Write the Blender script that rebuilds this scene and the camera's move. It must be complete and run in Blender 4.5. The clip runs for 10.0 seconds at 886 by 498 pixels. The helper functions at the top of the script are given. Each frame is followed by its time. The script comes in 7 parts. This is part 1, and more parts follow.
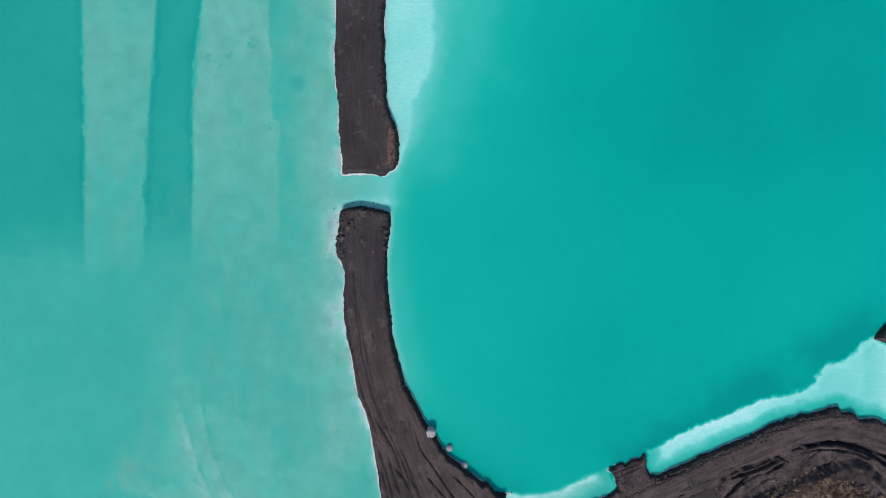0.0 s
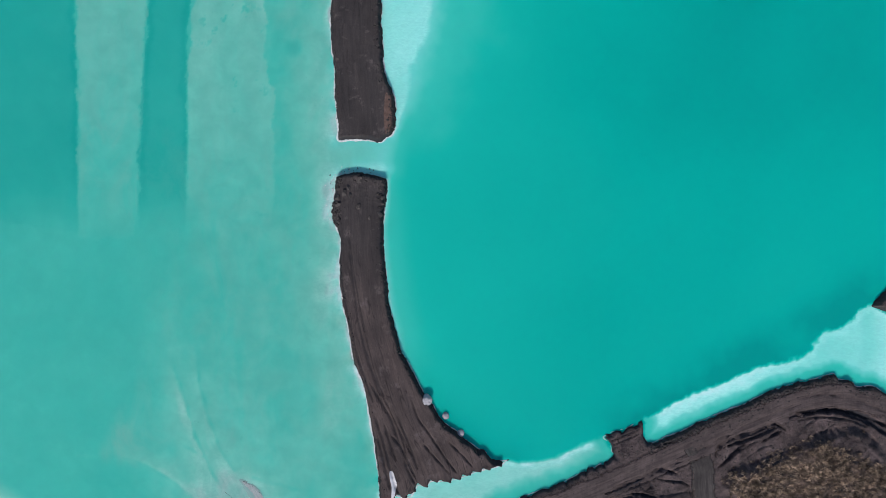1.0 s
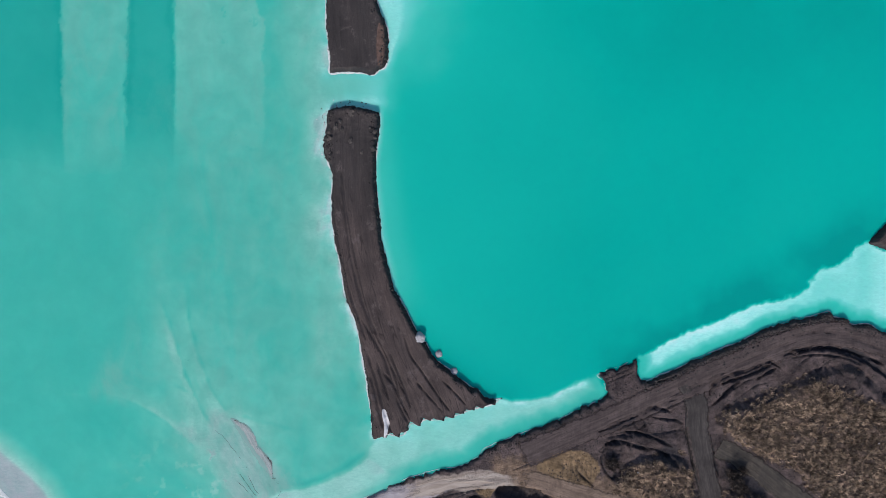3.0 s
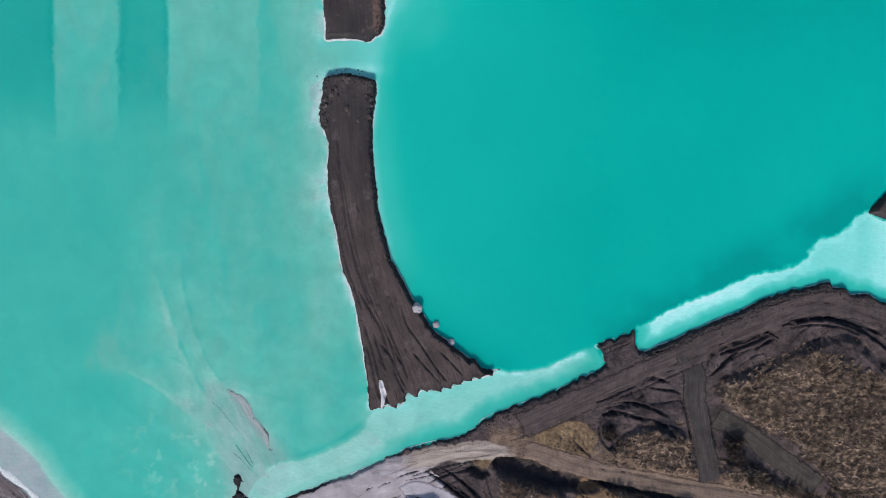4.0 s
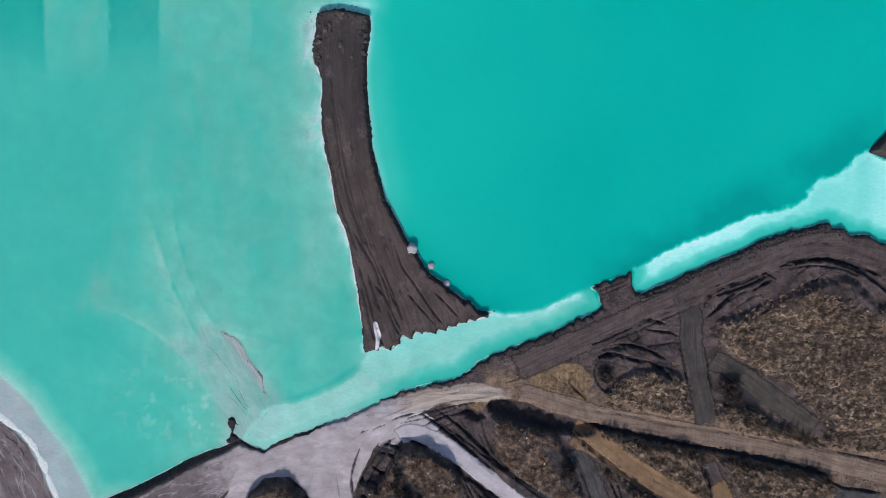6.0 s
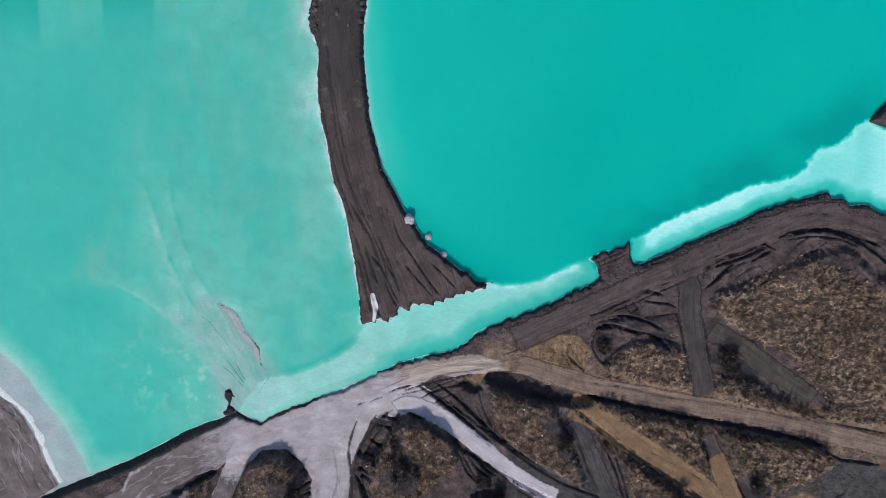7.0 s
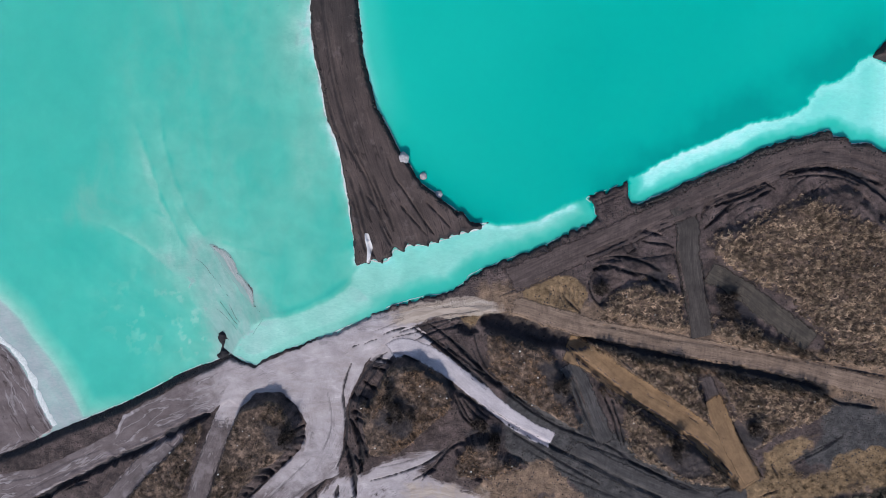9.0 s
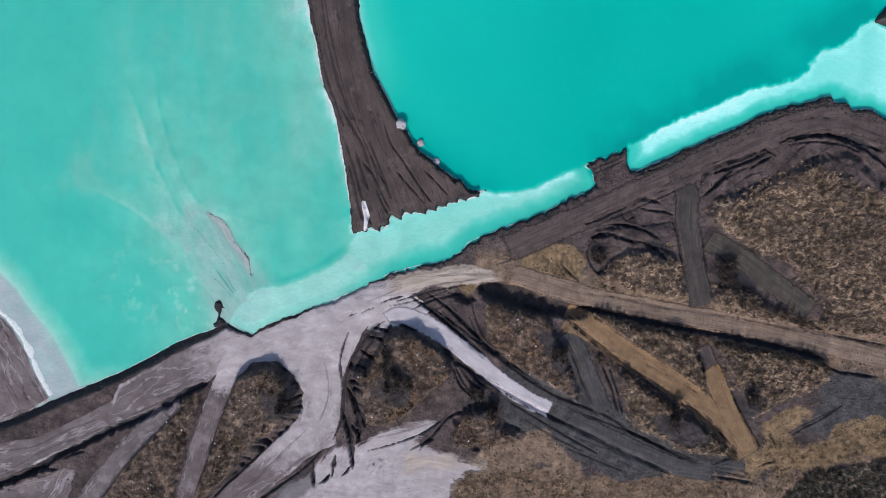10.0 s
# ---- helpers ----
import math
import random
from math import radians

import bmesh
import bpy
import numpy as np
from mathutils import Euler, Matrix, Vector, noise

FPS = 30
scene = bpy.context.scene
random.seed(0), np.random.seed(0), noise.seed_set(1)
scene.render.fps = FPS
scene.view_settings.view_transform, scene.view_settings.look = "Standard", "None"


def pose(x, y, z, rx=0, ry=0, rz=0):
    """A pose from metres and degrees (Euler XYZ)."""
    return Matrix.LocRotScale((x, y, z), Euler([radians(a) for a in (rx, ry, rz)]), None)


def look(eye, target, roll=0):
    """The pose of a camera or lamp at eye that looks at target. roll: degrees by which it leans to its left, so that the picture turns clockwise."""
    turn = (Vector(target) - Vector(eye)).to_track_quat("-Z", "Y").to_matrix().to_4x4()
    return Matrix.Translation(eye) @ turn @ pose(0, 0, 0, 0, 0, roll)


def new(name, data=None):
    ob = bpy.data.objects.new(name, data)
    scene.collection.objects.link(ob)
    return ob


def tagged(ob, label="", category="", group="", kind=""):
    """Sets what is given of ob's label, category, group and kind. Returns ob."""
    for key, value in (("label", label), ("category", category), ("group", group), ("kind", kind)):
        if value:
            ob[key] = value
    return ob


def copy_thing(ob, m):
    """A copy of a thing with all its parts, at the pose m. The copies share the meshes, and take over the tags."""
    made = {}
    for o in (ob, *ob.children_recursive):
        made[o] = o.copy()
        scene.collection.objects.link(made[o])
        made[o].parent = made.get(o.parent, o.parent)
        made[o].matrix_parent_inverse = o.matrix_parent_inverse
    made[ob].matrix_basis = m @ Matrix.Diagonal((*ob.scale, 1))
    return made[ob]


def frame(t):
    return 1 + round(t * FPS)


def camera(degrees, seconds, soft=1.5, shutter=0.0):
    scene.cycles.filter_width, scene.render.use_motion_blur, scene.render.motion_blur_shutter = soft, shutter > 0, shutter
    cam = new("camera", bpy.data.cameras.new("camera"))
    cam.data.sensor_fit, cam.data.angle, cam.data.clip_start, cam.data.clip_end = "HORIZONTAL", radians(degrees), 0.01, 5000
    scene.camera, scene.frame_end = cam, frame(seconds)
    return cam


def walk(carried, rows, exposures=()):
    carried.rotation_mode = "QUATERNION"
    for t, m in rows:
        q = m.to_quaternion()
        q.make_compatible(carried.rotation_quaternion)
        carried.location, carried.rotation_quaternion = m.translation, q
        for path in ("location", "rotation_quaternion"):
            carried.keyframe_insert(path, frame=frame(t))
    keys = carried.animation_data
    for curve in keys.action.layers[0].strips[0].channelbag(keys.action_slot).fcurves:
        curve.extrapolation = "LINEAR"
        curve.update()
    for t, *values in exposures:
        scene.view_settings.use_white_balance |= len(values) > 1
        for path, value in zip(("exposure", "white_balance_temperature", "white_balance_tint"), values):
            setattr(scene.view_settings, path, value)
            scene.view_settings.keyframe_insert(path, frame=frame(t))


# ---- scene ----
cam = camera(73.72, 10.0, soft=0.58)
PATH = [
    (0, 4.494, 3.498, 131.915, -1.541, 1.929, 0.126),
    (0.5, 4.710, 0.577, 131.610, -1.886, 1.877, 0.195),
    (1, 4.858, -2.381, 131.248, -2.193, 1.777, 0.259),
    (1.5, 5.081, -5.397, 130.939, -2.437, 1.706, 0.272),
    (2, 5.259, -8.230, 130.564, -2.769, 1.623, 0.317),
    (2.5, 5.320, -10.834, 130.222, -3.173, 1.517, 0.399),
    (4, 5.468, -18.195, 129.147, -4.385, 1.135, 0.486),
    (4.5, 5.793, -20.641, 128.914, -4.760, 1.142, 0.462),
    (5, 6.143, -23.312, 128.768, -5.045, 1.159, 0.489),
    (5.5, 6.364, -26.187, 128.772, -5.211, 1.139, 0.557),
    (7, 7.289, -34.257, 128.559, -5.892, 1.164, 0.586),
    (7.5, 7.681, -36.924, 128.455, -6.122, 1.200, 0.599),
    (8, 8.098, -39.703, 128.371, -6.311, 1.271, 0.600),
    (8.5, 8.536, -42.486, 128.250, -6.514, 1.331, 0.611),
    (9, 8.825, -45.211, 128.159, -6.859, 1.333, 0.648),
    (9.5, 9.140, -48.117, 128.076, -7.150, 1.335, 0.679),
    (10, 9.462, -51.045, 128.060, -7.384, 1.347, 0.692),
]
walk(cam, [(t, pose(*p)) for t, *p in PATH], [(0.0, -0.28), (2.5, -0.25), (4.5, -0.20), (7.0, -0.13), (9.0, -0.06), (10.0, -0.01)])

# ---- light ----
SUN_AZIMUTH, SUN_ELEVATION = 190.0, 40.0
world = bpy.data.worlds.new("sky")
scene.world = world
world.use_nodes = True
sky = world.node_tree.nodes.new("ShaderNodeTexSky")
sky.sky_type, sky.sun_disc = "NISHITA", False
sky.sun_elevation, sky.sun_rotation = radians(SUN_ELEVATION), radians(SUN_AZIMUTH)
world.node_tree.links.new(sky.outputs[0], world.node_tree.nodes["Background"].inputs[0])
world.node_tree.nodes["Background"].inputs[1].default_value = 0.15
sun_data = bpy.data.lights.new("sun", "SUN")
sun_data.energy, sun_data.angle, sun_data.color = 3.55, radians(0.53), (1.0, 0.955, 0.90)
sun = new("sun", sun_data)
a, e = radians(SUN_AZIMUTH), radians(SUN_ELEVATION)
sun.matrix_world = look((300 * math.sin(a) * math.cos(e), 300 * math.cos(a) * math.cos(e), 300 * math.sin(e)), (0, 0, 0))


# ---- materials ----
class Graph:
    """A small builder for node materials."""

    def __init__(self, name):
        self.material = bpy.data.materials.new(name)
        self.material.use_nodes = True
        self.tree = self.material.node_tree
        self.shader = self.tree.nodes["Principled BSDF"]

    def put(self, socket, value):
        if isinstance(value, bpy.types.NodeSocket):
            self.tree.links.new(value, socket)
        elif value is not None:
            if isinstance(value, tuple) and len(value) == 3 and len(socket.default_value) == 4:
                value = (*value, 1.0)
            socket.default_value = value

    def attribute(self, name):
        n = self.tree.nodes.new("ShaderNodeAttribute")
        n.attribute_name = name
        return n.outputs["Fac"]

    def vector(self, name):
        n = self.tree.nodes.new("ShaderNodeAttribute")
        n.attribute_name = name
        return n.outputs["Vector"]

    def place(self, scale=(1, 1, 1), turn=0.0, source=None):
        n = self.tree.nodes.new("ShaderNodeMapping")
        n.inputs["Scale"].default_value = scale
        n.inputs["Rotation"].default_value = (0, 0, radians(turn))
        if source is None:
            source = self.tree.nodes.new("ShaderNodeNewGeometry").outputs["Position"]
        self.tree.links.new(source, n.inputs["Vector"])
        return n.outputs[0]

    def noise(self, scale, detail=4.0, rough=0.55, distortion=0.0, where=None):
        n = self.tree.nodes.new("ShaderNodeTexNoise")
        n.inputs["Scale"].default_value, n.inputs["Detail"].default_value = scale, detail
        n.inputs["Roughness"].default_value, n.inputs["Distortion"].default_value = rough, distortion
        self.tree.links.new(where if where is not None else self.place(), n.inputs["Vector"])
        return n.outputs["Fac"]

    def cells(self, scale, where=None):
        n = self.tree.nodes.new("ShaderNodeTexVoronoi")
        n.inputs["Scale"].default_value = scale
        self.tree.links.new(where if where is not None else self.place(), n.inputs["Vector"])
        return n.outputs["Distance"]

    def ramp(self, value, *stops):
        n = self.tree.nodes.new("ShaderNodeValToRGB")
        band = n.color_ramp
        while len(band.elements) < len(stops):
            band.elements.new(0.5)
        for element, (at, colour) in zip(band.elements, stops):
            element.position = at
            element.color = (*colour, 1.0) if isinstance(colour, tuple) else (colour, colour, colour, 1.0)
        self.tree.links.new(value, n.inputs[0])
        return n.outputs[0]

    def span(self, value, low, high, start=0.0, end=1.0):
        n = self.tree.nodes.new("ShaderNodeMapRange")
        n.interpolation_type = "SMOOTHSTEP"
        self.put(n.inputs["Value"], value)
        for key, v in (("From Min", low), ("From Max", high), ("To Min", start), ("To Max", end)):
            n.inputs[key].default_value = v
        return n.outputs[0]

    def math(self, how, a, b=0.0):
        n = self.tree.nodes.new("ShaderNodeMath")
        n.operation = how
        self.put(n.inputs[0], a)
        self.put(n.inputs[1], b)
        return n.outputs[0]

    def mix(self, factor, a, b, how="MIX"):
        n = self.tree.nodes.new("ShaderNodeMix")
        n.data_type, n.blend_type = "RGBA", how
        self.put(n.inputs[0], factor)
        self.put(n.inputs[6], a)
        self.put(n.inputs[7], b)
        return n.outputs[2]

    def bump(self, height, strength, distance):
        n = self.tree.nodes.new("ShaderNodeBump")
        n.inputs["Strength"].default_value, n.inputs["Distance"].default_value = strength, distance
        self.tree.links.new(height, n.inputs["Height"])
        return n.outputs[0]

    def random_island(self):
        return self.tree.nodes.new("ShaderNodeNewGeometry").outputs["Random Per Island"]

    def random_object(self):
        return self.tree.nodes.new("ShaderNodeObjectInfo").outputs["Random"]

    def finish(self, colour, rough=0.9, normal=None, gloss=0.3):
        self.put(self.shader.inputs["Base Color"], colour)
        self.put(self.shader.inputs["Roughness"], rough)
        self.put(self.shader.inputs["Specular IOR Level"], gloss)
        if normal is not None:
            self.put(self.shader.inputs["Normal"], normal)
        return self.material


def masked(g, name, low=0.36, high=0.64, size=0.9, amount=0.55):
    """A plan mask whose edge is broken up by fine noise."""
    rough_edge = g.math("MULTIPLY", g.math("SUBTRACT", g.noise(size, 6, 0.65), 0.5), amount)
    return g.span(g.math("ADD", g.attribute(name), rough_edge), low, high)


def drying_lines(g, c, amount, where):
    """Thin pale rims, each with a lee painted dark as shade, where crust dried back in steps along the old flow."""
    wander = g.noise(1.0, 6, 0.55, 0.5, g.place((0.035, 0.20, 1.0), 0, where))
    step = g.math("FRACT", g.math("MULTIPLY", wander, 8.0))
    c = g.mix(g.math("MULTIPLY", amount, g.ramp(step, (0.0, 0.55), (0.20, 0.0))), c, (0.080, 0.068, 0.071))
    return g.mix(g.math("MULTIPLY", amount, g.ramp(step, (0.78, 0.0), (0.95, 0.55), (0.995, 0.0))), c, (0.40, 0.365, 0.382))


def ash_colour(g, dark=(0.044, 0.0340, 0.0348), light=(0.142, 0.108, 0.107)):
    c = g.ramp(g.noise(0.16, 5, 0.6), (0.3, dark), (0.7, light))
    c = g.mix(0.55, c, g.ramp(g.noise(1.7, 6, 0.7), (0.3, (0.55, 0.55, 0.55)), (0.72, (1.35, 1.3, 1.28))), "MULTIPLY")
    return g.mix(0.5, c, g.ramp(g.noise(7.0, 3, 0.6), (0.3, (0.6, 0.6, 0.6)), (0.7, (1.4, 1.4, 1.4))), "MULTIPLY")


def terrain_material():
    g = Graph("ash_terrain")
    c = ash_colour(g)
    c = g.mix(masked(g, "ashblue"), c, g.ramp(g.noise(0.5, 6, 0.6), (0.3, (0.049, 0.047, 0.051)), (0.7, (0.09, 0.085, 0.088))))
    c = g.mix(masked(g, "brown", amount=0.8), c, g.ramp(g.noise(0.9, 7, 0.72), (0.33, (0.034, 0.0255, 0.023)), (0.5, (0.118, 0.083, 0.066)), (0.68, (0.29, 0.207, 0.163))))
    c = g.mix(masked(g, "tan"), c, g.ramp(g.noise(0.7, 7, 0.7), (0.3, (0.118, 0.0813, 0.0612)), (0.7, (0.288, 0.201, 0.148))))
    c = g.mix(masked(g, "ochre"), c, g.ramp(g.noise(0.8, 7, 0.7), (0.3, (0.135, 0.090, 0.053)), (0.7, (0.31, 0.212, 0.128))))
    lane = g.vector("lane")
    flow = g.attribute("flow")
    streak = g.noise(1.0, 4, 0.6, 0.2, g.place((0.08, 0.8, 1.0), 0, lane))
    fine = g.noise(1.0, 3, 0.6, 0.35, g.place((0.16, 1.7, 1.0), 0, lane))
    dirty = g.ramp(g.noise(0.2, 6, 0.62), (0.3, (0.100, 0.079, 0.081)), (0.7, (0.190, 0.154, 0.160)))
    clean = g.ramp(g.noise(0.25, 6, 0.62), (0.3, (0.310, 0.270, 0.284)), (0.7, (0.45, 0.400, 0.416)))
    stain = g.noise(1.0, 6, 0.68, 0.6, g.place((0.10, 0.30, 1.0), -20))
    clean = g.mix(g.ramp(stain, (0.54, 0.0), (0.72, 0.4)), clean, (0.235, 0.198, 0.188))
    crust = g.mix(g.span(g.math("ADD", g.attribute("clean"), g.math("MULTIPLY", g.math("SUBTRACT", g.noise(0.22, 6, 0.65, 0.3), 0.5), 1.3)), 0.2, 0.8), dirty, clean)
    crust = g.mix(g.math("MULTIPLY", flow, 0.12), crust, g.ramp(streak, (0.3, (0.618, 0.561, 0.581)), (0.5, (0.98, 0.98, 0.98)), (0.72, (1.4, 1.4, 1.42))), "MULTIPLY")
    flow = g.math("MULTIPLY", flow, g.span(g.noise(0.14, 3, 0.5), 0.46, 0.62))
    crust = g.mix(g.math("MULTIPLY", flow, g.ramp(fine, (0.68, 0.0), (0.72, 0.45))), crust, (0.515, 0.455, 0.484))
    crust = g.mix(g.math("MULTIPLY", flow, g.ramp(fine, (0.26, 0.5), (0.31, 0.0))), crust, (0.0876, 0.0697, 0.0734))
    patch = g.noise(1.0, 5, 0.6, 0.4, g.place((0.16, 0.5, 1.0), -24))
    crust = g.mix(0.42, crust, g.ramp(patch, (0.36, (0.76, 0.71, 0.67)), (0.48, (1.0, 1.0, 1.0)), (0.56, (1.02, 1.02, 1.02)), (0.64, (1.42, 1.42, 1.44))), "MULTIPLY")
    crust = g.mix(0.22, crust, g.ramp(g.noise(3.2, 7, 0.7, 0.4), (0.3, (0.72, 0.72, 0.72)), (0.7, (1.22, 1.22, 1.22))), "MULTIPLY")
    c = g.mix(0.7, c, g.ramp(g.noise(0.55, 4, 0.6, 0.3), (0.34, (0.52, 0.53, 0.55)), (0.5, (0.98, 0.97, 0.96)), (0.66, (1.55, 1.5, 1.44))), "MULTIPLY")
    c = g.mix(0.45, c, g.ramp(g.noise(4.5, 5, 0.7), (0.32, (0.55, 0.55, 0.55)), (0.68, (1.5, 1.46, 1.42))), "MULTIPLY")
    crust = g.mix(0.35, crust, g.ramp(g.noise(9.0, 3, 0.6), (0.3, (0.7, 0.7, 0.7)), (0.7, (1.3, 1.3, 1.3))), "MULTIPLY")
    stale = g.math("MULTIPLY", g.span(g.attribute("clean"), 0.95, 0.5), g.span(g.noise(0.11, 3, 0.5), 0.36, 0.50))
    crust = drying_lines(g, crust, stale, lane)
    hard = g.math("ADD", g.attribute("crust"), g.math("MULTIPLY", g.math("SUBTRACT", streak, 0.5), 0.6))
    hard = g.span(g.math("ADD", hard, g.math("MULTIPLY", g.math("SUBTRACT", g.noise(1.2, 6, 0.65), 0.5), 0.3)), 0.40, 0.60)
    c = g.mix(hard, c, crust)
    white = g.ramp(g.noise(0.6, 6, 0.62), (0.3, (0.300, 0.264, 0.281)), (0.7, (0.46, 0.410, 0.430)))
    white = g.mix(g.ramp(g.noise(1.0, 6, 0.68, 0.6, g.place((0.10, 0.34, 1.0), -20)), (0.52, 0.0), (0.66, 0.5)), white, (0.175, 0.155, 0.158))
    c = g.mix(masked(g, "white", 0.3, 0.7, 0.5, 0.8), c, white)
    cream = g.ramp(g.noise(1.0, 5, 0.62, 0.3, g.place((0.1, 1.1, 1.0), 0, lane)), (0.3, (0.27, 0.212, 0.180)), (0.7, (0.50, 0.415, 0.362)))
    c = g.mix(masked(g, "cream", 0.3, 0.7, 0.6, 0.7), c, cream)
    c = g.mix(g.math("MULTIPLY", flow, 0.1), c, g.ramp(streak, (0.3, (0.72, 0.72, 0.72)), (0.7, (1.25, 1.25, 1.25))), "MULTIPLY")
    # damp ash, and shade painted into cuts, pits and bank faces
    c = g.mix(g.attribute("wet_or_shade"), c, (0.037, 0.035, 0.042))
    scratch = g.math("MULTIPLY", g.ramp(fine, (0.465, 0.0), (0.495, 1.0), (0.505, 1.0), (0.535, 0.0)), g.span(g.noise(0.35, 4, 0.6), 0.48, 0.62))
    c = g.mix(g.math("MULTIPLY", g.math("MULTIPLY", scratch, flow), 0.45), c, (0.018, 0.016, 0.017))
    relief = g.math("ADD", g.noise(1.3, 7, 0.72), g.math("MULTIPLY", g.noise(5.0, 4, 0.65), 0.4))
    relief = g.math("SUBTRACT", relief, g.math("MULTIPLY", scratch, 0.25))
    relief = g.math("MULTIPLY", relief, g.span(hard, 0.0, 1.0, 1.0, 0.12))
    return g.finish(c, 0.93, g.bump(relief, 1.0, 0.46), 0.2)


def causeway_material():
    """Driven-over ash: streaks run along the lane."""
    g = Graph("driven_ash")
    lane = g.vector("lane")
    fine = g.noise(1.0, 6, 0.65, 0.3, g.place((0.10, 1.6, 1.0), 0, lane))
    broad = g.noise(1.0, 4, 0.6, 0.2, g.place((0.05, 0.45, 1.0), 0, lane))
    grey = g.ramp(g.noise(0.11, 5, 0.6), (0.3, (0.036, 0.032, 0.033)), (0.7, (0.064, 0.056, 0.056)))
    brown = g.ramp(g.noise(0.14, 5, 0.6), (0.3, (0.052, 0.041, 0.040)), (0.7, (0.098, 0.076, 0.073)))
    c = g.mix(g.attribute("worn"), grey, brown)
    c = g.mix(g.span(g.attribute("worn"), 0.0, 1.0, 0.32, 0.36), c, g.ramp(fine, (0.3, (0.567, 0.532, 0.571)), (0.55, (1.0, 0.98, 0.97)), (0.75, (1.95, 1.82, 1.78))), "MULTIPLY")
    c = g.mix(g.ramp(g.noise(1.0, 5, 0.6, 0.6, g.place((0.06, 1.1, 1.0), 0, lane)), (0.29, 0.7), (0.32, 0.0)), c, g.mix(g.attribute("worn"), c, (0.022, 0.019, 0.02)))
    c = g.mix(0.6, c, g.ramp(broad, (0.35, (0.7, 0.7, 0.72)), (0.7, (1.35, 1.26, 1.22))), "MULTIPLY")
    c = g.mix(0.4, c, g.ramp(g.noise(5.0, 4, 0.65), (0.3, (0.6, 0.6, 0.6)), (0.7, (1.4, 1.38, 1.36))), "MULTIPLY")
    c = g.mix(g.ramp(g.noise(0.42, 6, 0.7), (0.57, 0.0), (0.68, 0.6)), c, (0.134, 0.106, 0.105))
    c = g.mix(masked(g, "brown"), c, g.ramp(g.noise(1.5, 6, 0.7), (0.3, (0.0772, 0.0484, 0.0408)), (0.7, (0.175, 0.111, 0.0918))))
    c = g.mix(masked(g, "white", amount=0.3), c, (0.62, 0.60, 0.62))
    crack = g.ramp(g.noise(1.0, 2, 0.5, 0.35, g.place((0.09, 0.75, 1.0), 0, lane)), (0.472, 0.0), (0.488, 1.0), (0.512, 1.0), (0.528, 0.0))
    crack = g.math("MULTIPLY", crack, g.span(g.noise(1.0, 3, 0.5, 0.0, g.place((0.16, 0.5, 1.0), 0, lane)), 0.50, 0.58))
    crack = g.math("MULTIPLY", crack, g.span(g.attribute("worn"), 0.0, 0.8, 0.3, 0.6))
    c = g.mix(g.math("MULTIPLY", crack, 0.9), c, (0.015, 0.013, 0.014))
    # wet foot, plus painted shade in ruts and on sides away from the sun
    c = g.mix(g.attribute("wet_or_shade"), c, (0.026, 0.025, 0.029))
    relief = g.math("ADD", fine, g.math("MULTIPLY", g.noise(4.0, 5, 0.7), 0.5))
    return g.finish(c, 0.93, g.bump(relief, 0.8, 0.16), 0.2)


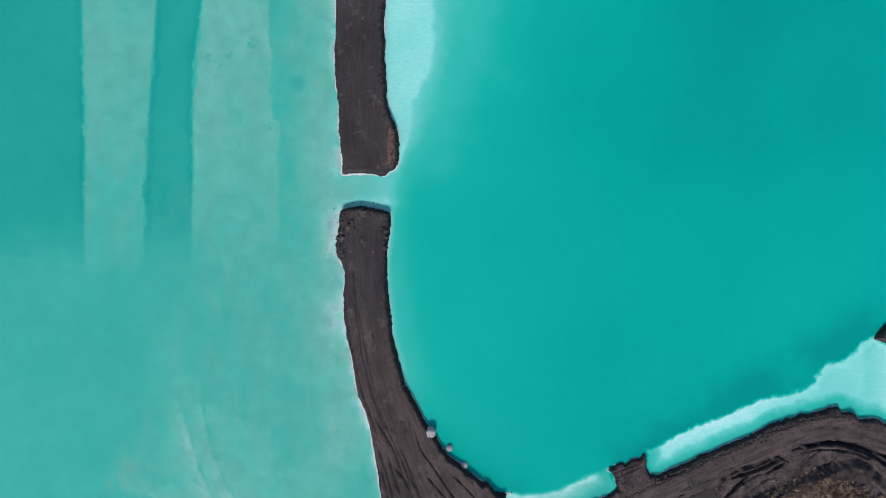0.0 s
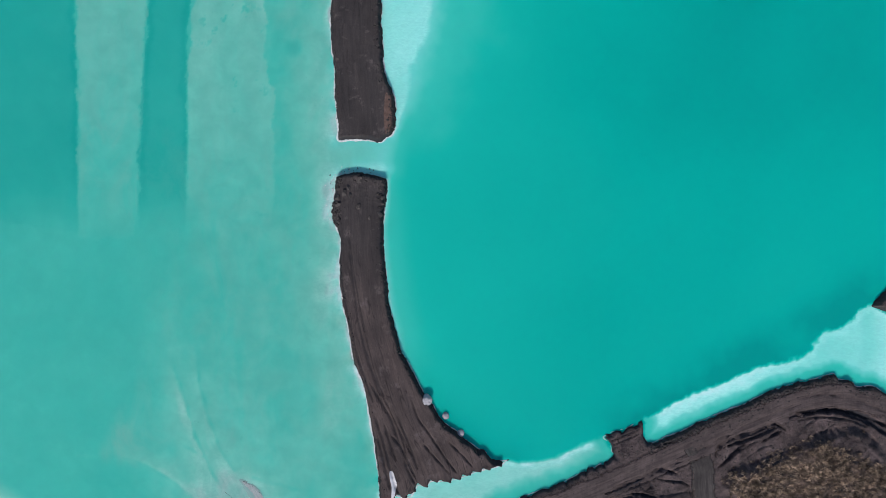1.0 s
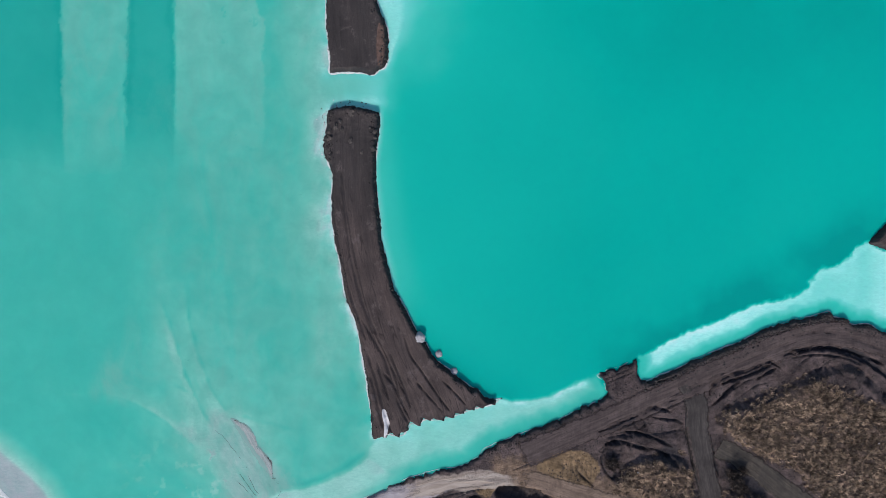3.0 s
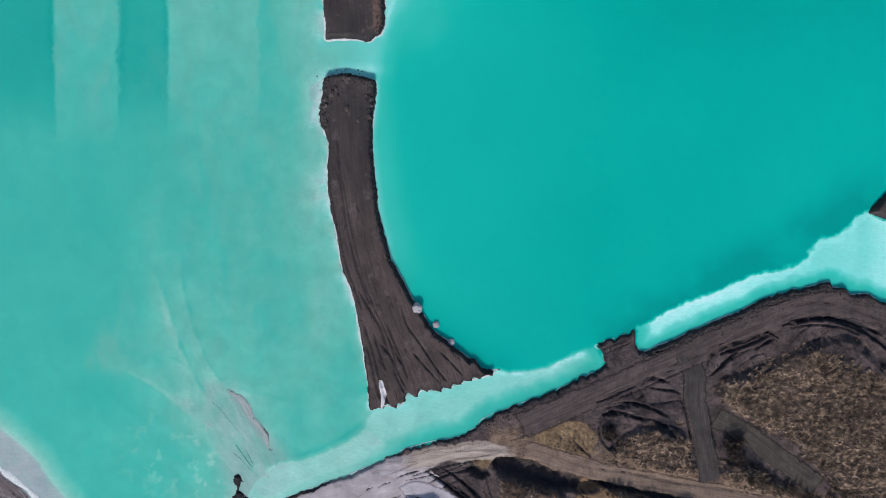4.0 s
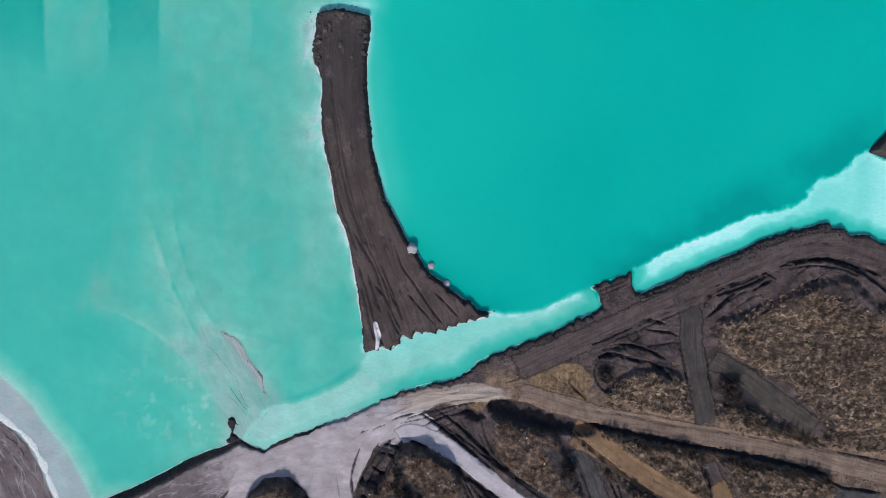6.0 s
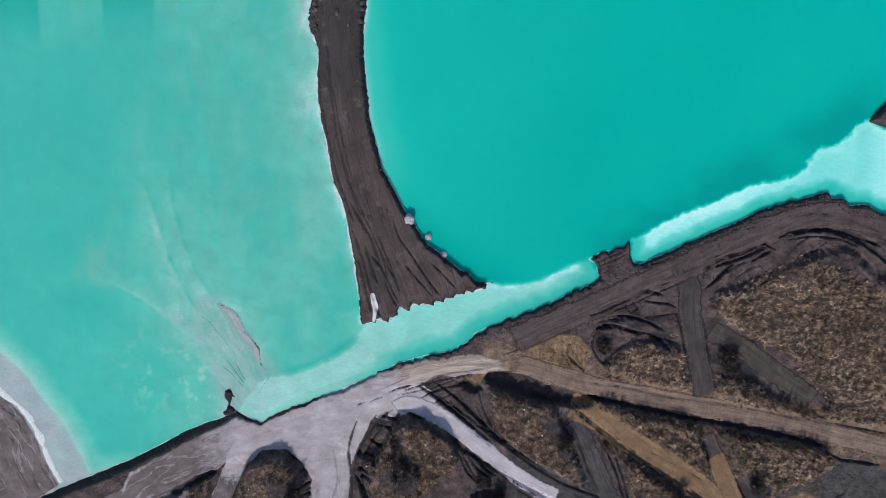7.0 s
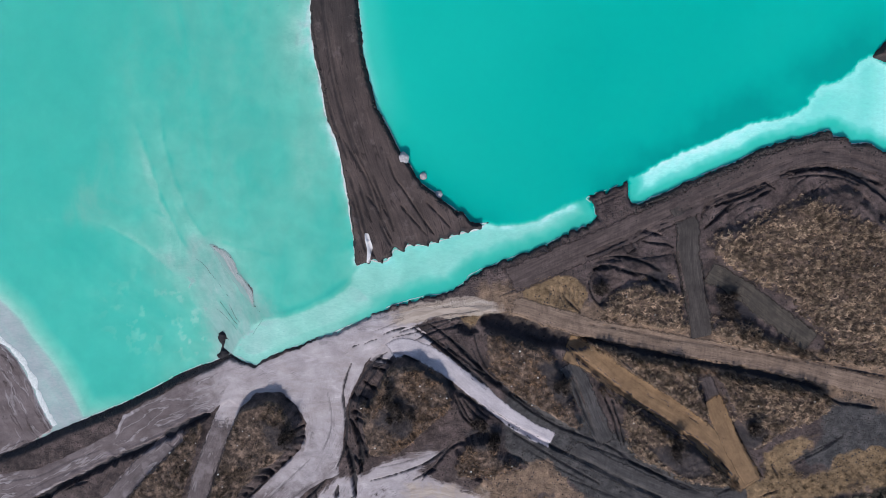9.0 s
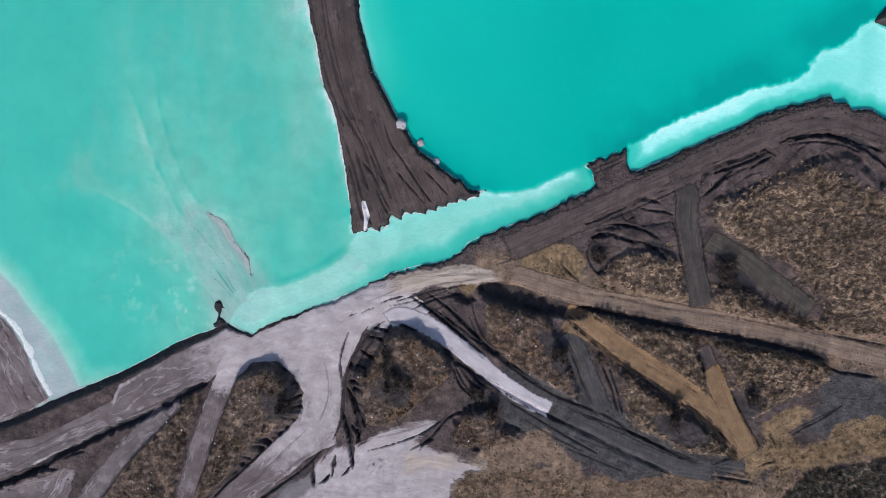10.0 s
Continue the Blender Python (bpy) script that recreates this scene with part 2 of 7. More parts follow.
def water_material():
    """Milky mineral water: its colour follows the depth over the pale bed and the silt stirred into it."""
    g = Graph("mineral_water")
    depth = g.math("DIVIDE", g.attribute("depth"), 3.0)
    clear = g.ramp(depth, (0.0, (0.66, 0.90, 0.88)), (0.07, (0.38, 0.83, 0.77)), (0.17, (0.17, 0.68, 0.61)), (0.36, (0.05, 0.58, 0.487)), (0.60, (0.008, 0.52, 0.43)), (0.80, (0.001, 0.455, 0.38)), (1.0, (0.0005, 0.345, 0.30)))
    milky = g.ramp(depth, (0.0, (0.36, 0.405, 0.43)), (0.025, (0.345, 0.45, 0.45)), (0.08, (0.31, 0.6, 0.522)), (0.22, (0.16, 0.545, 0.452)), (0.40, (0.072, 0.505, 0.419)), (0.60, (0.028, 0.43, 0.357)), (0.85, (0.005, 0.36, 0.304)))
    c = g.mix(g.attribute("silt"), clear, milky)
    c = g.mix(0.22, c, g.ramp(g.noise(0.035, 4, 0.55, 0.8), (0.3, (0.86, 0.9, 0.9)), (0.7, (1.16, 1.1, 1.1))), "MULTIPLY")
    lane = g.vector("lane")
    grain = g.noise(1.0, 5, 0.6, 0.8, g.place((0.16, 0.75, 1.0), 0, lane))
    silty = g.ramp(grain, (0.22, (0.17, 0.28, 0.255)), (0.34, (0.27, 0.44, 0.405)), (0.7, (0.36, 0.53, 0.50)))
    c = g.mix(masked(g, "bar", 0.2, 0.8, 0.8, 0.4), c, silty)
    curl = g.noise(1.0, 6, 0.62, 1.2, g.place((0.11, 0.05, 1.0), 8))
    c = g.mix(g.math("MULTIPLY", g.attribute("haze"), g.span(curl, 0.36, 0.66, 0.1, 1.0)), c, (0.155, 0.49, 0.41))
    mottle = g.noise(0.22, 4, 0.5, 0.3)
    c = g.mix(g.math("MULTIPLY", g.attribute("silt"), g.span(g.attribute("depth"), 1.7, 0.6, 0.15, 0.7)), c, g.ramp(mottle, (0.3, (0.80, 0.88, 0.87)), (0.7, (1.24, 1.12, 1.12))), "MULTIPLY")
    speck = g.span(g.noise(0.9, 4, 0.6, 0.5), 0.68, 0.76)
    c = g.mix(g.math("MULTIPLY", g.math("MULTIPLY", speck, g.attribute("silt")), g.span(g.attribute("depth"), 1.0, 0.7, 0.0, 0.35)), c, (0.05, 0.27, 0.24))
    shallow = g.span(g.attribute("depth"), 0.75, 0.2)
    streak = g.noise(1.0, 6, 0.7, 1.0, g.place((0.8, 1.9, 1.0), 24))
    c = g.mix(g.math("MULTIPLY", shallow, 0.7), c, g.ramp(streak, (0.3, (0.80, 0.88, 0.88)), (0.7, (1.2, 1.12, 1.12))), "MULTIPLY")
    g.put(g.shader.inputs["Subsurface Weight"], g.span(g.attribute("depth"), 0.2, 1.8, 0.85, 1.0))
    g.shader.inputs["Subsurface Radius"].default_value = (1.0, 1.0, 1.0)
    g.shader.inputs["Subsurface Scale"].default_value = 1.0
    return g.finish(c, 0.16, g.bump(g.noise(2.2, 3, 0.5), 0.02, 0.02), 0.12)


def silt_material():
    """Half-dried silt just above the water: pinkish grey and streaked, wet and teal at its edge."""
    g = Graph("drying_silt")
    lane = g.vector("lane")
    streak = g.noise(1.0, 5, 0.65, 0.5, g.place((0.22, 1.5, 1.0), 0, lane))
    c = g.ramp(streak, (0.3, (0.21, 0.275, 0.265)), (0.5, (0.32, 0.36, 0.355)), (0.72, (0.44, 0.45, 0.455)))
    c = g.mix(0.5, c, g.ramp(g.noise(3.0, 5, 0.7), (0.3, (0.75, 0.75, 0.75)), (0.7, (1.25, 1.25, 1.25))), "MULTIPLY")
    c = g.mix(masked(g, "wet_or_shade", 0.3, 0.75, 1.3, 0.6), c, (0.215, 0.36, 0.335))
    c = g.mix(g.attribute("split"), c, (0.045, 0.042, 0.045))
    return g.finish(c, 0.8, g.bump(streak, 0.5, 0.06), 0.25)


def track_material(name, dark, light, patch=None, grain=0.85):
    """A track: u runs along it in metres, v across."""
    g = Graph(name)
    uv = g.tree.nodes.new("ShaderNodeUVMap").outputs[0]
    fine = g.noise(1.0, 6, 0.65, 0.4, g.place((0.12, 2.2, 1.0), 0, uv))
    c = g.ramp(g.noise(0.3, 6, 0.65), (0.3, dark), (0.7, light))
    c = g.mix(grain, c, g.ramp(fine, (0.3, (0.62, 0.62, 0.62)), (0.7, (1.36, 1.35, 1.34))), "MULTIPLY")
    line = g.ramp(g.noise(1.0, 3, 0.55, 0.3, g.place((0.07, 1.3, 1.0), 0, uv)), (0.475, 0.0), (0.497, 1.0), (0.503, 1.0), (0.525, 0.0))
    c = g.mix(g.math("MULTIPLY", line, g.span(g.noise(0.3, 3, 0.5), 0.45, 0.6, 0.0, 0.7 * grain)), c, (0.38, 0.37, 0.38), "MULTIPLY")
    c = g.mix(0.6, c, g.ramp(g.noise(4.2, 6, 0.7), (0.3, (0.7, 0.7, 0.7)), (0.7, (1.3, 1.28, 1.25))), "MULTIPLY")
    # north-south streaks in the colour imitate shadows of standing reeds
    streaks = g.noise(1.0, 5, 0.65, 0.2, g.place((2.4, 0.35, 1.0)))
    c = g.mix(0.55 * grain, c, g.ramp(streaks, (0.3, (0.66, 0.65, 0.64)), (0.7, (1.3, 1.28, 1.25))), "MULTIPLY")
    if patch:
        c = g.mix(g.ramp(g.noise(0.35, 5, 0.6), (0.5, 0.0), (0.66, 0.8)), c, patch)
        c = drying_lines(g, c, g.span(g.noise(0.2, 3, 0.5), 0.46, 0.6, 0.0, 0.8), uv)
    relief = g.math("ADD", fine, g.math("MULTIPLY", g.noise(4.0, 5, 0.7), 0.5))
    worn = g.math("ADD", g.attribute("edge"), g.math("MULTIPLY", g.math("SUBTRACT", g.noise(1.4, 6, 0.7), 0.5), 0.7))
    g.put(g.shader.inputs["Alpha"], g.span(worn, 1.0, 0.72))
    return g.finish(c, 0.94, g.bump(relief, 0.6, 0.12), 0.2)


def straw_material(name, *stops):
    """Dry stalks: the tone goes by clump more than by stalk."""
    g = Graph(name)
    pick = g.math("ADD", g.math("MULTIPLY", g.random_island(), 0.55), g.math("MULTIPLY", g.span(g.noise(1.15, 3, 0.55, 0.3), 0.3, 0.7), 0.45))
    c = g.ramp(pick, *stops)
    c = g.mix(0.9, c, g.ramp(g.noise(0.15, 5, 0.6), (0.34, (0.50, 0.48, 0.47)), (0.66, (1.42, 1.37, 1.34))), "MULTIPLY")
    c = g.mix(0.9, c, g.ramp(g.noise(0.8, 3, 0.55, 0.3), (0.38, (0.36, 0.355, 0.36)), (0.50, (0.95, 0.95, 0.95)), (0.62, (1.9, 1.85, 1.78))), "MULTIPLY")
    return g.finish(c, 0.85, None, 0.15)


def stone_material(name, dark, light):
    g = Graph(name)
    c = g.ramp(g.noise(2.4, 6, 0.7), (0.3, dark), (0.7, light))
    c = g.mix(0.4, c, g.ramp(g.random_object(), (0.0, (0.7, 0.7, 0.7)), (1.0, (1.3, 1.28, 1.25))), "MULTIPLY")
    return g.finish(c, 0.92, g.bump(g.noise(7.0, 6, 0.7), 0.7, 0.08), 0.2)


def rubble_material(name, dark, light):
    g = Graph(name)
    c = g.ramp(g.random_island(), (0.0, dark), (1.0, light))
    c = g.mix(0.5, c, g.ramp(g.noise(5.0, 5, 0.7), (0.3, (0.65, 0.65, 0.65)), (0.7, (1.35, 1.35, 1.35))), "MULTIPLY")
    return g.finish(c, 0.93, None, 0.2)


def salt_material():
    g = Graph("salt_rim")
    c = g.ramp(g.noise(2.0, 6, 0.7), (0.3, (0.46, 0.50, 0.50)), (0.7, (0.80, 0.82, 0.83)))
    return g.finish(c, 0.8, g.bump(g.noise(9.0, 5, 0.7), 0.6, 0.05), 0.3)


TERRAIN, CAUSEWAY, WATER, SALT = terrain_material(), causeway_material(), water_material(), salt_material()
SILT = silt_material()
TRACK_ASH = track_material("track_ash", (0.0545, 0.0420, 0.0425), (0.106, 0.0815, 0.0805))
TRACK_GREY = track_material("track_grey", (0.0546, 0.0445, 0.0469), (0.108, 0.0881, 0.0918))
TRACK_BLUE = track_material("track_blue", (0.040, 0.038, 0.041), (0.088, 0.082, 0.086))
TRACK_LANE = track_material("track_lane", (0.040, 0.035, 0.035), (0.082, 0.071, 0.069))
TRACK_TAN = track_material("track_tan", (0.127, 0.091, 0.074), (0.254, 0.185, 0.148))
TRACK_OCHRE = track_material("track_ochre", (0.129, 0.0823, 0.051), (0.258, 0.165, 0.0969), grain=0.4)
TRACK_OLIVE = track_material("track_olive", (0.036, 0.033, 0.032), (0.092, 0.078, 0.068))
TRACK_CRUST = track_material("track_crust", (0.098, 0.080, 0.084), (0.162, 0.135, 0.143), (0.225, 0.190, 0.201), 0.5)
TRACK_WHITE = track_material("track_white", (0.36, 0.325, 0.355), (0.53, 0.485, 0.525), grain=0.25)
STRAW = straw_material("dry_reed_straw", (0.0, (0.080, 0.060, 0.044)), (0.45, (0.182, 0.135, 0.100)), (0.8, (0.305, 0.231, 0.172)), (1.0, (0.45, 0.356, 0.272)))
STRAW_RUST = straw_material("rusty_grass", (0.0, (0.036, 0.028, 0.022)), (0.5, (0.125, 0.083, 0.056)), (0.85, (0.235, 0.153, 0.100)), (1.0, (0.30, 0.225, 0.165)))
STRAW_DARK = straw_material("dark_dry_grass", (0.0, (0.022, 0.018, 0.015)), (0.5, (0.056, 0.043, 0.032)), (0.85, (0.115, 0.084, 0.058)), (1.0, (0.23, 0.18, 0.135)))
STRAW_OCHRE = straw_material("yellow_grass", (0.0, (0.056, 0.041, 0.028)), (0.5, (0.16, 0.113, 0.071)), (0.85, (0.28, 0.201, 0.126)), (1.0, (0.37, 0.285, 0.20)))
STRAW_PALE = straw_material("pale_reed_straw", (0.0, (0.105, 0.078, 0.057)), (0.5, (0.225, 0.168, 0.124)), (1.0, (0.39, 0.304, 0.232)))
TWIG = straw_material("dark_twigs", (0.0, (0.018, 0.016, 0.015)), (0.6, (0.0515, 0.0407, 0.0367)), (1.0, (0.124, 0.0968, 0.0816)))
EVERGREEN = straw_material("dark_evergreen", (0.0, (0.022, 0.023, 0.021)), (0.55, (0.072, 0.066, 0.056)), (0.82, (0.16, 0.142, 0.118)), (1.0, (0.5, 0.46, 0.42)))
CLOD = rubble_material("ash_clods", (0.022, 0.020, 0.021), (0.075, 0.065, 0.063))
BOULDER = stone_material("encrusted_boulder", (0.24, 0.22, 0.24), (0.52, 0.50, 0.53))
ASH_STONE = stone_material("ash_lump", (0.035, 0.031, 0.031), (0.11, 0.095, 0.09))
FISSURE = stone_material("wet_silt_edge", (0.045, 0.045, 0.046), (0.11, 0.115, 0.115))
LITTER = stone_material("pale_stone", (0.5, 0.48, 0.46), (0.75, 0.74, 0.72))

# ---- the plan, in metres: x to the right of the first view, y up it ----
CAUSEWAY_N = [(-23.9, 60.2), (-23.8, 55.3), (-24.1, 47.8), (-24.2, 42.8), (-24, 36.6), (-23.4, 31.6), (-23.3, 26.5), (-22.9, 22.8), (-22.6, 19), (-22.4, 16.6), (-20.1, 16.7), (-16.9, 16.7), (-14.4, 16.3), (-12.9, 16.3), (-11.8, 17.3), (-10.6, 17.7), (-9.8, 19.6), (-9.7, 23.3), (-10.1, 25.9), (-10.6, 27.5), (-11.6, 29.6), (-12.2, 31.5), (-12.6, 34), (-12.6, 37.7), (-13, 42.7), (-12.8, 45.2), (-13.1, 50.2), (-12.7, 53.9), (-12.5, 60.1)]
CAUSEWAY_S = [(-23.3, 5.7), (-22.9, 8.2), (-21.8, 8.9), (-19.5, 9.3), (-17.2, 9.5), (-15, 8.9), (-13.1, 8.5), (-11.7, 7.9), (-11.6, 5.7), (-11.9, 3.2), (-12.2, 1), (-12.4, -1.9), (-12.5, -6.3), (-12.2, -10.1), (-11.6, -15.2), (-11, -20.3), (-9.8, -25.4), (-8.2, -30.5), (-6, -34.6), (-4, -38.6), (-2.3, -41.2), (-1.1, -42.7), (0.5, -45.5), (2.3, -47.2), (4.1, -48.4), (6, -50.2), (8.4, -51.8), (10.9, -53.4), (13.6, -55.2), (15.5, -54.8), (13.1, -56.4), (9.5, -57.2), (6.7, -58.4), (3.2, -59.5), (0.9, -60), (-1.5, -59.9), (-3, -61.1), (-4.6, -60.9), (-6, -63.3), (-7.5, -63.7), (-9.9, -63.5), (-12.9, -64.5)]
CAUSEWAY_S2 = [(-13.4, -61.6), (-13.6, -58.6), (-14.2, -54.3), (-14.8, -50.1), (-15.6, -45.3), (-16.3, -41.1), (-17.1, -37.6), (-18.3, -35.1), (-19.3, -31.9), (-19.8, -28.7), (-20.3, -25.5), (-21.2, -21.7), (-21.8, -18.5), (-22.2, -15.3), (-22.3, -12.1), (-22.2, -8.9), (-22.1, -5.1), (-22.9, -2.8), (-23.7, -1.3), (-24, 0.6), (-23.6, 3.2)]
SHORE_E = [(107.5, -41.3), (99.1, -38.8), (97.3, -38.2), (95.4, -37), (91.7, -37.1), (90.7, -35.9), (87.7, -35.4), (86.8, -34.3), (84.8, -34.8), (81.9, -35.6), (78.5, -36.4), (76.2, -37.3), (73.4, -38.2), (71.1, -39.3), (67.7, -41.2), (64.3, -42.6), (60.3, -44.4), (56.3, -46.3), (53.4, -47.8), (49.9, -49.3), (47.6, -50.3), (46.7, -50.4), (45.7, -48.8), (45.8, -47), (45.5, -45.4), (42, -47), (36.9, -49), (38, -50.4), (39.1, -53.6)]
SHORE_W = [(36.4, -55.2), (32.8, -57), (29.2, -58.9), (26.2, -60.4), (20.8, -62.4), (17.2, -63.9), (13.5, -65.5), (11.7, -66.5), (11.1, -67.5), (8.7, -69.4), (5.6, -70.7), (3.1, -70.9), (-1.2, -72.1), (-5, -73.4), (-8.1, -74.9), (-11.2, -76.4), (-15, -78.2), (-18.8, -80), (-22.6, -81.3), (-26.5, -83.1), (-30.3, -84.4), (-34.2, -86.3), (-35.9, -87.6), (-36.8, -87.4), (-38.6, -86.5), (-41.5, -84.9), (-43.4, -85.8), (-45.7, -86.9), (-48.9, -87.9), (-54.2, -90.3), (-58.9, -93.1), (-62.9, -95.1), (-66.9, -97.2), (-70.9, -98.9), (-76.6, -101.4)]
FLAT = [(-76.6, -101.4), (-78, -98.1), (-79.7, -94.1), (-82, -89.6), (-84.3, -86.3), (-87.3, -82.5), (-89.5, -78.6), (-92.5, -75.4), (-99.6, -69.2), (-111.7, -61.8)]
RIM = [(-107.7, -73.1), (-99.2, -78.8), (-93.2, -83.5), (-90.2, -86.4), (-87.4, -91.6), (-85.8, -96.9), (-83, -102.9)]
SPUR_E = [(94.5, -19.3), (95.2, -18.2), (96.7, -16.4), (99.8, -14), (106.2, -10.7), (107.9, -15), (103, -21.7), (96.9, -20.4)]
SHELF_E = [(45.8, -48.2), (45.7, -46.4), (45.8, -45.2), (47.8, -44), (51.8, -41.6), (55.8, -39.6), (61.6, -37.4), (66.1, -35.4), (69.5, -33.5), (73, -32.8), (77.5, -31.3), (79.7, -30.7), (81.9, -29.2), (82.9, -26.9), (83.9, -25.2), (85.6, -24.8), (88.4, -24.1), (91, -21.6), (92.5, -19.8), (94.5, -19.3), (100.7, -21.7), (112.9, -28.4), (115.4, -49.1), (87.1, -37.7), (68, -45), (47.7, -52.3)]
SHELF_W = [(36.9, -49), (33.8, -50.3), (32, -51.1), (29, -52.6), (26, -54), (21.8, -55.1), (18.8, -55.1), (15.5, -54.8), (8.5, -55.8), (-3.8, -60.3), (-11.2, -62.9), (-13.7, -66.5), (-14.3, -68.9), (-16.3, -70.2), (-19.5, -72.5), (-22.7, -74.1), (-25.9, -75.5), (-29.8, -76.6), (-33.6, -76.7), (-36.2, -78), (-40.2, -82.8), (-41.5, -85.4), (-39.4, -88.8), (-16.3, -83.1), (8.7, -71.3), (40, -55.4)]
LOBE = [(-14.3, -68.9), (-16.3, -70.2), (-19.5, -72.5), (-22.7, -74.1), (-25.9, -75.5), (-29.8, -76.6), (-33.6, -76.7), (-36.2, -78), (-39.5, -82.1), (-36.3, -85.4), (-24.6, -79.8), (-8, -73.6), (-9.9, -72.1), (-12.4, -69.9)]
FAN = [(-44.8, -61.2), (-42.9, -61.1), (-41, -63.1), (-39.8, -66.9), (-36.1, -72.1), (-34.2, -76), (-33.6, -77.3), (-37.5, -80.7), (-40.2, -83.4), (-42.2, -85.5), (-43, -81.5), (-44.6, -77.5), (-47, -72.3), (-51.4, -67.1), (-48.7, -64.5)]
WISP_A = [(-62, -21.6), (-60.5, -34), (-58.9, -42.8), (-54.8, -51.6), (-49.3, -60.6), (-43.7, -68.3), (-40, -76.1)]
WISP_B = [(-56.6, -30.2), (-54.4, -40.2), (-51.5, -47.8), (-46, -56.7)]
WISP_C = [(-83.1, -55.4), (-75.4, -55.5), (-67.7, -57.2), (-61.4, -60.1), (-56.4, -63.9), (-51.4, -69.1), (-47.1, -76.2)]
TRENCH_A = [(-139.3, 94.6), (-82.2, 93.4), (-81.9, 55.9), (-81.4, 40.7), (-81.1, 25.5), (-81.8, -4.1), (-88.3, -3.4), (-101.6, -1.5), (-141.8, -0.4)]
TRENCH_B = [(-63.6, 93.1), (-64.3, 55.7), (-65.2, 45.7), (-66.1, 35.6), (-66.7, 25.4), (-67.4, 13.9), (-68.1, -4), (-57.5, -4), (-56.4, 17.8), (-56.6, 30.4), (-56.1, 43.1), (-54.8, 48.1), (-53.8, 55.6), (-53.4, 92.9)]
BAR_A = [(-80.6, 93.4), (-81.2, 55.9), (-81.3, 30.6), (-81.8, -5.4), (-68.6, -5.3), (-67.3, 17.8), (-66.1, 35.6), (-64.6, 55.7), (-64.1, 93.1)]
BAR_B = [(-53.4, 92.9), (-54, 55.6), (-55.1, 44.3), (-56.2, 30.4), (-56.4, 17.8), (-57.1, -4), (-37.5, -3.9), (-37.1, 13.9), (-37, 27.8), (-38.3, 29.1), (-39.3, 35.4), (-38.2, 42.3), (-39.5, 47.9), (-38.7, 55.4), (-38.4, 92.6)]
PLUME = [(-12.6, 79.8), (-12.6, 36.5), (-10.6, 32.7), (-8.7, 34), (-6.2, 38.9), (-4.3, 42.7), (-4.1, 50.1), (-3.3, 55), (-1.9, 79.6)]
SPUR_DARK = [(-41.4, -85.1), (-42.3, -84.5), (-42.8, -83.4), (-42.2, -82), (-42.4, -80.8), (-43.3, -80.1), (-44.2, -80.8), (-44.2, -82.1), (-43.8, -83.1), (-43.8, -84.4), (-44.9, -85.7), (-43.4, -86.2)]
YARD = [(-99.6, -115.3), (-86.2, -112.3), (-74.1, -106.9), (-67.4, -102.9), (-65.9, -99.4), (-54, -92.6), (-41, -85.9), (-35.4, -87.7), (-23.4, -81.8), (-12.8, -77.8), (-6, -75.9), (2.4, -73.5), (11.8, -73.1), (19.1, -73.5), (14.9, -74.6), (5.1, -75.7), (-3.5, -78.6), (-4.8, -80.5), (-7.5, -83.1), (-11, -86.4), (-14.2, -92.9), (-15.7, -98.1), (-16.2, -106), (-17.3, -112.7), (-21.4, -114.8), (-29.3, -121.2), (-37.3, -128.3), (-50.6, -132.8), (-42.4, -122.9), (-33, -114.4), (-25.8, -106.9), (-24.6, -100.9), (-26.8, -96.7), (-29.9, -93.8), (-35.6, -93.9), (-39.5, -97.3), (-42, -95.4), (-46.6, -99.1), (-54.5, -103.7), (-67.8, -110.1), (-81.3, -116.4), (-100.6, -125.4)]
PLAIN_S = [(-33.4, -128.2), (-22.8, -118.3), (-17.5, -113), (-11.1, -112.6), (-7.9, -109.1), (-3.5, -109), (4.1, -105.8), (5.7, -107.5), (1.6, -112.3), (8, -114.5), (14.4, -115.3), (18.3, -117), (16.8, -120), (11.3, -121.5), (8.2, -127.1), (7, -135.4), (-37.6, -136.7)]
PAD_A = [(-54.5, -104.5), (-47.3, -100.1), (-48.9, -108.1), (-53, -121.7), (-55.2, -131.5), (-73.8, -132), (-67.8, -120.7), (-60.7, -111.7)]
PAD_B = [(-34.4, -94.6), (-31.2, -93.8), (-27.5, -96.4), (-25, -100.9), (-25.1, -105.5), (-28.4, -109.6), (-33, -113.8), (-38.3, -118.6), (-45, -124.3), (-50.6, -131.4), (-51.8, -128.6), (-48.8, -121.6), (-45.2, -112), (-41.6, -101.3), (-38.9, -96.6)]
PAD_C = [(-6, -84), (-1, -84.9), (5.2, -87.3), (7.7, -91.1), (9, -95.6), (5.3, -99), (1.6, -103), (-3.5, -107), (-9.2, -107.8), (-11.1, -105.2), (-13.6, -99.4), (-14.2, -94.1), (-12.2, -88.9), (-9.7, -85.7)]
PAD_D = [(8, -112.4), (9.2, -106.8), (12.9, -102.7), (17.9, -102.4), (20.5, -106.2), (25.6, -109), (21.9, -111.8), (16.9, -113.3), (9.3, -113.7)]
PAD_E = [(14.9, -78.9), (18.6, -78.3), (28.5, -81.2), (31.7, -84.3), (34.8, -91.9), (37.8, -99.6), (36.7, -101.6), (32.8, -99.7), (25.2, -95.3), (20.2, -92.2), (16.3, -87.1)]
PAD_F = [(38.2, -80.4), (49.4, -83.7), (63, -86.9), (64.7, -97.7), (54.7, -92.1), (45.8, -86.6), (40.8, -83.5)]
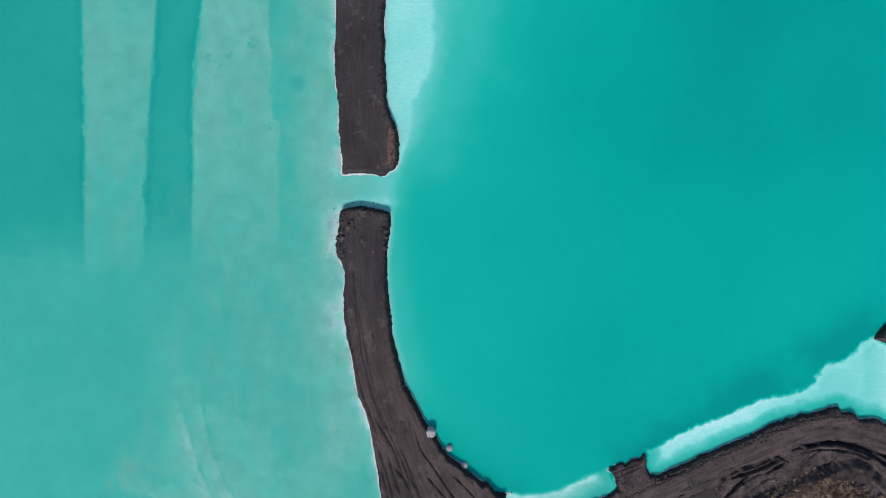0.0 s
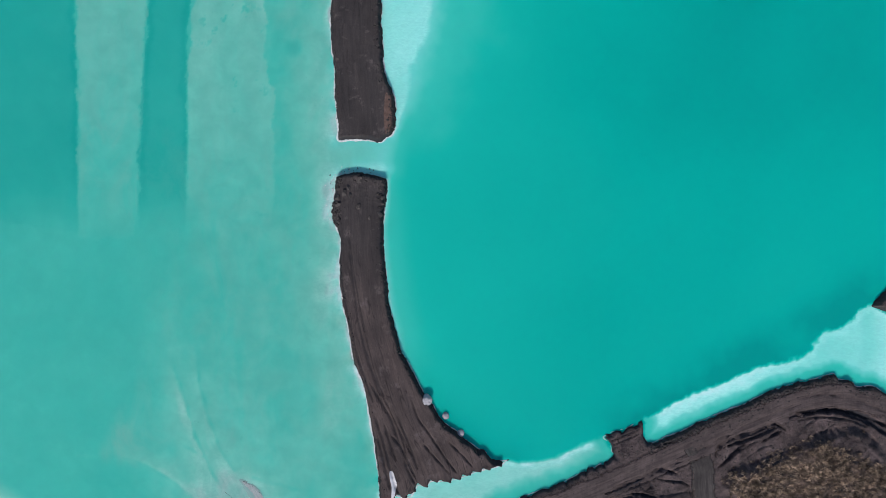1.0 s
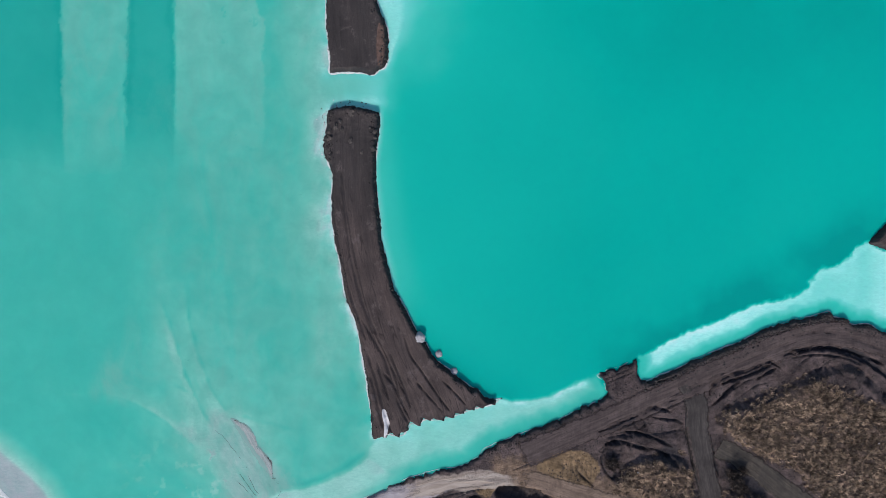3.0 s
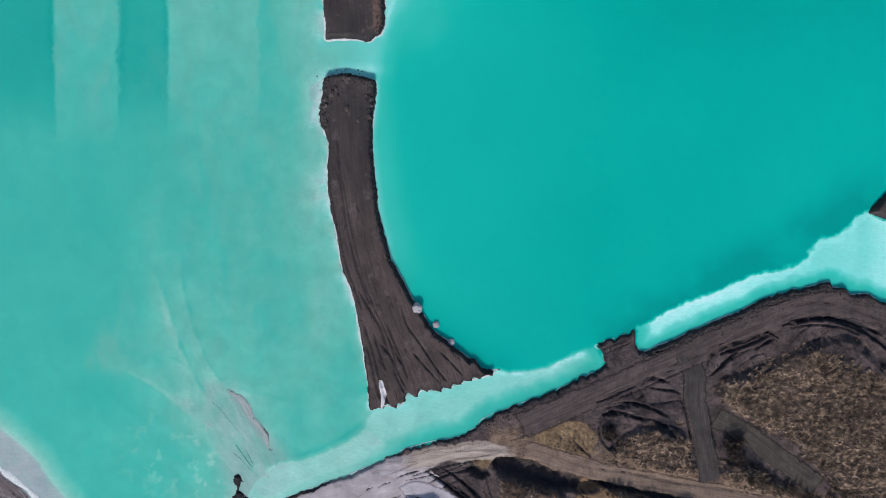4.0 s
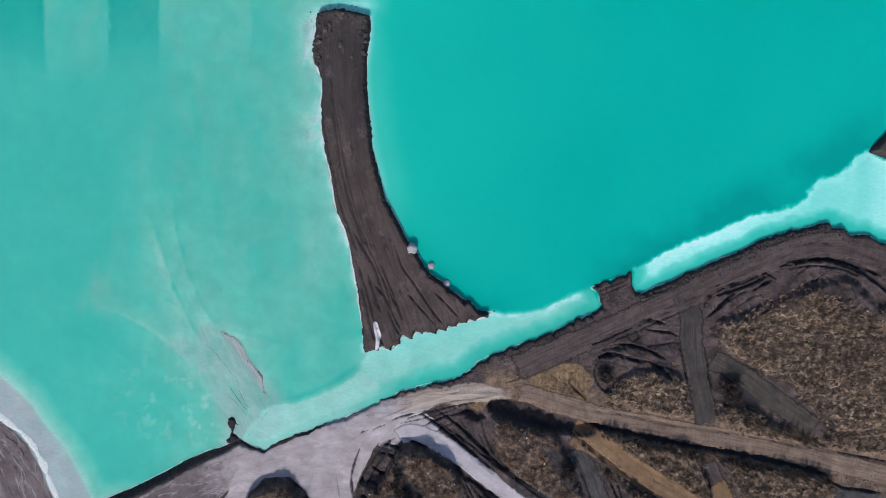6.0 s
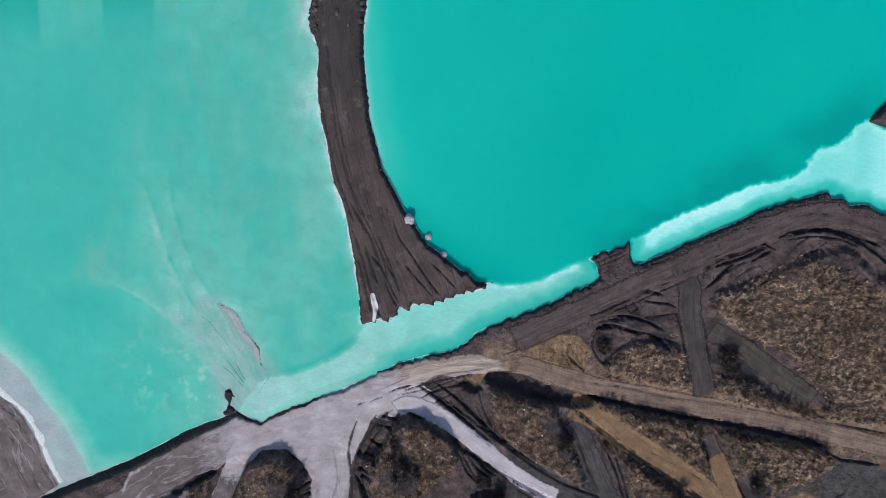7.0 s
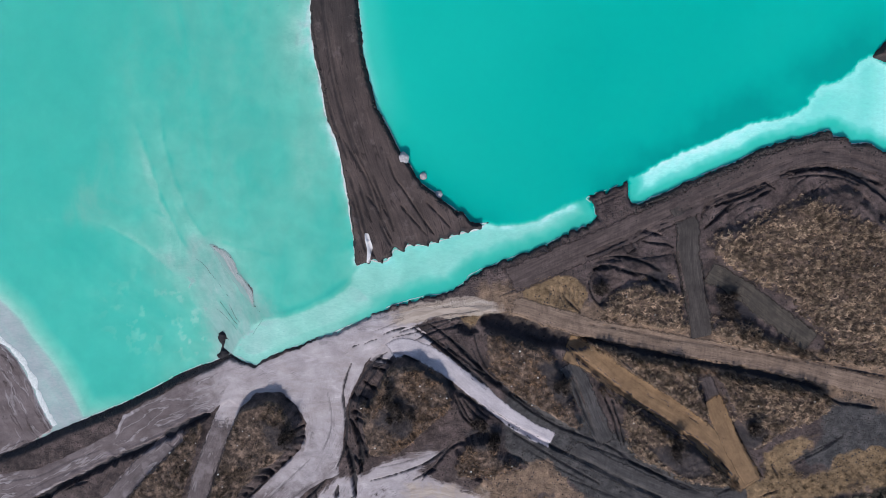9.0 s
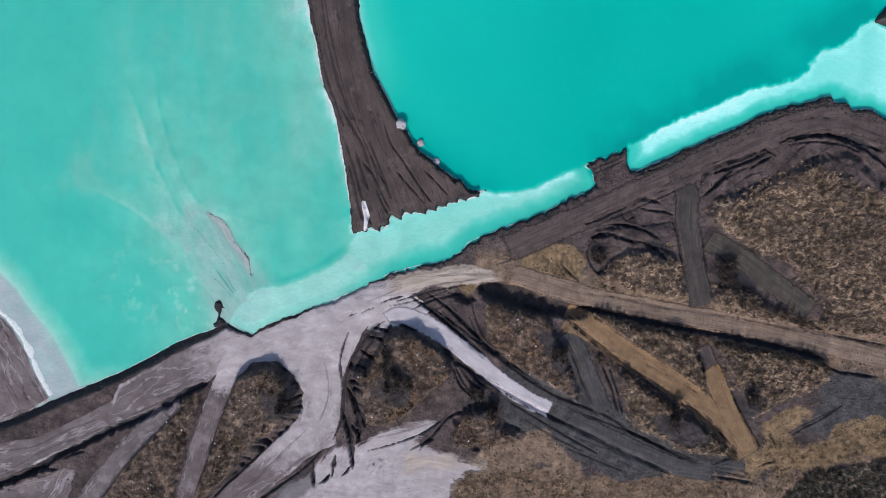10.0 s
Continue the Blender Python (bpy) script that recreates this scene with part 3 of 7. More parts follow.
PAD_G = [(66.6, -87.4), (76.5, -88.8), (87.5, -90.2), (91.2, -93.6), (88.1, -97), (81.1, -100.2), (75.2, -104.2), (71.8, -98.9), (68.5, -92.5)]
PAD_H = [(46.2, -94.2), (52.6, -98.2), (59, -102), (65.5, -106.4), (71.1, -112), (69.7, -113.1), (62.2, -112.8), (53.2, -108.4), (48.3, -105.6), (45.9, -98.1)]
PAD_I = [(62.3, -60.2), (64.2, -55.9), (69, -54.2), (73.5, -52.2), (77.5, -51), (81.9, -47.8), (85.8, -46.2), (90.9, -45.7), (95.2, -48.2), (100.3, -52.8), (122.5, -63.2), (126, -90.1), (102.6, -86.5), (94.2, -85), (86.8, -82.9), (89.9, -80.1), (85, -75.9), (78.5, -69.6), (72.3, -66.3), (63.9, -61.8)]
PAD_J = [(65.5, -74.4), (73, -75.5), (78.1, -79.1), (85, -83), (79.6, -83.4), (66.1, -80.2)]
PAD_K = [(40.3, -72.9), (44.9, -67.9), (50.8, -66.4), (56.3, -67.5), (58.7, -73.9), (59.9, -78.2), (51.4, -77.4), (42.9, -75.4)]
PAD_L = [(39.3, -64.1), (44.6, -61.6), (55.1, -61.5), (56.2, -66.6), (50.8, -65.4), (42.4, -66.8)]
GRASS_S = [(8.3, -135.4), (10, -121.8), (15.7, -116.2), (21.9, -110.7), (28.2, -108.7), (34.5, -110.8), (40.5, -118.7), (53.8, -119.1), (63.9, -118.8), (77.6, -118.5), (87.4, -116.2), (97.1, -114.3), (121.3, -110.1), (124, -132.2)]
WOOD_SE = [(81.3, -133.4), (85.2, -119.6), (89.9, -116.8), (97.3, -116), (104.5, -113.8), (123.8, -110.7), (126.4, -132.1)]
OCHRE_FAN = [(23.8, -67.7), (28, -66), (32.8, -66.3), (35.9, -68.1), (37.2, -71.7), (34.4, -75.5), (29.4, -73.1), (24.5, -71.3)]
OCHRE_WEDGE = [(8.1, -74.2), (14.9, -74.8), (13.4, -77.1), (11.5, -79.1), (9.8, -77.2)]
OCHRE_SE = [(77.7, -111.8), (76.7, -106.6), (83.7, -101.8), (88.6, -101.7), (86.5, -106.3), (84.3, -109), (94.3, -110.1), (104.7, -106.6), (120.4, -103), (121.3, -110.1), (104.4, -113.2), (89.9, -116.2), (80.1, -118.4)]
ASH_E = [(91.3, -92), (107, -92.4), (126.8, -96.4), (127.5, -101.5), (104.6, -105.3), (94.1, -108.1), (84.2, -107.7), (89.9, -103), (88.7, -97.2)]
R_SHORE = [(121.1, -52.6), (106.4, -44.8), (97.7, -40.7), (87.4, -39.3), (78.4, -41.2), (67.2, -46), (55.8, -51.3), (44.3, -56.8), (32.6, -62.1), (24.4, -65.8), (19, -68.3)]
R_LANE = [(55.8, -49.8), (57.4, -52.8), (58.5, -55.7), (59.1, -61.7), (60.9, -70.1), (63, -79.4)]
R_TAN = [(16, -72.1), (23.4, -73.4), (33.2, -76.1), (43, -78.5), (55.3, -80.5), (70, -83), (82.2, -85.3), (94.6, -88.2), (106.9, -91.1), (126.8, -96.4)]
R_OCHRE = [(32.9, -81.9), (39.8, -84.9), (45.1, -88.9), (54.4, -94.6), (60.9, -99), (67.4, -104.4), (73.2, -110.2), (76.2, -113.7)]
R_BRANCH = [(63.1, -86.6), (65.2, -91.4), (68.2, -97.8), (71.1, -103.6), (74.7, -109.5), (77.2, -113.4)]
R_OLIVE = [(62.6, -64.3), (71.3, -68.8), (78.9, -74.5), (87.2, -80.5)]
R_CURVE = [(-11, -92.8), (-7.9, -86.3), (-3.5, -82.8), (1.4, -83.6), (7.7, -87.3), (15.2, -93.3), (21.6, -98.4), (27.9, -102.1), (34.3, -104.9), (47.1, -111.2), (59.9, -116.2), (72.5, -117.5)]
R_ASH = [(33.5, -84.9), (37.5, -91.8), (40.2, -98.2), (43.6, -104.7)]
R_WA = [(-40.7, -94), (-43.5, -101.3), (-47.3, -110.7), (-50.8, -121.7), (-53.9, -132.9)]
R_WB = [(-54.5, -104.2), (-62, -111.7), (-69, -119.4), (-75.5, -127.9), (-79.9, -133.6)]
G_A = [(-100.7, -126.8), (-95.1, -123.9), (-86.9, -120.5), (-81.3, -116.7), (-74.5, -113.4), (-67.8, -109.8), (-59.8, -106.3), (-51.8, -101.5), (-46.4, -99)]
G_B = [(-14.1, -86.4), (-16, -92.9), (-15.4, -100.7), (-15.8, -106), (-17.8, -111.7)]
G_C = [(-15.7, -105.3), (-14.3, -110), (-13.7, -114), (-13.5, -118.7)]
G_D = [(-14.6, -99.4), (-13, -103.3), (-11.9, -108.6), (-12.4, -112.6)]
G_E = [(-20.1, -114.1), (-24.1, -118.3), (-29.3, -122.5), (-37.3, -128.3)]
G_F = [(-5, -83.7), (-0.3, -85.7), (6, -89.6), (10.9, -93.6), (17.3, -97.5), (25.2, -101.9), (33.1, -106), (42, -110), (51, -114.4), (58.8, -117.9)]
G_G = [(3.9, -80.4), (10.1, -84.7), (15.1, -88.4), (21.5, -93.4), (29.1, -98.5), (34.1, -101), (44.3, -104.9), (50.7, -109.1), (59.7, -112.9), (66.1, -115.4)]
G_H = [(-9.9, -114.3), (-3.5, -112.4), (2.9, -109.6), (7.9, -105.7)]
G_I = [(61.1, -53.5), (61.9, -50.7), (64.5, -48.9), (67.3, -48), (70.7, -46.7), (74.3, -45.1)]
G_J = [(76.3, -44), (82, -42.6), (87.7, -42.5), (93.7, -44.5), (98.4, -47.6), (107.4, -53.9)]
G_K = [(37.4, -61.4), (44.4, -58.3), (47.9, -56.1), (53.7, -54)]
G_L = [(20.8, -68.9), (28, -66.4), (33.8, -62), (39.7, -58.6), (46.6, -55.3), (58.1, -50.4)]
G_M = [(56.3, -55.1), (56.5, -61.7), (58.4, -69), (59.4, -73.8)]
G_N = [(61.6, -61.6), (62.8, -66.5), (63.8, -71.3)]
G_O = [(63, -87.5), (64.9, -97.7)]
G_P = [(70.6, -97.6), (74, -104), (78.3, -111.1)]
G_Q = [(33.4, -81.8), (41, -87.9), (50, -94.8), (58.9, -100.4), (65.4, -104.8), (71.9, -111.9)]
G_R = [(6.4, -81), (10.8, -86), (16.4, -89), (18.9, -91.6)]
G_S = [(38.1, -76.7), (45.4, -77.5), (55.2, -79.5), (69.8, -81.4), (82.1, -83.6), (94.3, -85.7), (106.6, -87.9)]
G_T = [(-42.2, -101.9), (-43.7, -105.9), (-47.1, -110.7)]
G_U = [(-50.6, -131.4), (-42.4, -122.9), (-34.3, -115.1)]
G_V = [(78.2, -38.6), (82.8, -38.7), (89.7, -39.1), (94.5, -40.7), (97.8, -42.4)]
BANK_W = [(-81.7, -103.6), (-88.6, -106.8), (-95.4, -109.7), (-103.8, -113.2), (-123.6, -122.5)]
BROWN_N = [(-11.7, 26.8), (-10, 26.2), (-9.4, 23.1), (-9.7, 19.4), (-10.7, 17.3), (-11.9, 17.8), (-12.2, 22.5)]
WHITE_S = [(-10.8, -57.4), (-10.2, -57.5), (-9.7, -58.8), (-9.3, -60.3), (-9.6, -61.5), (-10, -63.7), (-10.4, -63.7), (-10.3, -60.9), (-10.7, -59.1)]
PIT_A = [(13.7, -76.1), (16.1, -74.6), (19.7, -74.2), (24, -75.4), (28.3, -77.1), (34.5, -79), (39.4, -79.8), (38.3, -81.7), (32.2, -82.5), (27.3, -82.1), (21.7, -81), (19.2, -79.5), (16.4, -78.5)]
PIT_B = [(8.2, -77.2), (10.2, -76.5), (13.1, -77.3), (14, -79), (11, -79.9)]
FLOW_A = [(-102.7, -120.2), (-80.9, -111.5), (-60.8, -100.3), (-38.7, -90.7), (-20.9, -84), (-3.5, -76.8), (18.5, -73.3), (33.2, -76.1), (70, -83), (119.3, -94)]
FLOW_B = [(-19.7, -85.2), (-20.9, -95.6), (-20.5, -103.4), (-23.9, -110.9), (-31.8, -118.5), (-42.5, -127), (-50.7, -135.6)]
FLOW_C = [(34.8, -116.9), (19.4, -113.2), (4.2, -109.5), (-6, -111.8), (-11.1, -113.9), (-16.4, -124.9), (-20.4, -134.8)]
CR_A = [(-19.9, -7.5), (-19, -15.1), (-18, -22.6), (-16.7, -28.3), (-14.5, -35.3), (-11.7, -44.2)]
CR_B = [(-22.3, -7.5), (-21.5, -15.1), (-20.3, -21.4), (-18, -31.5), (-14.5, -41.7)]
CR_C = [(-15.5, -37.2), (-13, -41.2), (-10.6, -45.3), (-9, -50), (-7.5, -53.6), (-5.5, -58.4)]
CR_D = [(-3.6, -46.4), (-1.2, -49.9), (1.2, -53.5), (4.3, -57.6)]
CR_E = [(-14.2, -44.7), (-12.3, -50.7), (-10.9, -56), (-9.7, -60.3), (-8.5, -62.9)]
CR_F = [(-9.6, -46.1), (-7.8, -50.6), (-7, -54.2), (-4.8, -59.2)]
PALE_EDGE = [(-20.9, -80.8), (-10.9, -77.8), (-1.1, -75.1), (8.7, -73.6), (18.5, -73.5)]
FLAT_IN = [(-112.6, -70), (-99.4, -80.1), (-93.3, -84.5), (-90.7, -87.5), (-88.1, -92.6), (-86.5, -97.6), (-83.7, -103.6), (-90, -107.8), (-101, -112.2), (-123.5, -121.8)]
H_A = [(63.1, -50.8), (66.3, -49.6), (69.7, -48.4), (72.5, -47), (74.7, -45.9)]
H_B = [(62, -55.3), (63.3, -54.2), (65.1, -52.3), (67.7, -49.7)]
H_C = [(73.8, -45), (74.9, -45.9), (76.3, -46.7)]
H_D = [(78.5, -44.6), (81.5, -44), (85, -43.8), (90.2, -44.4), (93.8, -45.9)]
H_E = [(44.4, -58.2), (45.8, -57.7), (47.6, -59.8), (46.1, -61)]
H_F = [(38.2, -65.1), (40.9, -63.7), (44.5, -64.2), (48.4, -65.8)]
H_G = [(39, -65), (37.9, -67.4), (38.8, -70.5), (40.5, -72.3), (41.4, -70.4)]
H_H = [(40.1, -62.3), (44, -61.5), (48.2, -62), (55.3, -61)]
# H_I to H_L: shadows of crust steps, built as dark cuts
H_I = [(-22.4, -117.2), (-22.7, -120.3), (-22.5, -123.4)]
H_J = [(-21.3, -122.6), (-20, -121.9), (-18.7, -120.2)]
H_K = [(-18.3, -120.9), (-17.9, -118.1), (-17.4, -115.4)]
H_L = [(-16.1, -120.5), (-15, -119.7), (-14.1, -118.3)]
H_M = [(-9.1, -85.3), (-7, -85.8), (-4.5, -86.5)]
H_N = [(-10, -87.6), (-7.5, -87.8), (-5.5, -88.8)]
H_O = [(-11.6, -90.5), (-9.8, -91.7), (-7.5, -93)]
H_P = [(-12.9, -94.1), (-10.8, -94.7), (-9.1, -96.4)]
H_Q = [(9, -92.4), (10.5, -95.6), (12.3, -98.8), (13.6, -100.3)]
H_R = [(11.7, -93.4), (13.8, -95.9), (16.1, -98.7)]
H_S = [(-4.8, -80.5), (3.9, -78.3), (8.8, -76.2)]
H_T = [(-7, -79.9), (-4.8, -78.9), (-2, -78.2)]
H_U = [(-11, -82), (-9.7, -81.3), (-8.2, -80.9)]
H_V = [(-14.4, -83), (-13.2, -82.5), (-11.9, -82.1)]
H_W = [(-9.7, -79.4), (-6, -77.9), (-3, -76.4)]
H_X = [(34.8, -86.8), (36.5, -91.8), (38.4, -98.3)]
H_Y = [(42.2, -93), (44.6, -98.1), (46.5, -104)]
H_Z = [(84.2, -107.7), (87.7, -105.7), (92.3, -102.9), (95.8, -100.7)]
I_A = [(90, -91.4), (92.3, -92.7), (93.9, -93.5), (97.5, -93.8), (102.5, -94.6)]
I_B = [(78, -115.8), (80.1, -115.1), (82.2, -114.1)]
I_C = [(82.5, -116.8), (84.3, -116.2), (85.5, -115.6)]
I_D = [(79.8, -107.1), (80.8, -109.1), (81.9, -110.7)]
I_E = [(67.4, -81.1), (76, -82.5), (85.8, -84.3)]
I_F = [(49.8, -91.6), (56.1, -94.3), (64.4, -99)]
I_G = [(-91, -122), (-86.9, -120.5), (-81.5, -120)]
I_H = [(-80.1, -117.6), (-78, -116.3), (-74.7, -115.4)]
I_I = [(6.4, -82.2), (8.9, -86), (12.7, -89.1), (16.7, -92.2)]
I_J = [(12.5, -82.1), (14.1, -85.9), (15.4, -88.4)]
DARK_S = [(-23.4, -117.6), (-22.5, -123), (-26.8, -127.3), (-37.3, -129.7), (-29.3, -122.2)]
YARD_W = [(-100.7, -127.1), (-95.1, -124.5), (-87, -122.6), (-80.2, -119.9), (-77.4, -120.4), (-78.5, -125.2), (-80.9, -133.6), (-101.3, -134.2)]
# added dark trench that stands for the shadow strip south of the tan track
SHADE_STRIP_T = [(36.4, -79.9), (45.6, -81.8), (57.9, -84.2), (70.2, -86.2), (82.5, -88.7), (90.2, -90.8)]
FAN_AXIS = [(-51.9, -54.8), (-47, -62.7), (-44, -68.3), (-41.1, -74), (-38.1, -80.3), (-34.8, -87.4), (-30.6, -96.5)]
CRACK_A = [(-44.2, -74.9), (-42.5, -76.5), (-40.9, -78.4), (-39.3, -80.5)]
CRACK_B = [(-41.7, -75.6), (-40.9, -77.1), (-39.8, -78.4)]
BASIN = [(-31.9, -71.9), (-28.8, -75.7), (-22.5, -75.3), (-16.2, -72.3), (-13.9, -67.9), (-14.6, -60.4), (-16.6, -50.7), (-20.9, -52), (-26, -60.6), (-31.1, -66.9)]
I_K = [(37.5, -50.3), (41.1, -48.7), (45, -47.1)]
I_L = [(38.3, -51.1), (41.8, -49.5), (45, -48.1)]
I_M = [(47.6, -51.1), (51.1, -49.9), (53.9, -48.7)]
I_N = [(56.9, -48.7), (61.4, -46.9), (67, -43.9), (72.6, -40.9)]
T_A = [(-27.9, -89.5), (-23.5, -88.3), (-19.1, -86.6), (-14.5, -84.8)]
T_B = [(-28.8, -90.8), (-21.6, -88.7), (-14.1, -86), (-9.7, -83.8)]
T_C = [(-12.2, -80.7), (-4.8, -77.1), (3.8, -74), (11.2, -73.1)]
T_D = [(-60.8, -100.6), (-54.2, -96.5), (-47, -93.5), (-41.2, -90.5)]
T_E = [(-65.7, -107.4), (-57.1, -103.4), (-49.8, -99.6)]
T_F = [(-93.5, -120.7), (-82.5, -114.5), (-73, -110.8), (-63.7, -106.7)]
T_G = [(-95.7, -115.9), (-86.4, -114.3), (-79.6, -110.9), (-70.9, -107.4)]
T_H = [(-23.2, -108.8), (-29.1, -114.6), (-35.8, -121.6), (-41.2, -126.3)]
T_I = [(-19.6, -93), (-18.7, -100.8), (-21, -107.7)]
T_J = [(-42.2, -100), (-43.6, -104), (-46.3, -110), (-48.7, -117.5)]
T_K = [(-59.7, -109.7), (-64.8, -115.2), (-69.8, -121.1), (-73.4, -126.4)]
T_L = [(-21.4, -114.2), (-26, -117.2), (-31.3, -121.9), (-35.3, -125.4)]
T_M = [(5.4, -107.1), (1, -108.5), (-3.5, -110), (-8.6, -111.2)]
T_N = [(21.5, -73.8), (28.3, -74.4), (34.4, -75.7), (38.1, -76.7)]
T_O = [(18.4, -70.8), (24.4, -68.9), (31, -65.7), (36.3, -62.6)]
T_P = [(37.1, -112.8), (42.2, -114.7), (48, -116.8)]
T_Q = [(39.6, -111.6), (45.4, -114.2), (51.2, -117.1)]
T_R = [(42.1, -111.3), (48.5, -114.1), (53.7, -117.5)]
T_S = [(34.4, -108.8), (39.5, -110.7), (44.7, -112.6)]
T_T = [(61.7, -114.9), (67.4, -115.8), (73.7, -116.6), (76.9, -117.8)]
T_U = [(63.5, -113.5), (69.2, -114.4), (74.8, -113.9)]
T_V = [(28, -67.6), (31.1, -70), (33.1, -73), (35, -75.7)]
T_W = [(30.4, -66.9), (33.5, -69.3), (35.7, -73), (37.4, -75.4)]
T_X = [(32.8, -66.9), (35.6, -69.3), (37.6, -72.3)]
CS_A = [(-9, -44.7), (-7.5, -48.8), (-6, -52.4), (-4.6, -56.6)]
CS_B = [(-10.5, -49.2), (-9.3, -50.4), (-8.2, -52.3)]
CS_C = [(-12, -46.8), (-10.9, -50.6), (-9.4, -54.8)]
CS_D = [(-3.6, -50.6), (-0.6, -54.1), (2.7, -57.7)]
T_A = [(84.8, -108.3), (87.2, -106.7), (89.5, -105.4), (91.5, -104.1), (93.5, -102.5), (95.8, -100.9)]
T_B = [(78.4, -115.8), (80.1, -114.9), (82, -114.5)]
T_C = [(82.2, -117), (83.6, -116.8), (85.2, -116.2)]
T_D = [(80, -107.5), (80.6, -109.1), (81.7, -110.7)]
SCUFF_S = [(-9.9, -117.3), (-6, -115.8), (-4.1, -118.5), (-6, -121.3), (-8.6, -122)]
CREAM_S = [(-3.5, -113.7), (6.8, -114.2), (18.2, -116.2), (19.6, -119.3), (9.4, -120.2), (1.7, -119.7), (-4.7, -121.9)]
CLAY_SE = [(75.2, -111.9), (78.4, -112.5), (80.4, -116), (78.3, -119.8), (76.5, -119.9)]
CS_F = [(-7.8, -54.2), (-6.6, -57.2), (-4.8, -60.7)]
CS_G = [(-13.7, -48.9), (-12.1, -55.4), (-10.8, -61.2)]
CS_H = [(2.4, -50.5), (5.4, -53.4), (7.9, -56.2)]
CS_I = [(-17.2, -27.4), (-15.5, -33.1), (-13.4, -37.7), (-11.8, -40.6)]
CS_J = [(-6, -41.1), (-4.8, -44.6), (-3.4, -47)]
J_A = [(36.9, -61.9), (39.8, -60.5), (42.1, -59.3), (44.4, -58.3), (45.8, -57.8)]
J_B = [(44.5, -58.4), (45.1, -60), (46, -61)]
J_C = [(46.1, -58), (47.4, -60), (46, -60.9)]
J_D = [(47.2, -57.2), (48.5, -56.2), (50.2, -56.1), (53, -57)]
J_E = [(48, -58), (51, -58.6), (53.9, -58.8), (55.8, -59.7)]
J_F = [(42.8, -61.8), (45.2, -61.8), (48.2, -62.4), (51.2, -63.5), (53.4, -64.9)]
J_G = [(38.7, -63.2), (42.2, -62.4), (44.6, -62.5)]
J_H = [(38.7, -64.6), (40.6, -64.1), (42.3, -64.3)]
J_I = [(42.9, -64.4), (46, -65), (49.6, -65.4), (52, -66.6)]
J_J = [(49, -56.1), (51.9, -54.7), (54.8, -53.4)]
J_K = [(56.3, -59.7), (56.8, -62.9), (57.6, -66.5), (58.5, -69.6), (59.3, -72.6)]
J_L = [(55.4, -59.9), (56, -61.7), (57, -64.1)]
J_M = [(62.3, -64.6), (63, -68.3), (63.8, -71.3)]
J_N = [(36.8, -59.6), (40.2, -58.1), (43.7, -56.7)]
J_O = [(40.3, -66.2), (40.8, -67.8), (39.9, -69.2), (39, -69.9)]
J_P = [(51.4, -66), (53.3, -67.8), (54.6, -69)]
BARE_G = [(36.8, -62.2), (44.4, -57.6), (55.7, -58.1), (57.5, -66.3), (55, -65.6), (50.8, -66.6), (45.8, -66.7), (42.1, -70.4), (38.9, -72.9), (36.2, -67.5)]
FAN_SILT = [(-56.8, -53.4), (-53.1, -54.8), (-47.7, -58.7), (-44.1, -59.6), (-40.7, -61.5), (-38.6, -65.7), (-35, -71.2), (-32.4, -76.7), (-37.2, -83.8), (-39.7, -81), (-43.4, -76.9), (-48.9, -70.9), (-53.7, -66.6), (-59.2, -62.5), (-62, -57.4)]
OCHRE_W2 = [(79.3, -108.9), (81.8, -104.1), (86.1, -101.9), (88.8, -102.1), (87.4, -105.3), (83.7, -109)]
OCHRE_B2 = [(82.2, -113.3), (88, -109.2), (94, -107.2), (104.5, -104.6), (120.3, -101.9), (121, -107.9), (105.1, -109.8), (94.5, -112.2), (89.6, -113.6)]
J_Q = [(-14.3, -104.1), (-14.7, -96.9), (-12.4, -91), (-9, -86.2), (-6.1, -83.9)]
J_R = [(-12.5, -103.5), (-12.9, -97), (-10.9, -91.5), (-8, -87.2)]
J_T = [(-0.6, -78), (8.5, -84.7), (16.6, -91.6)]
J_U = [(3.4, -77.4), (10.7, -82.9), (15.4, -88)]
J_V = [(1.2, -78.9), (6.4, -83), (12.2, -88)]
CRACK_D = [(-43.5, -73.2), (-42.2, -75.1), (-40.6, -77.4)]
CRACK_E = [(-41.6, -73.8), (-40.5, -75.9), (-39.3, -78.1)]
CRACK_F = [(-49.7, -62.4), (-47.1, -64.9), (-44.3, -68.3), (-41.8, -71.8)]
CRACK_G = [(-33.6, -76.1), (-34.6, -77.8), (-36, -79.9), (-38.4, -83.3)]
GRASS_LOW = [(12.6, -118.5), (22.1, -118.8), (29.7, -118.1), (39.9, -119.4), (50, -119.4), (58.8, -117.9), (68.3, -119), (78.3, -118.7), (85.3, -121.2), (86.4, -133.2), (7, -135.4), (9.4, -123.6)]
CT_A = [(-20, -4), (-18.6, -14.3), (-16.5, -25.3), (-13.7, -36.3), (-9.9, -45.5), (-5.9, -53.7)]
J_X = [(45.8, -57.8), (51.4, -55), (56.5, -52.3), (60.5, -50.5)]
J_Y = [(37.5, -62.9), (43.3, -59.9), (46.8, -57.8)]
J_Z = [(71, -49.7), (73.2, -48.2), (75.6, -46.8)]
K_A = [(76.2, -44.1), (81.6, -42.7), (87, -42.1), (91.7, -42.9), (98.2, -45.7)]
K_B = [(66.4, -51.8), (68.9, -50), (70.9, -49.2)]
YARD_X = [(-9.7, -86.3), (-8, -82), (-3.5, -78.4), (-0.3, -77.7), (4.9, -81.3), (1.7, -83.8), (-3, -83.2), (-6, -86)]
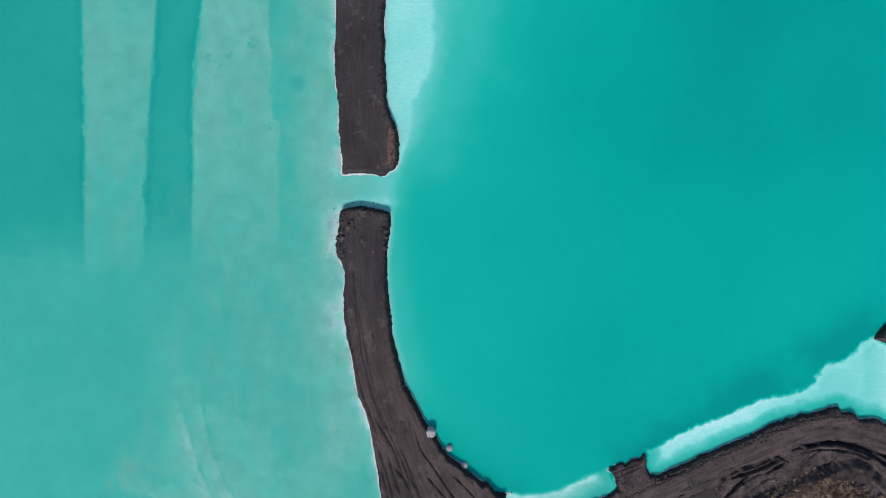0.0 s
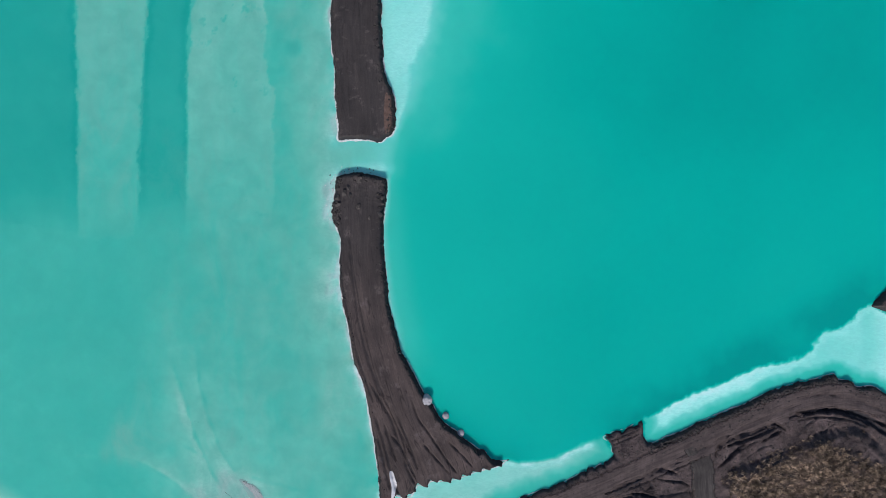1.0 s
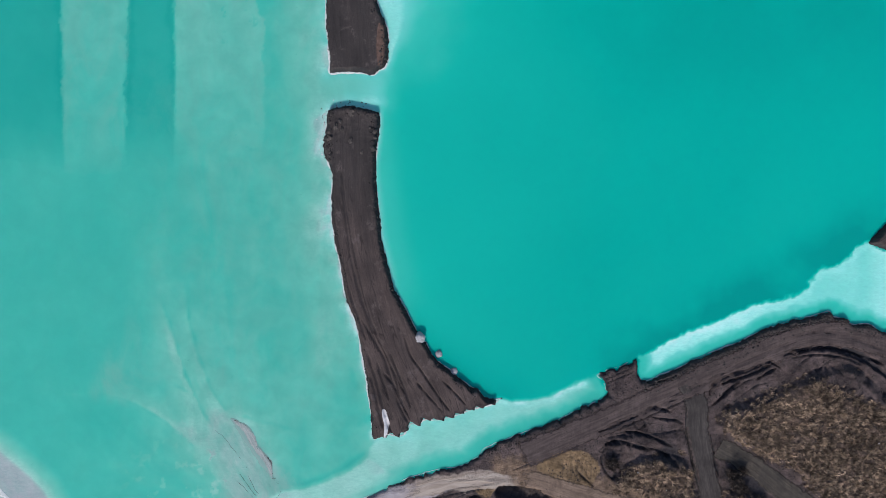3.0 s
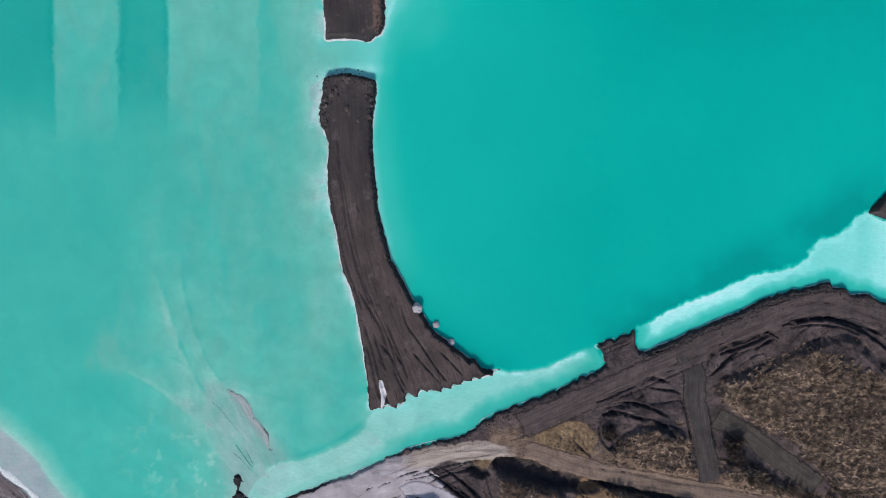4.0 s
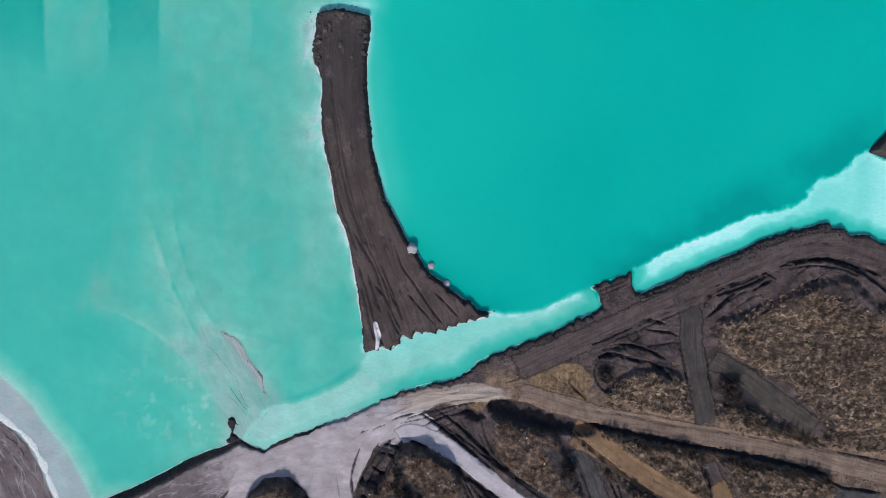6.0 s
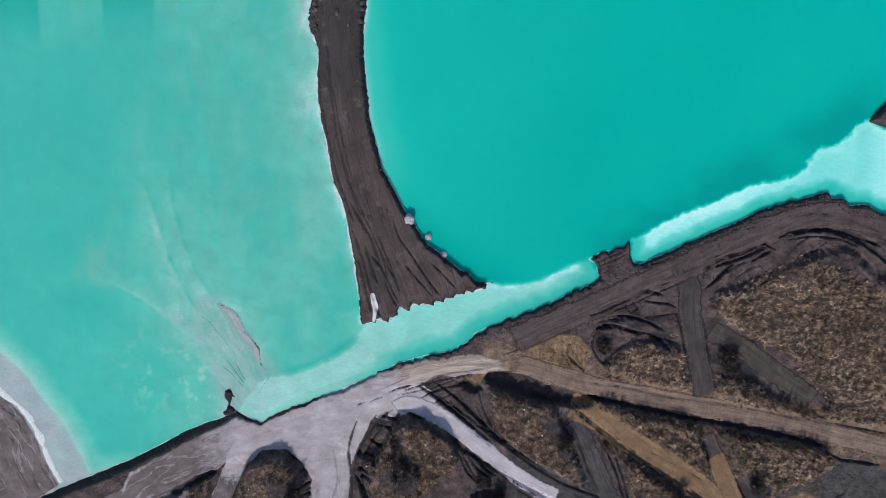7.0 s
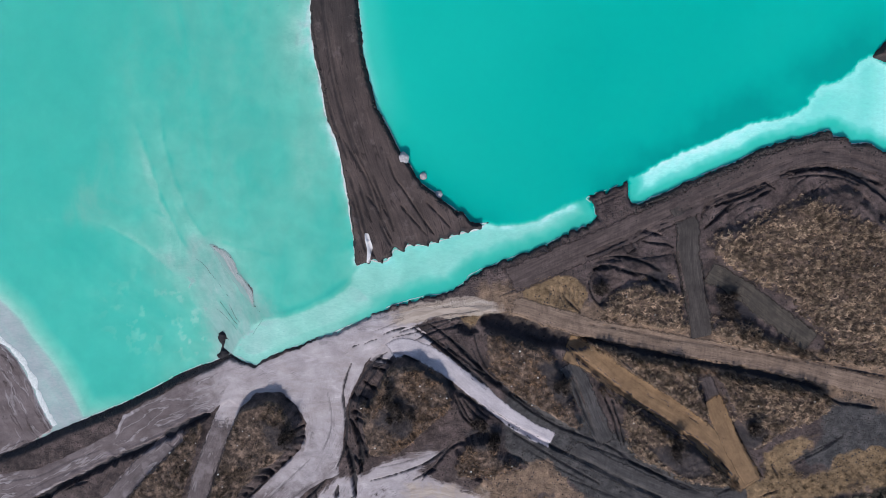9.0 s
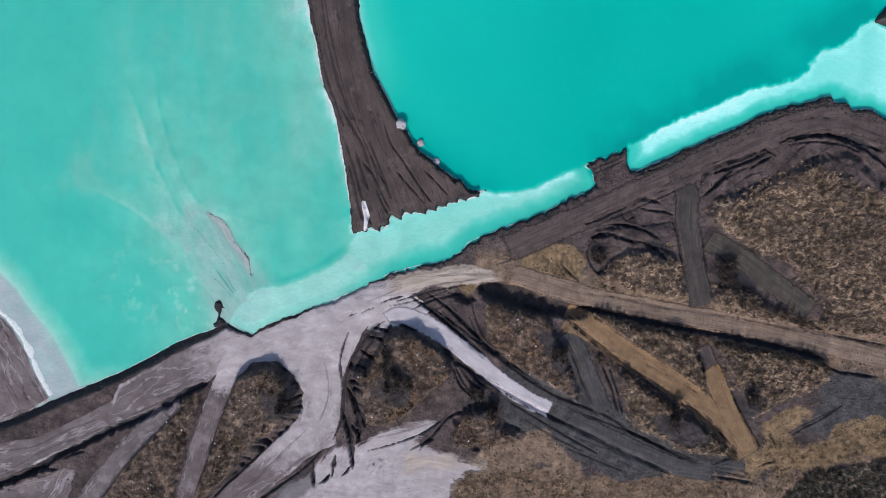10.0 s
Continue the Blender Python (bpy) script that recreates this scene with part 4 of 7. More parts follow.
SILT_BANK = [(-45.4, -60.4), (-43.4, -60.7), (-41.2, -62.2), (-39.9, -64.1), (-39.2, -66.1), (-37.6, -68.1), (-36, -70.1), (-35.5, -72.1), (-34.5, -74.5), (-33.4, -76.4), (-34.9, -76), (-36.6, -73.8), (-39.1, -70.4), (-41.7, -67), (-43.9, -63.3)]
STEP_A = [(-60.9, -28.6), (-60.6, -33.3), (-59.5, -37), (-57.3, -44.7), (-55.7, -50.4), (-53.9, -55.1), (-51.4, -59.6), (-47.6, -64.2), (-43.1, -69.4), (-40.1, -74.2)]
STEP_B = [(-55.5, -28.6), (-55.1, -33.2), (-54.4, -38.3), (-52.8, -45.3), (-51, -51.1), (-48, -56.9), (-45.4, -60.1)]
STEP_C = [(-83.2, -54.7), (-76.6, -55), (-70.7, -55.9), (-64.1, -58.8), (-59.6, -61.7), (-55, -65.6), (-49.8, -70.3), (-45.4, -75.7)]
STEP_D = [(-59.8, -51.9), (-56.8, -53.6), (-54.5, -55.1), (-52.7, -58.4)]
STEP_E = [(-45.9, -59.5), (-42.1, -59.9), (-38.8, -60.8), (-33.5, -62.1), (-29.5, -63)]
STEP_F = [(-58.3, -62), (-54.8, -63.2), (-52.4, -64.9)]
FISSURE_A = [(-44.4, -60.8), (-42.7, -61.2), (-41.2, -62.2), (-40.1, -64.3), (-39.5, -66.2)]
FISSURE_B = [(-39.5, -66.2), (-37.7, -68.4), (-36.1, -70.7), (-35.7, -73), (-34.4, -75)]
N_B = [(7.6, -80.4), (11.4, -84.2), (16.4, -88.6), (22.1, -93.1), (29.1, -97.9)]
N_C = [(13.1, -79.1), (14.2, -83.2), (16.4, -87.3), (20.2, -91)]
N_D = [(9.5, -82.3), (13.2, -86.1), (18.3, -90.1), (25.3, -95.1)]
N_E = [(9, -93.9), (11.3, -98.8), (14.4, -101.1)]
N_F = [(10.5, -93.8), (13.6, -97.9), (16.4, -100)]
N_G = [(12.3, -94.6), (15.3, -97.9), (18.4, -99.1)]
N_H = [(-3.6, -79.4), (3.8, -77.1), (11.5, -75.5)]
N_I = [(0.2, -81), (5.1, -78.8), (10.3, -77.7)]
N_J = [(2.9, -82.4), (6.1, -80.5), (8.8, -79.8)]
N_K = [(35, -88.5), (38, -95.9), (40.5, -101.7)]
N_L = [(43.8, -93.2), (46.2, -99.6), (47.4, -104.5)]
N_M = [(39.4, -91.3), (41.9, -98.4), (44.4, -104.2)]
N_O = [(36.8, -103.7), (44.5, -106.5), (52.2, -109.7), (59.9, -113.6), (65.1, -115.3)]
N_P = [(32.5, -105.8), (39.6, -109.2), (44.8, -112.2), (49.9, -114.7)]
N_Q = [(21.7, -101.7), (29.4, -106.3), (35.8, -110.1), (42.3, -113.7)]
N_R = [(25.6, -106), (33.3, -110.4), (38.5, -113)]
N_S = [(34.7, -112.4), (41.1, -114.9), (48.8, -117.9)]
N_V = [(44, -83.2), (49.7, -87.9), (56.1, -92.3), (62.6, -96.9), (65.2, -99.2)]
O_N = [(78.7, -48.4), (81.3, -45.1), (83.6, -43.9)]
O_O = [(82.9, -49.5), (85.5, -46), (87.7, -44.6)]
O_P = [(90.5, -49.4), (88.7, -52), (91.4, -53.2)]
O_Q = [(68, -53.2), (71.3, -50.8), (73.6, -50.2)]
O_R = [(70.5, -55), (73.9, -53.8), (77.1, -49.6)]
O_T = [(36.3, -74.3), (34.4, -72.5), (32.6, -70.7)]
O_X = [(-14.3, -99.6), (-12.2, -104.1), (-10.5, -108.8)]
O_Y = [(-15.5, -106.2), (-12.7, -109.5), (-11.5, -112.8)]
Q_F = [(-0.3, -113.9), (4.2, -111.1), (7.9, -106.4), (11.7, -104.3)]
Q_G = [(1.9, -113.9), (3.1, -112.2), (5.2, -111.1)]
Q_H = [(67.9, -115.6), (71.3, -114.2), (75, -113.7)]
Q_J = [(80.5, -117.1), (82.7, -116.2)]
Q_K = [(67.2, -118.3), (71.6, -118.9), (77.3, -119.8)]
Q_L = [(69, -117), (72.8, -117.8), (76.6, -118.5)]
DARK_C = [(-6.1, -95.5), (-3.5, -92.8), (-0.8, -95.4), (-0.7, -100.6), (-3.5, -102.6), (-6.6, -100.7), (-9.2, -98.8)]
DARK_D = [(12.3, -102.3), (15.4, -100.2), (19.8, -100.8), (21.1, -104.1), (18, -106.1), (13, -105.6)]
DARK_J = [(64.2, -70.2), (67.9, -68.6), (72.3, -70.6), (74.9, -73.7), (72, -75.6), (67.1, -73.8)]
DARK_E = [(28.1, -85.8), (31.8, -85.1), (34.4, -90.1), (35.2, -94.6), (32.1, -93.4), (29.5, -89.6)]
DARK_H = [(53.1, -104), (58, -103), (64.3, -104.4), (66.5, -109), (61, -110.5), (54.6, -107.3)]
DARK_G = [(72.5, -97.7), (77.5, -98.9), (76.6, -102.9), (73.6, -104.2)]
DARK_K = [(50.9, -64.3), (55.1, -65.2), (55.9, -68.5), (52.3, -69.1)]
DARK_B = [(-32.8, -99.9), (-29, -101.2), (-27.8, -105.8), (-31, -105.9), (-32.9, -103.3)]
FRINGE_TAN = [(38.4, -80.8), (45.8, -83.2), (55.7, -85), (65.6, -86.9), (75.5, -88.9), (86.7, -91), (91, -92.2)]
FRINGE_OCHRE = [(41.3, -90.9), (47.6, -94.9), (54.1, -99.4), (60.6, -104.3), (67.1, -108.6), (71.9, -113)]
FRINGE_OLIVE = [(69.8, -77.5), (75.9, -79.2), (82.1, -81), (87.1, -82.8)]
HAZE_FAN = [(-76.7, -55.8), (-66.5, -57.6), (-57.7, -63.3), (-50.2, -71), (-42.7, -79.5), (-35, -85.3), (-32.3, -77.3), (-36, -68.2), (-39.1, -61.7), (-40.9, -55.3), (-44.6, -49.6), (-46.9, -42.6), (-52.5, -38.3), (-57.2, -30.2), (-60, -17.9), (-68.1, -18), (-67.3, -30.3), (-70.2, -40.4), (-75.8, -50.6)]
S_A = [(40.5, -61.4), (49.3, -57.3), (57.3, -53.4)]
S_B = [(50.3, -54.1), (59.5, -50.4), (67.4, -46), (75.3, -42.6), (80.9, -39.9)]
S_C = [(78.6, -39.9), (84.2, -38.6), (90.1, -39.4), (98.2, -42.6)]
S_D = [(18.5, -70.9), (26.9, -67.1), (37.6, -62.3), (45.7, -58.1)]
BARE_I = [(63.6, -55.1), (67.7, -49.7), (76.7, -45.5), (83.5, -43.7), (93, -45.3), (99.1, -50.5), (99.5, -55), (91.4, -52.7), (84.1, -49.7), (77.1, -49.9), (71.5, -53.8), (67.1, -57.8)]
BOULDER_AND_MOUNDS = [(-2.7, -41.2, 1.3), (1.6, -44.9, 0.8), (5.0, -48.8, 0.8)]


# ---- shapes on the plan ----
def smooth(low, high, v):
    s = np.clip((v - low) / (high - low), 0.0, 1.0)
    return s * s * (3.0 - 2.0 * s)


def lattice(x, y, seed):
    i, j = np.floor(x).astype(np.int64), np.floor(y).astype(np.int64)
    fx, fy = x - i, y - j
    fx, fy = fx * fx * (3 - 2 * fx), fy * fy * (3 - 2 * fy)

    def value(p, q):
        h = (p * 374761393 + q * 668265263 + seed * 1442695041) & 0x7FFFFFFF
        h = ((h ^ (h >> 13)) * 1274126177) & 0x7FFFFFFF
        return ((h ^ (h >> 16)) & 0xFFFF) / 32767.5 - 1.0

    return (value(i, j) * (1 - fx) + value(i + 1, j) * fx) * (1 - fy) + (value(i, j + 1) * (1 - fx) + value(i + 1, j + 1) * fx) * fy


def fbm(x, y, size, octaves=4, seed=0, gain=0.5):
    total, amount, norm = 0.0, 1.0, 0.0
    c, s = math.cos(0.6), math.sin(0.6)
    for k in range(octaves):
        total = total + amount * lattice(x / size, y / size, seed + 17 * k)
        norm += amount
        amount, size = amount * gain, size * 0.5
        x, y = c * x - s * y + 31.7, s * x + c * y - 12.3
    return total / norm


def spline(points, step=1.5, closed=False):
    """A smooth line through plan points, resampled."""
    p = [Vector(q) for q in points]
    n, out = len(p), []
    for k in range(n if closed else n - 1):
        if closed:
            a, b, c, d = p[k - 1], p[k], p[(k + 1) % n], p[(k + 2) % n]
        else:
            a, b, c, d = p[max(k - 1, 0)], p[k], p[k + 1], p[min(k + 2, n - 1)]
        count = max(1, int((c - b).length / step))
        for m in range(count):
            t = m / count
            out.append(tuple(0.5 * (2 * b + (c - a) * t + (2 * a - 5 * b + 4 * c - d) * t * t + (3 * b - a - 3 * c + d) * t ** 3)))
    if not closed:
        out.append(tuple(p[-1]))
    return np.array(out)


def to_line(x, y, line, closed=False):
    """The distance to a line, the metres along it, and the signed distance across it (plus: to its left)."""
    best, along, across = np.full(x.shape, 1e9), np.zeros(x.shape), np.zeros(x.shape)
    ends = np.vstack([line, line[:1]]) if closed else line
    run = 0.0
    for (ax, ay), (bx, by) in zip(ends[:-1], ends[1:]):
        dx, dy = bx - ax, by - ay
        length = math.hypot(dx, dy) or 1e-6
        t = np.clip(((x - ax) * dx + (y - ay) * dy) / length ** 2, 0, 1)
        ox, oy = x - ax - t * dx, y - ay - t * dy
        d = ox * ox + oy * oy
        near = d < best
        best = np.where(near, d, best)
        along = np.where(near, run + t * length, along)
        across = np.where(near, np.sign(dx * oy - dy * ox), across)
        run += length
    best = np.sqrt(best)
    return best, along, across * best


def inside(x, y, line):
    odd = np.zeros(x.shape, bool)
    for (ax, ay), (bx, by) in zip(line, np.roll(line, -1, 0)):
        if ay != by:
            odd ^= ((ay > y) != (by > y)) & (x < (bx - ax) * (y - ay) / (by - ay) + ax)
    return odd


def near(x, y, line, reach):
    return (x > line[:, 0].min() - reach) & (x < line[:, 0].max() + reach) & (y > line[:, 1].min() - reach) & (y < line[:, 1].max() + reach)


def depth_in(x, y, line, reach=6.0):
    """Metres inside a closed outline (minus: outside), to the given reach."""
    out = np.full(x.shape, -reach)
    k = near(x, y, line, reach)
    if k.any():
        d = to_line(x[k], y[k], line, True)[0]
        out[k] = np.where(inside(x[k], y[k], line), d, np.maximum(-d, -reach))
    return out


def off_line(x, y, line, reach=6.0):
    out = np.full(x.shape, reach)
    k = near(x, y, line, reach)
    if k.any():
        out[k] = np.minimum(to_line(x[k], y[k], line)[0], reach)
    return out


def finish_mesh(name, co, faces, material, attributes=None, uv=None, flat=False):
    me = bpy.data.meshes.new(name)
    co, faces = np.asarray(co, np.float32), np.asarray(faces, np.int32)
    n, k = faces.shape
    me.vertices.add(len(co))
    me.vertices.foreach_set("co", co.ravel())
    me.loops.add(n * k)
    me.loops.foreach_set("vertex_index", faces.ravel())
    me.polygons.add(n)
    me.polygons.foreach_set("loop_start", np.arange(0, n * k, k, dtype=np.int32))
    me.update(calc_edges=True)
    if not flat:
        me.polygons.foreach_set("use_smooth", np.ones(n, bool))
    for key, values in (attributes or {}).items():
        values = np.asarray(values, np.float32)
        layer = me.attributes.new(key, "FLOAT" if values.ndim == 1 else "FLOAT_VECTOR", "POINT")
        layer.data.foreach_set("value" if values.ndim == 1 else "vector", values.ravel())
    if uv is not None:
        layer = me.uv_layers.new(name="UVMap")
        layer.data.foreach_set("uv", np.asarray(uv, np.float32)[faces.ravel()].ravel())
    me.materials.append(material)
    me.validate()
    return me


def grid_faces(nx, ny, keep=None):
    i, j = np.meshgrid(np.arange(nx - 1), np.arange(ny - 1))
    a = (j * nx + i).ravel()
    quads = np.stack([a, a + 1, a + nx + 1, a + nx], 1)
    return quads if keep is None else quads[keep[quads].any(1)]


def trimmed(co, faces, attributes):
    used = np.unique(faces)
    back = np.zeros(len(co), np.int64)
    back[used] = np.arange(len(used))
    return co[used], back[faces], {k: v[used] for k, v in attributes.items()}


# ---- levels ----
def ring(points, step=1.2):
    return spline(points, step, True)


FAR_S = [(-700, -110), (-700, -900), (900, -900), (900, -120), (180, -70)]
HIGH = np.array(SHORE_E + SHORE_W + BANK_W + FAR_S)
LOW = np.array(FLAT + [(-140, -40), (-700, -20), (-700, -190), (-112, -125), (-60, -100)])
SOUTH_RING = ring(CAUSEWAY_S + CAUSEWAY_S2, 1.0)
NORTH_RING = np.array([(-24.5, 330.0)] + CAUSEWAY_N + [(-12.2, 330.0)])
SPUR_RING = ring(SPUR_E, 1.5)
PADS = {"a": PAD_A, "b": PAD_B, "c": PAD_C, "d": PAD_D, "e": PAD_E, "f": PAD_F, "g": PAD_G, "h": PAD_H, "i": PAD_I, "j": PAD_J, "k": PAD_K, "l": PAD_L}
PAD_RINGS = {k: ring(v) for k, v in PADS.items()}
# the side on which a pad falls away in a broad slope
STEEP_SIDE = dict(b=(0.92, -0.38), c=(-0.85, 0.53))
# height and width of the slope
PAD_FORM = dict(a=(0.9, 1.3), b=(3.2, 3.8), c=(3.2, 3.4), d=(1.8, 2.5), e=(1.8, 1.5), f=(2.2, 0.9), g=(2.1, 0.9), h=(1.9, 1.0), i=(1.4, 2.2), j=(1.3, 1.2), k=(1.2, 1.4), l=(0.7, 1.5))
# name: line, width in metres
ROADS = {
    "shore": (R_SHORE, 6.2), "lane": (R_LANE, 5.0), "tan": (R_TAN, 4.8), "ochre": (R_OCHRE, 6.2), "branch": (R_BRANCH, 4.4),
    "olive": (R_OLIVE, 5.0), "curve": (R_CURVE, 5.0), "ashtrack": (R_ASH, 5.0), "westa": (R_WA, 4.6), "westb": (R_WB, 4.4),
}
ROAD_LINES = {k: spline(v[0], 1.5) for k, v in ROADS.items()}
# line, half width, depth
GULLIES = [
    (G_A, 0.95, 1.3), (G_B, 0.35, 0.5), (G_C, 0.8, 1.3), (G_D, 0.65, 1.0), (G_E, 0.35, 0.5), (G_F, 0.55, 0.7), (G_G, 0.35, 0.45),
    (G_H, 0.25, 0.4), (G_I, 0.55, 0.9), (G_J, 0.7, 0.8), (G_K, 0.25, 0.35), (G_L, 0.2, 0.2), (G_M, 0.25, 0.3), (G_N, 0.3, 0.4),
    (G_O, 0.35, 0.6), (G_P, 0.4, 0.7), (G_Q, 0.6, 0.9), (G_R, 0.25, 0.4), (G_S, 0.3, 0.4), (G_T, 0.2, 0.15), (G_U, 0.35, 0.5), (G_V, 0.2, 0.25),
    (H_A, 0.5, 0.8), (H_B, 0.55, 0.9), (H_C, 0.5, 0.8), (H_D, 0.3, 0.5), (H_E, 0.2, 0.3), (H_F, 0.5, 0.7), (H_G, 0.35, 0.5), (H_H, 0.2, 0.3),
    (H_I, 0.6, 1.0), (H_J, 0.75, 1.0), (H_K, 0.65, 1.0), (H_L, 0.75, 1.0), (H_M, 0.6, 0.9), (H_N, 0.55, 0.9), (H_O, 0.6, 0.9), (H_P, 0.55, 0.9),
]
GULLIES += [
    (H_Q, 0.3, 0.5), (H_R, 0.35, 0.6), (H_S, 0.2, 0.2), (H_T, 0.3, 0.3), (H_U, 0.25, 0.25), (H_V, 0.25, 0.25), (H_W, 0.15, 0.15), (H_X, 0.25, 0.4),
    (H_Y, 0.4, 0.7), (H_Z, 0.2, 0.3), (I_A, 0.45, 0.6), (I_B, 0.3, 0.4), (I_C, 0.3, 0.4), (I_D, 0.25, 0.3), (I_E, 0.18, 0.2), (I_F, 0.22, 0.3),
    (I_G, 0.45, 0.6), (I_H, 0.5, 0.6), (SHADE_STRIP_T, 0.8, 1.0), (I_K, 0.22, 0.3), (I_L, 0.22, 0.3), (I_M, 0.3, 0.3), (I_N, 0.15, 0.15), (I_I, 0.25, 0.35), (I_J, 0.2, 0.3),
]
GULLIES += [
    (J_A, 0.5, 0.8), (J_B, 0.25, 0.4), (J_C, 0.3, 0.4), (J_D, 0.6, 0.8), (J_E, 0.4, 0.6), (J_F, 0.5, 0.8), (J_G, 0.25, 0.35), (J_H, 0.95, 1.0),
    (J_I, 0.38, 0.5), (J_J, 0.3, 0.4), (J_K, 0.42, 0.7), (J_L, 0.28, 0.4), (J_M, 0.4, 0.6), (J_N, 0.2, 0.2), (J_O, 0.45, 0.6), (J_P, 0.9, 0.8),
    (J_Q, 0.25, 0.35), (J_R, 0.28, 0.4), (J_T, 0.42, 0.6), (J_U, 0.4, 0.6), (J_V, 0.32, 0.45),
    (J_X, 0.3, 0.4), (J_Y, 0.28, 0.35), (J_Z, 0.45, 0.7), (K_A, 0.5, 0.8), (K_B, 0.3, 0.4),
]
GULLIES += [
    (N_B, 0.35, 0.5), (N_C, 0.28, 0.4), (N_D, 0.25, 0.35), (N_E, 0.4, 0.6), (N_F, 0.35, 0.5), (N_G, 0.3, 0.45),
    (N_H, 0.25, 0.3), (N_I, 0.35, 0.45), (N_J, 0.2, 0.3), (N_K, 0.5, 0.7), (N_L, 0.45, 0.6), (N_M, 0.25, 0.3), (N_O, 0.3, 0.4), (N_P, 0.22, 0.3),
    (N_Q, 0.28, 0.4), (N_R, 0.22, 0.3), (N_S, 0.25, 0.3), (N_V, 0.28, 0.4), (O_N, 0.25, 0.35), (O_O, 0.22, 0.3), (O_P, 0.35, 0.4), (O_Q, 0.25, 0.3),
    (O_R, 0.25, 0.3), (O_T, 0.4, 0.5), (O_X, 0.5, 0.8), (O_Y, 0.45, 0.7), (Q_F, 0.4, 0.6), (Q_G, 0.5, 0.6), (Q_H, 0.35, 0.4),
    (Q_J, 0.3, 0.3), (Q_K, 0.5, 0.5), (Q_L, 0.3, 0.3), (S_A, 0.32, 0.4), (S_B, 0.3, 0.35), (S_C, 0.25, 0.3), (S_D, 0.25, 0.25), (T_A, 0.28, 0.35), (T_B, 0.35, 0.4), (T_C, 0.32, 0.4), (T_D, 0.22, 0.3),
]
# curved scrape marks on the ochre fan
for k in range(7):
    reach = 3.6 + 1.05 * k
    GULLIES.append(([(26.0 + reach * math.cos(a), -70.6 + 0.9 * reach * math.sin(a)) for a in (-0.65 + 0.05 * k, -0.25, 0.15, 0.55 - 0.04 * k)], 0.24, 0.15))
# narrow wheel ruts
GULLIES += [(line, 0.24, 0.10) for line in (T_A, T_B, T_C, T_D, T_E, T_F, T_G, T_H, T_I, T_J, T_K, T_L, T_M, T_N, T_O, T_P, T_Q, T_R, T_S, T_T, T_U, T_V, T_W, T_X)]


def crest(x, y):
    """The level of the made ground: low by the western yard, higher by the eastern road."""
    return 0.55 + 0.4 * smooth(-5, 42, x) + 1.1 * smooth(-38, -58, x) - 0.3 * smooth(7.5, 3.5, np.hypot(x - 41.5, y + 46.0))


def ragged(x, y, amount=0.3, seed=3):
    return amount * fbm(x, y, 1.6, 4, seed, 0.65)


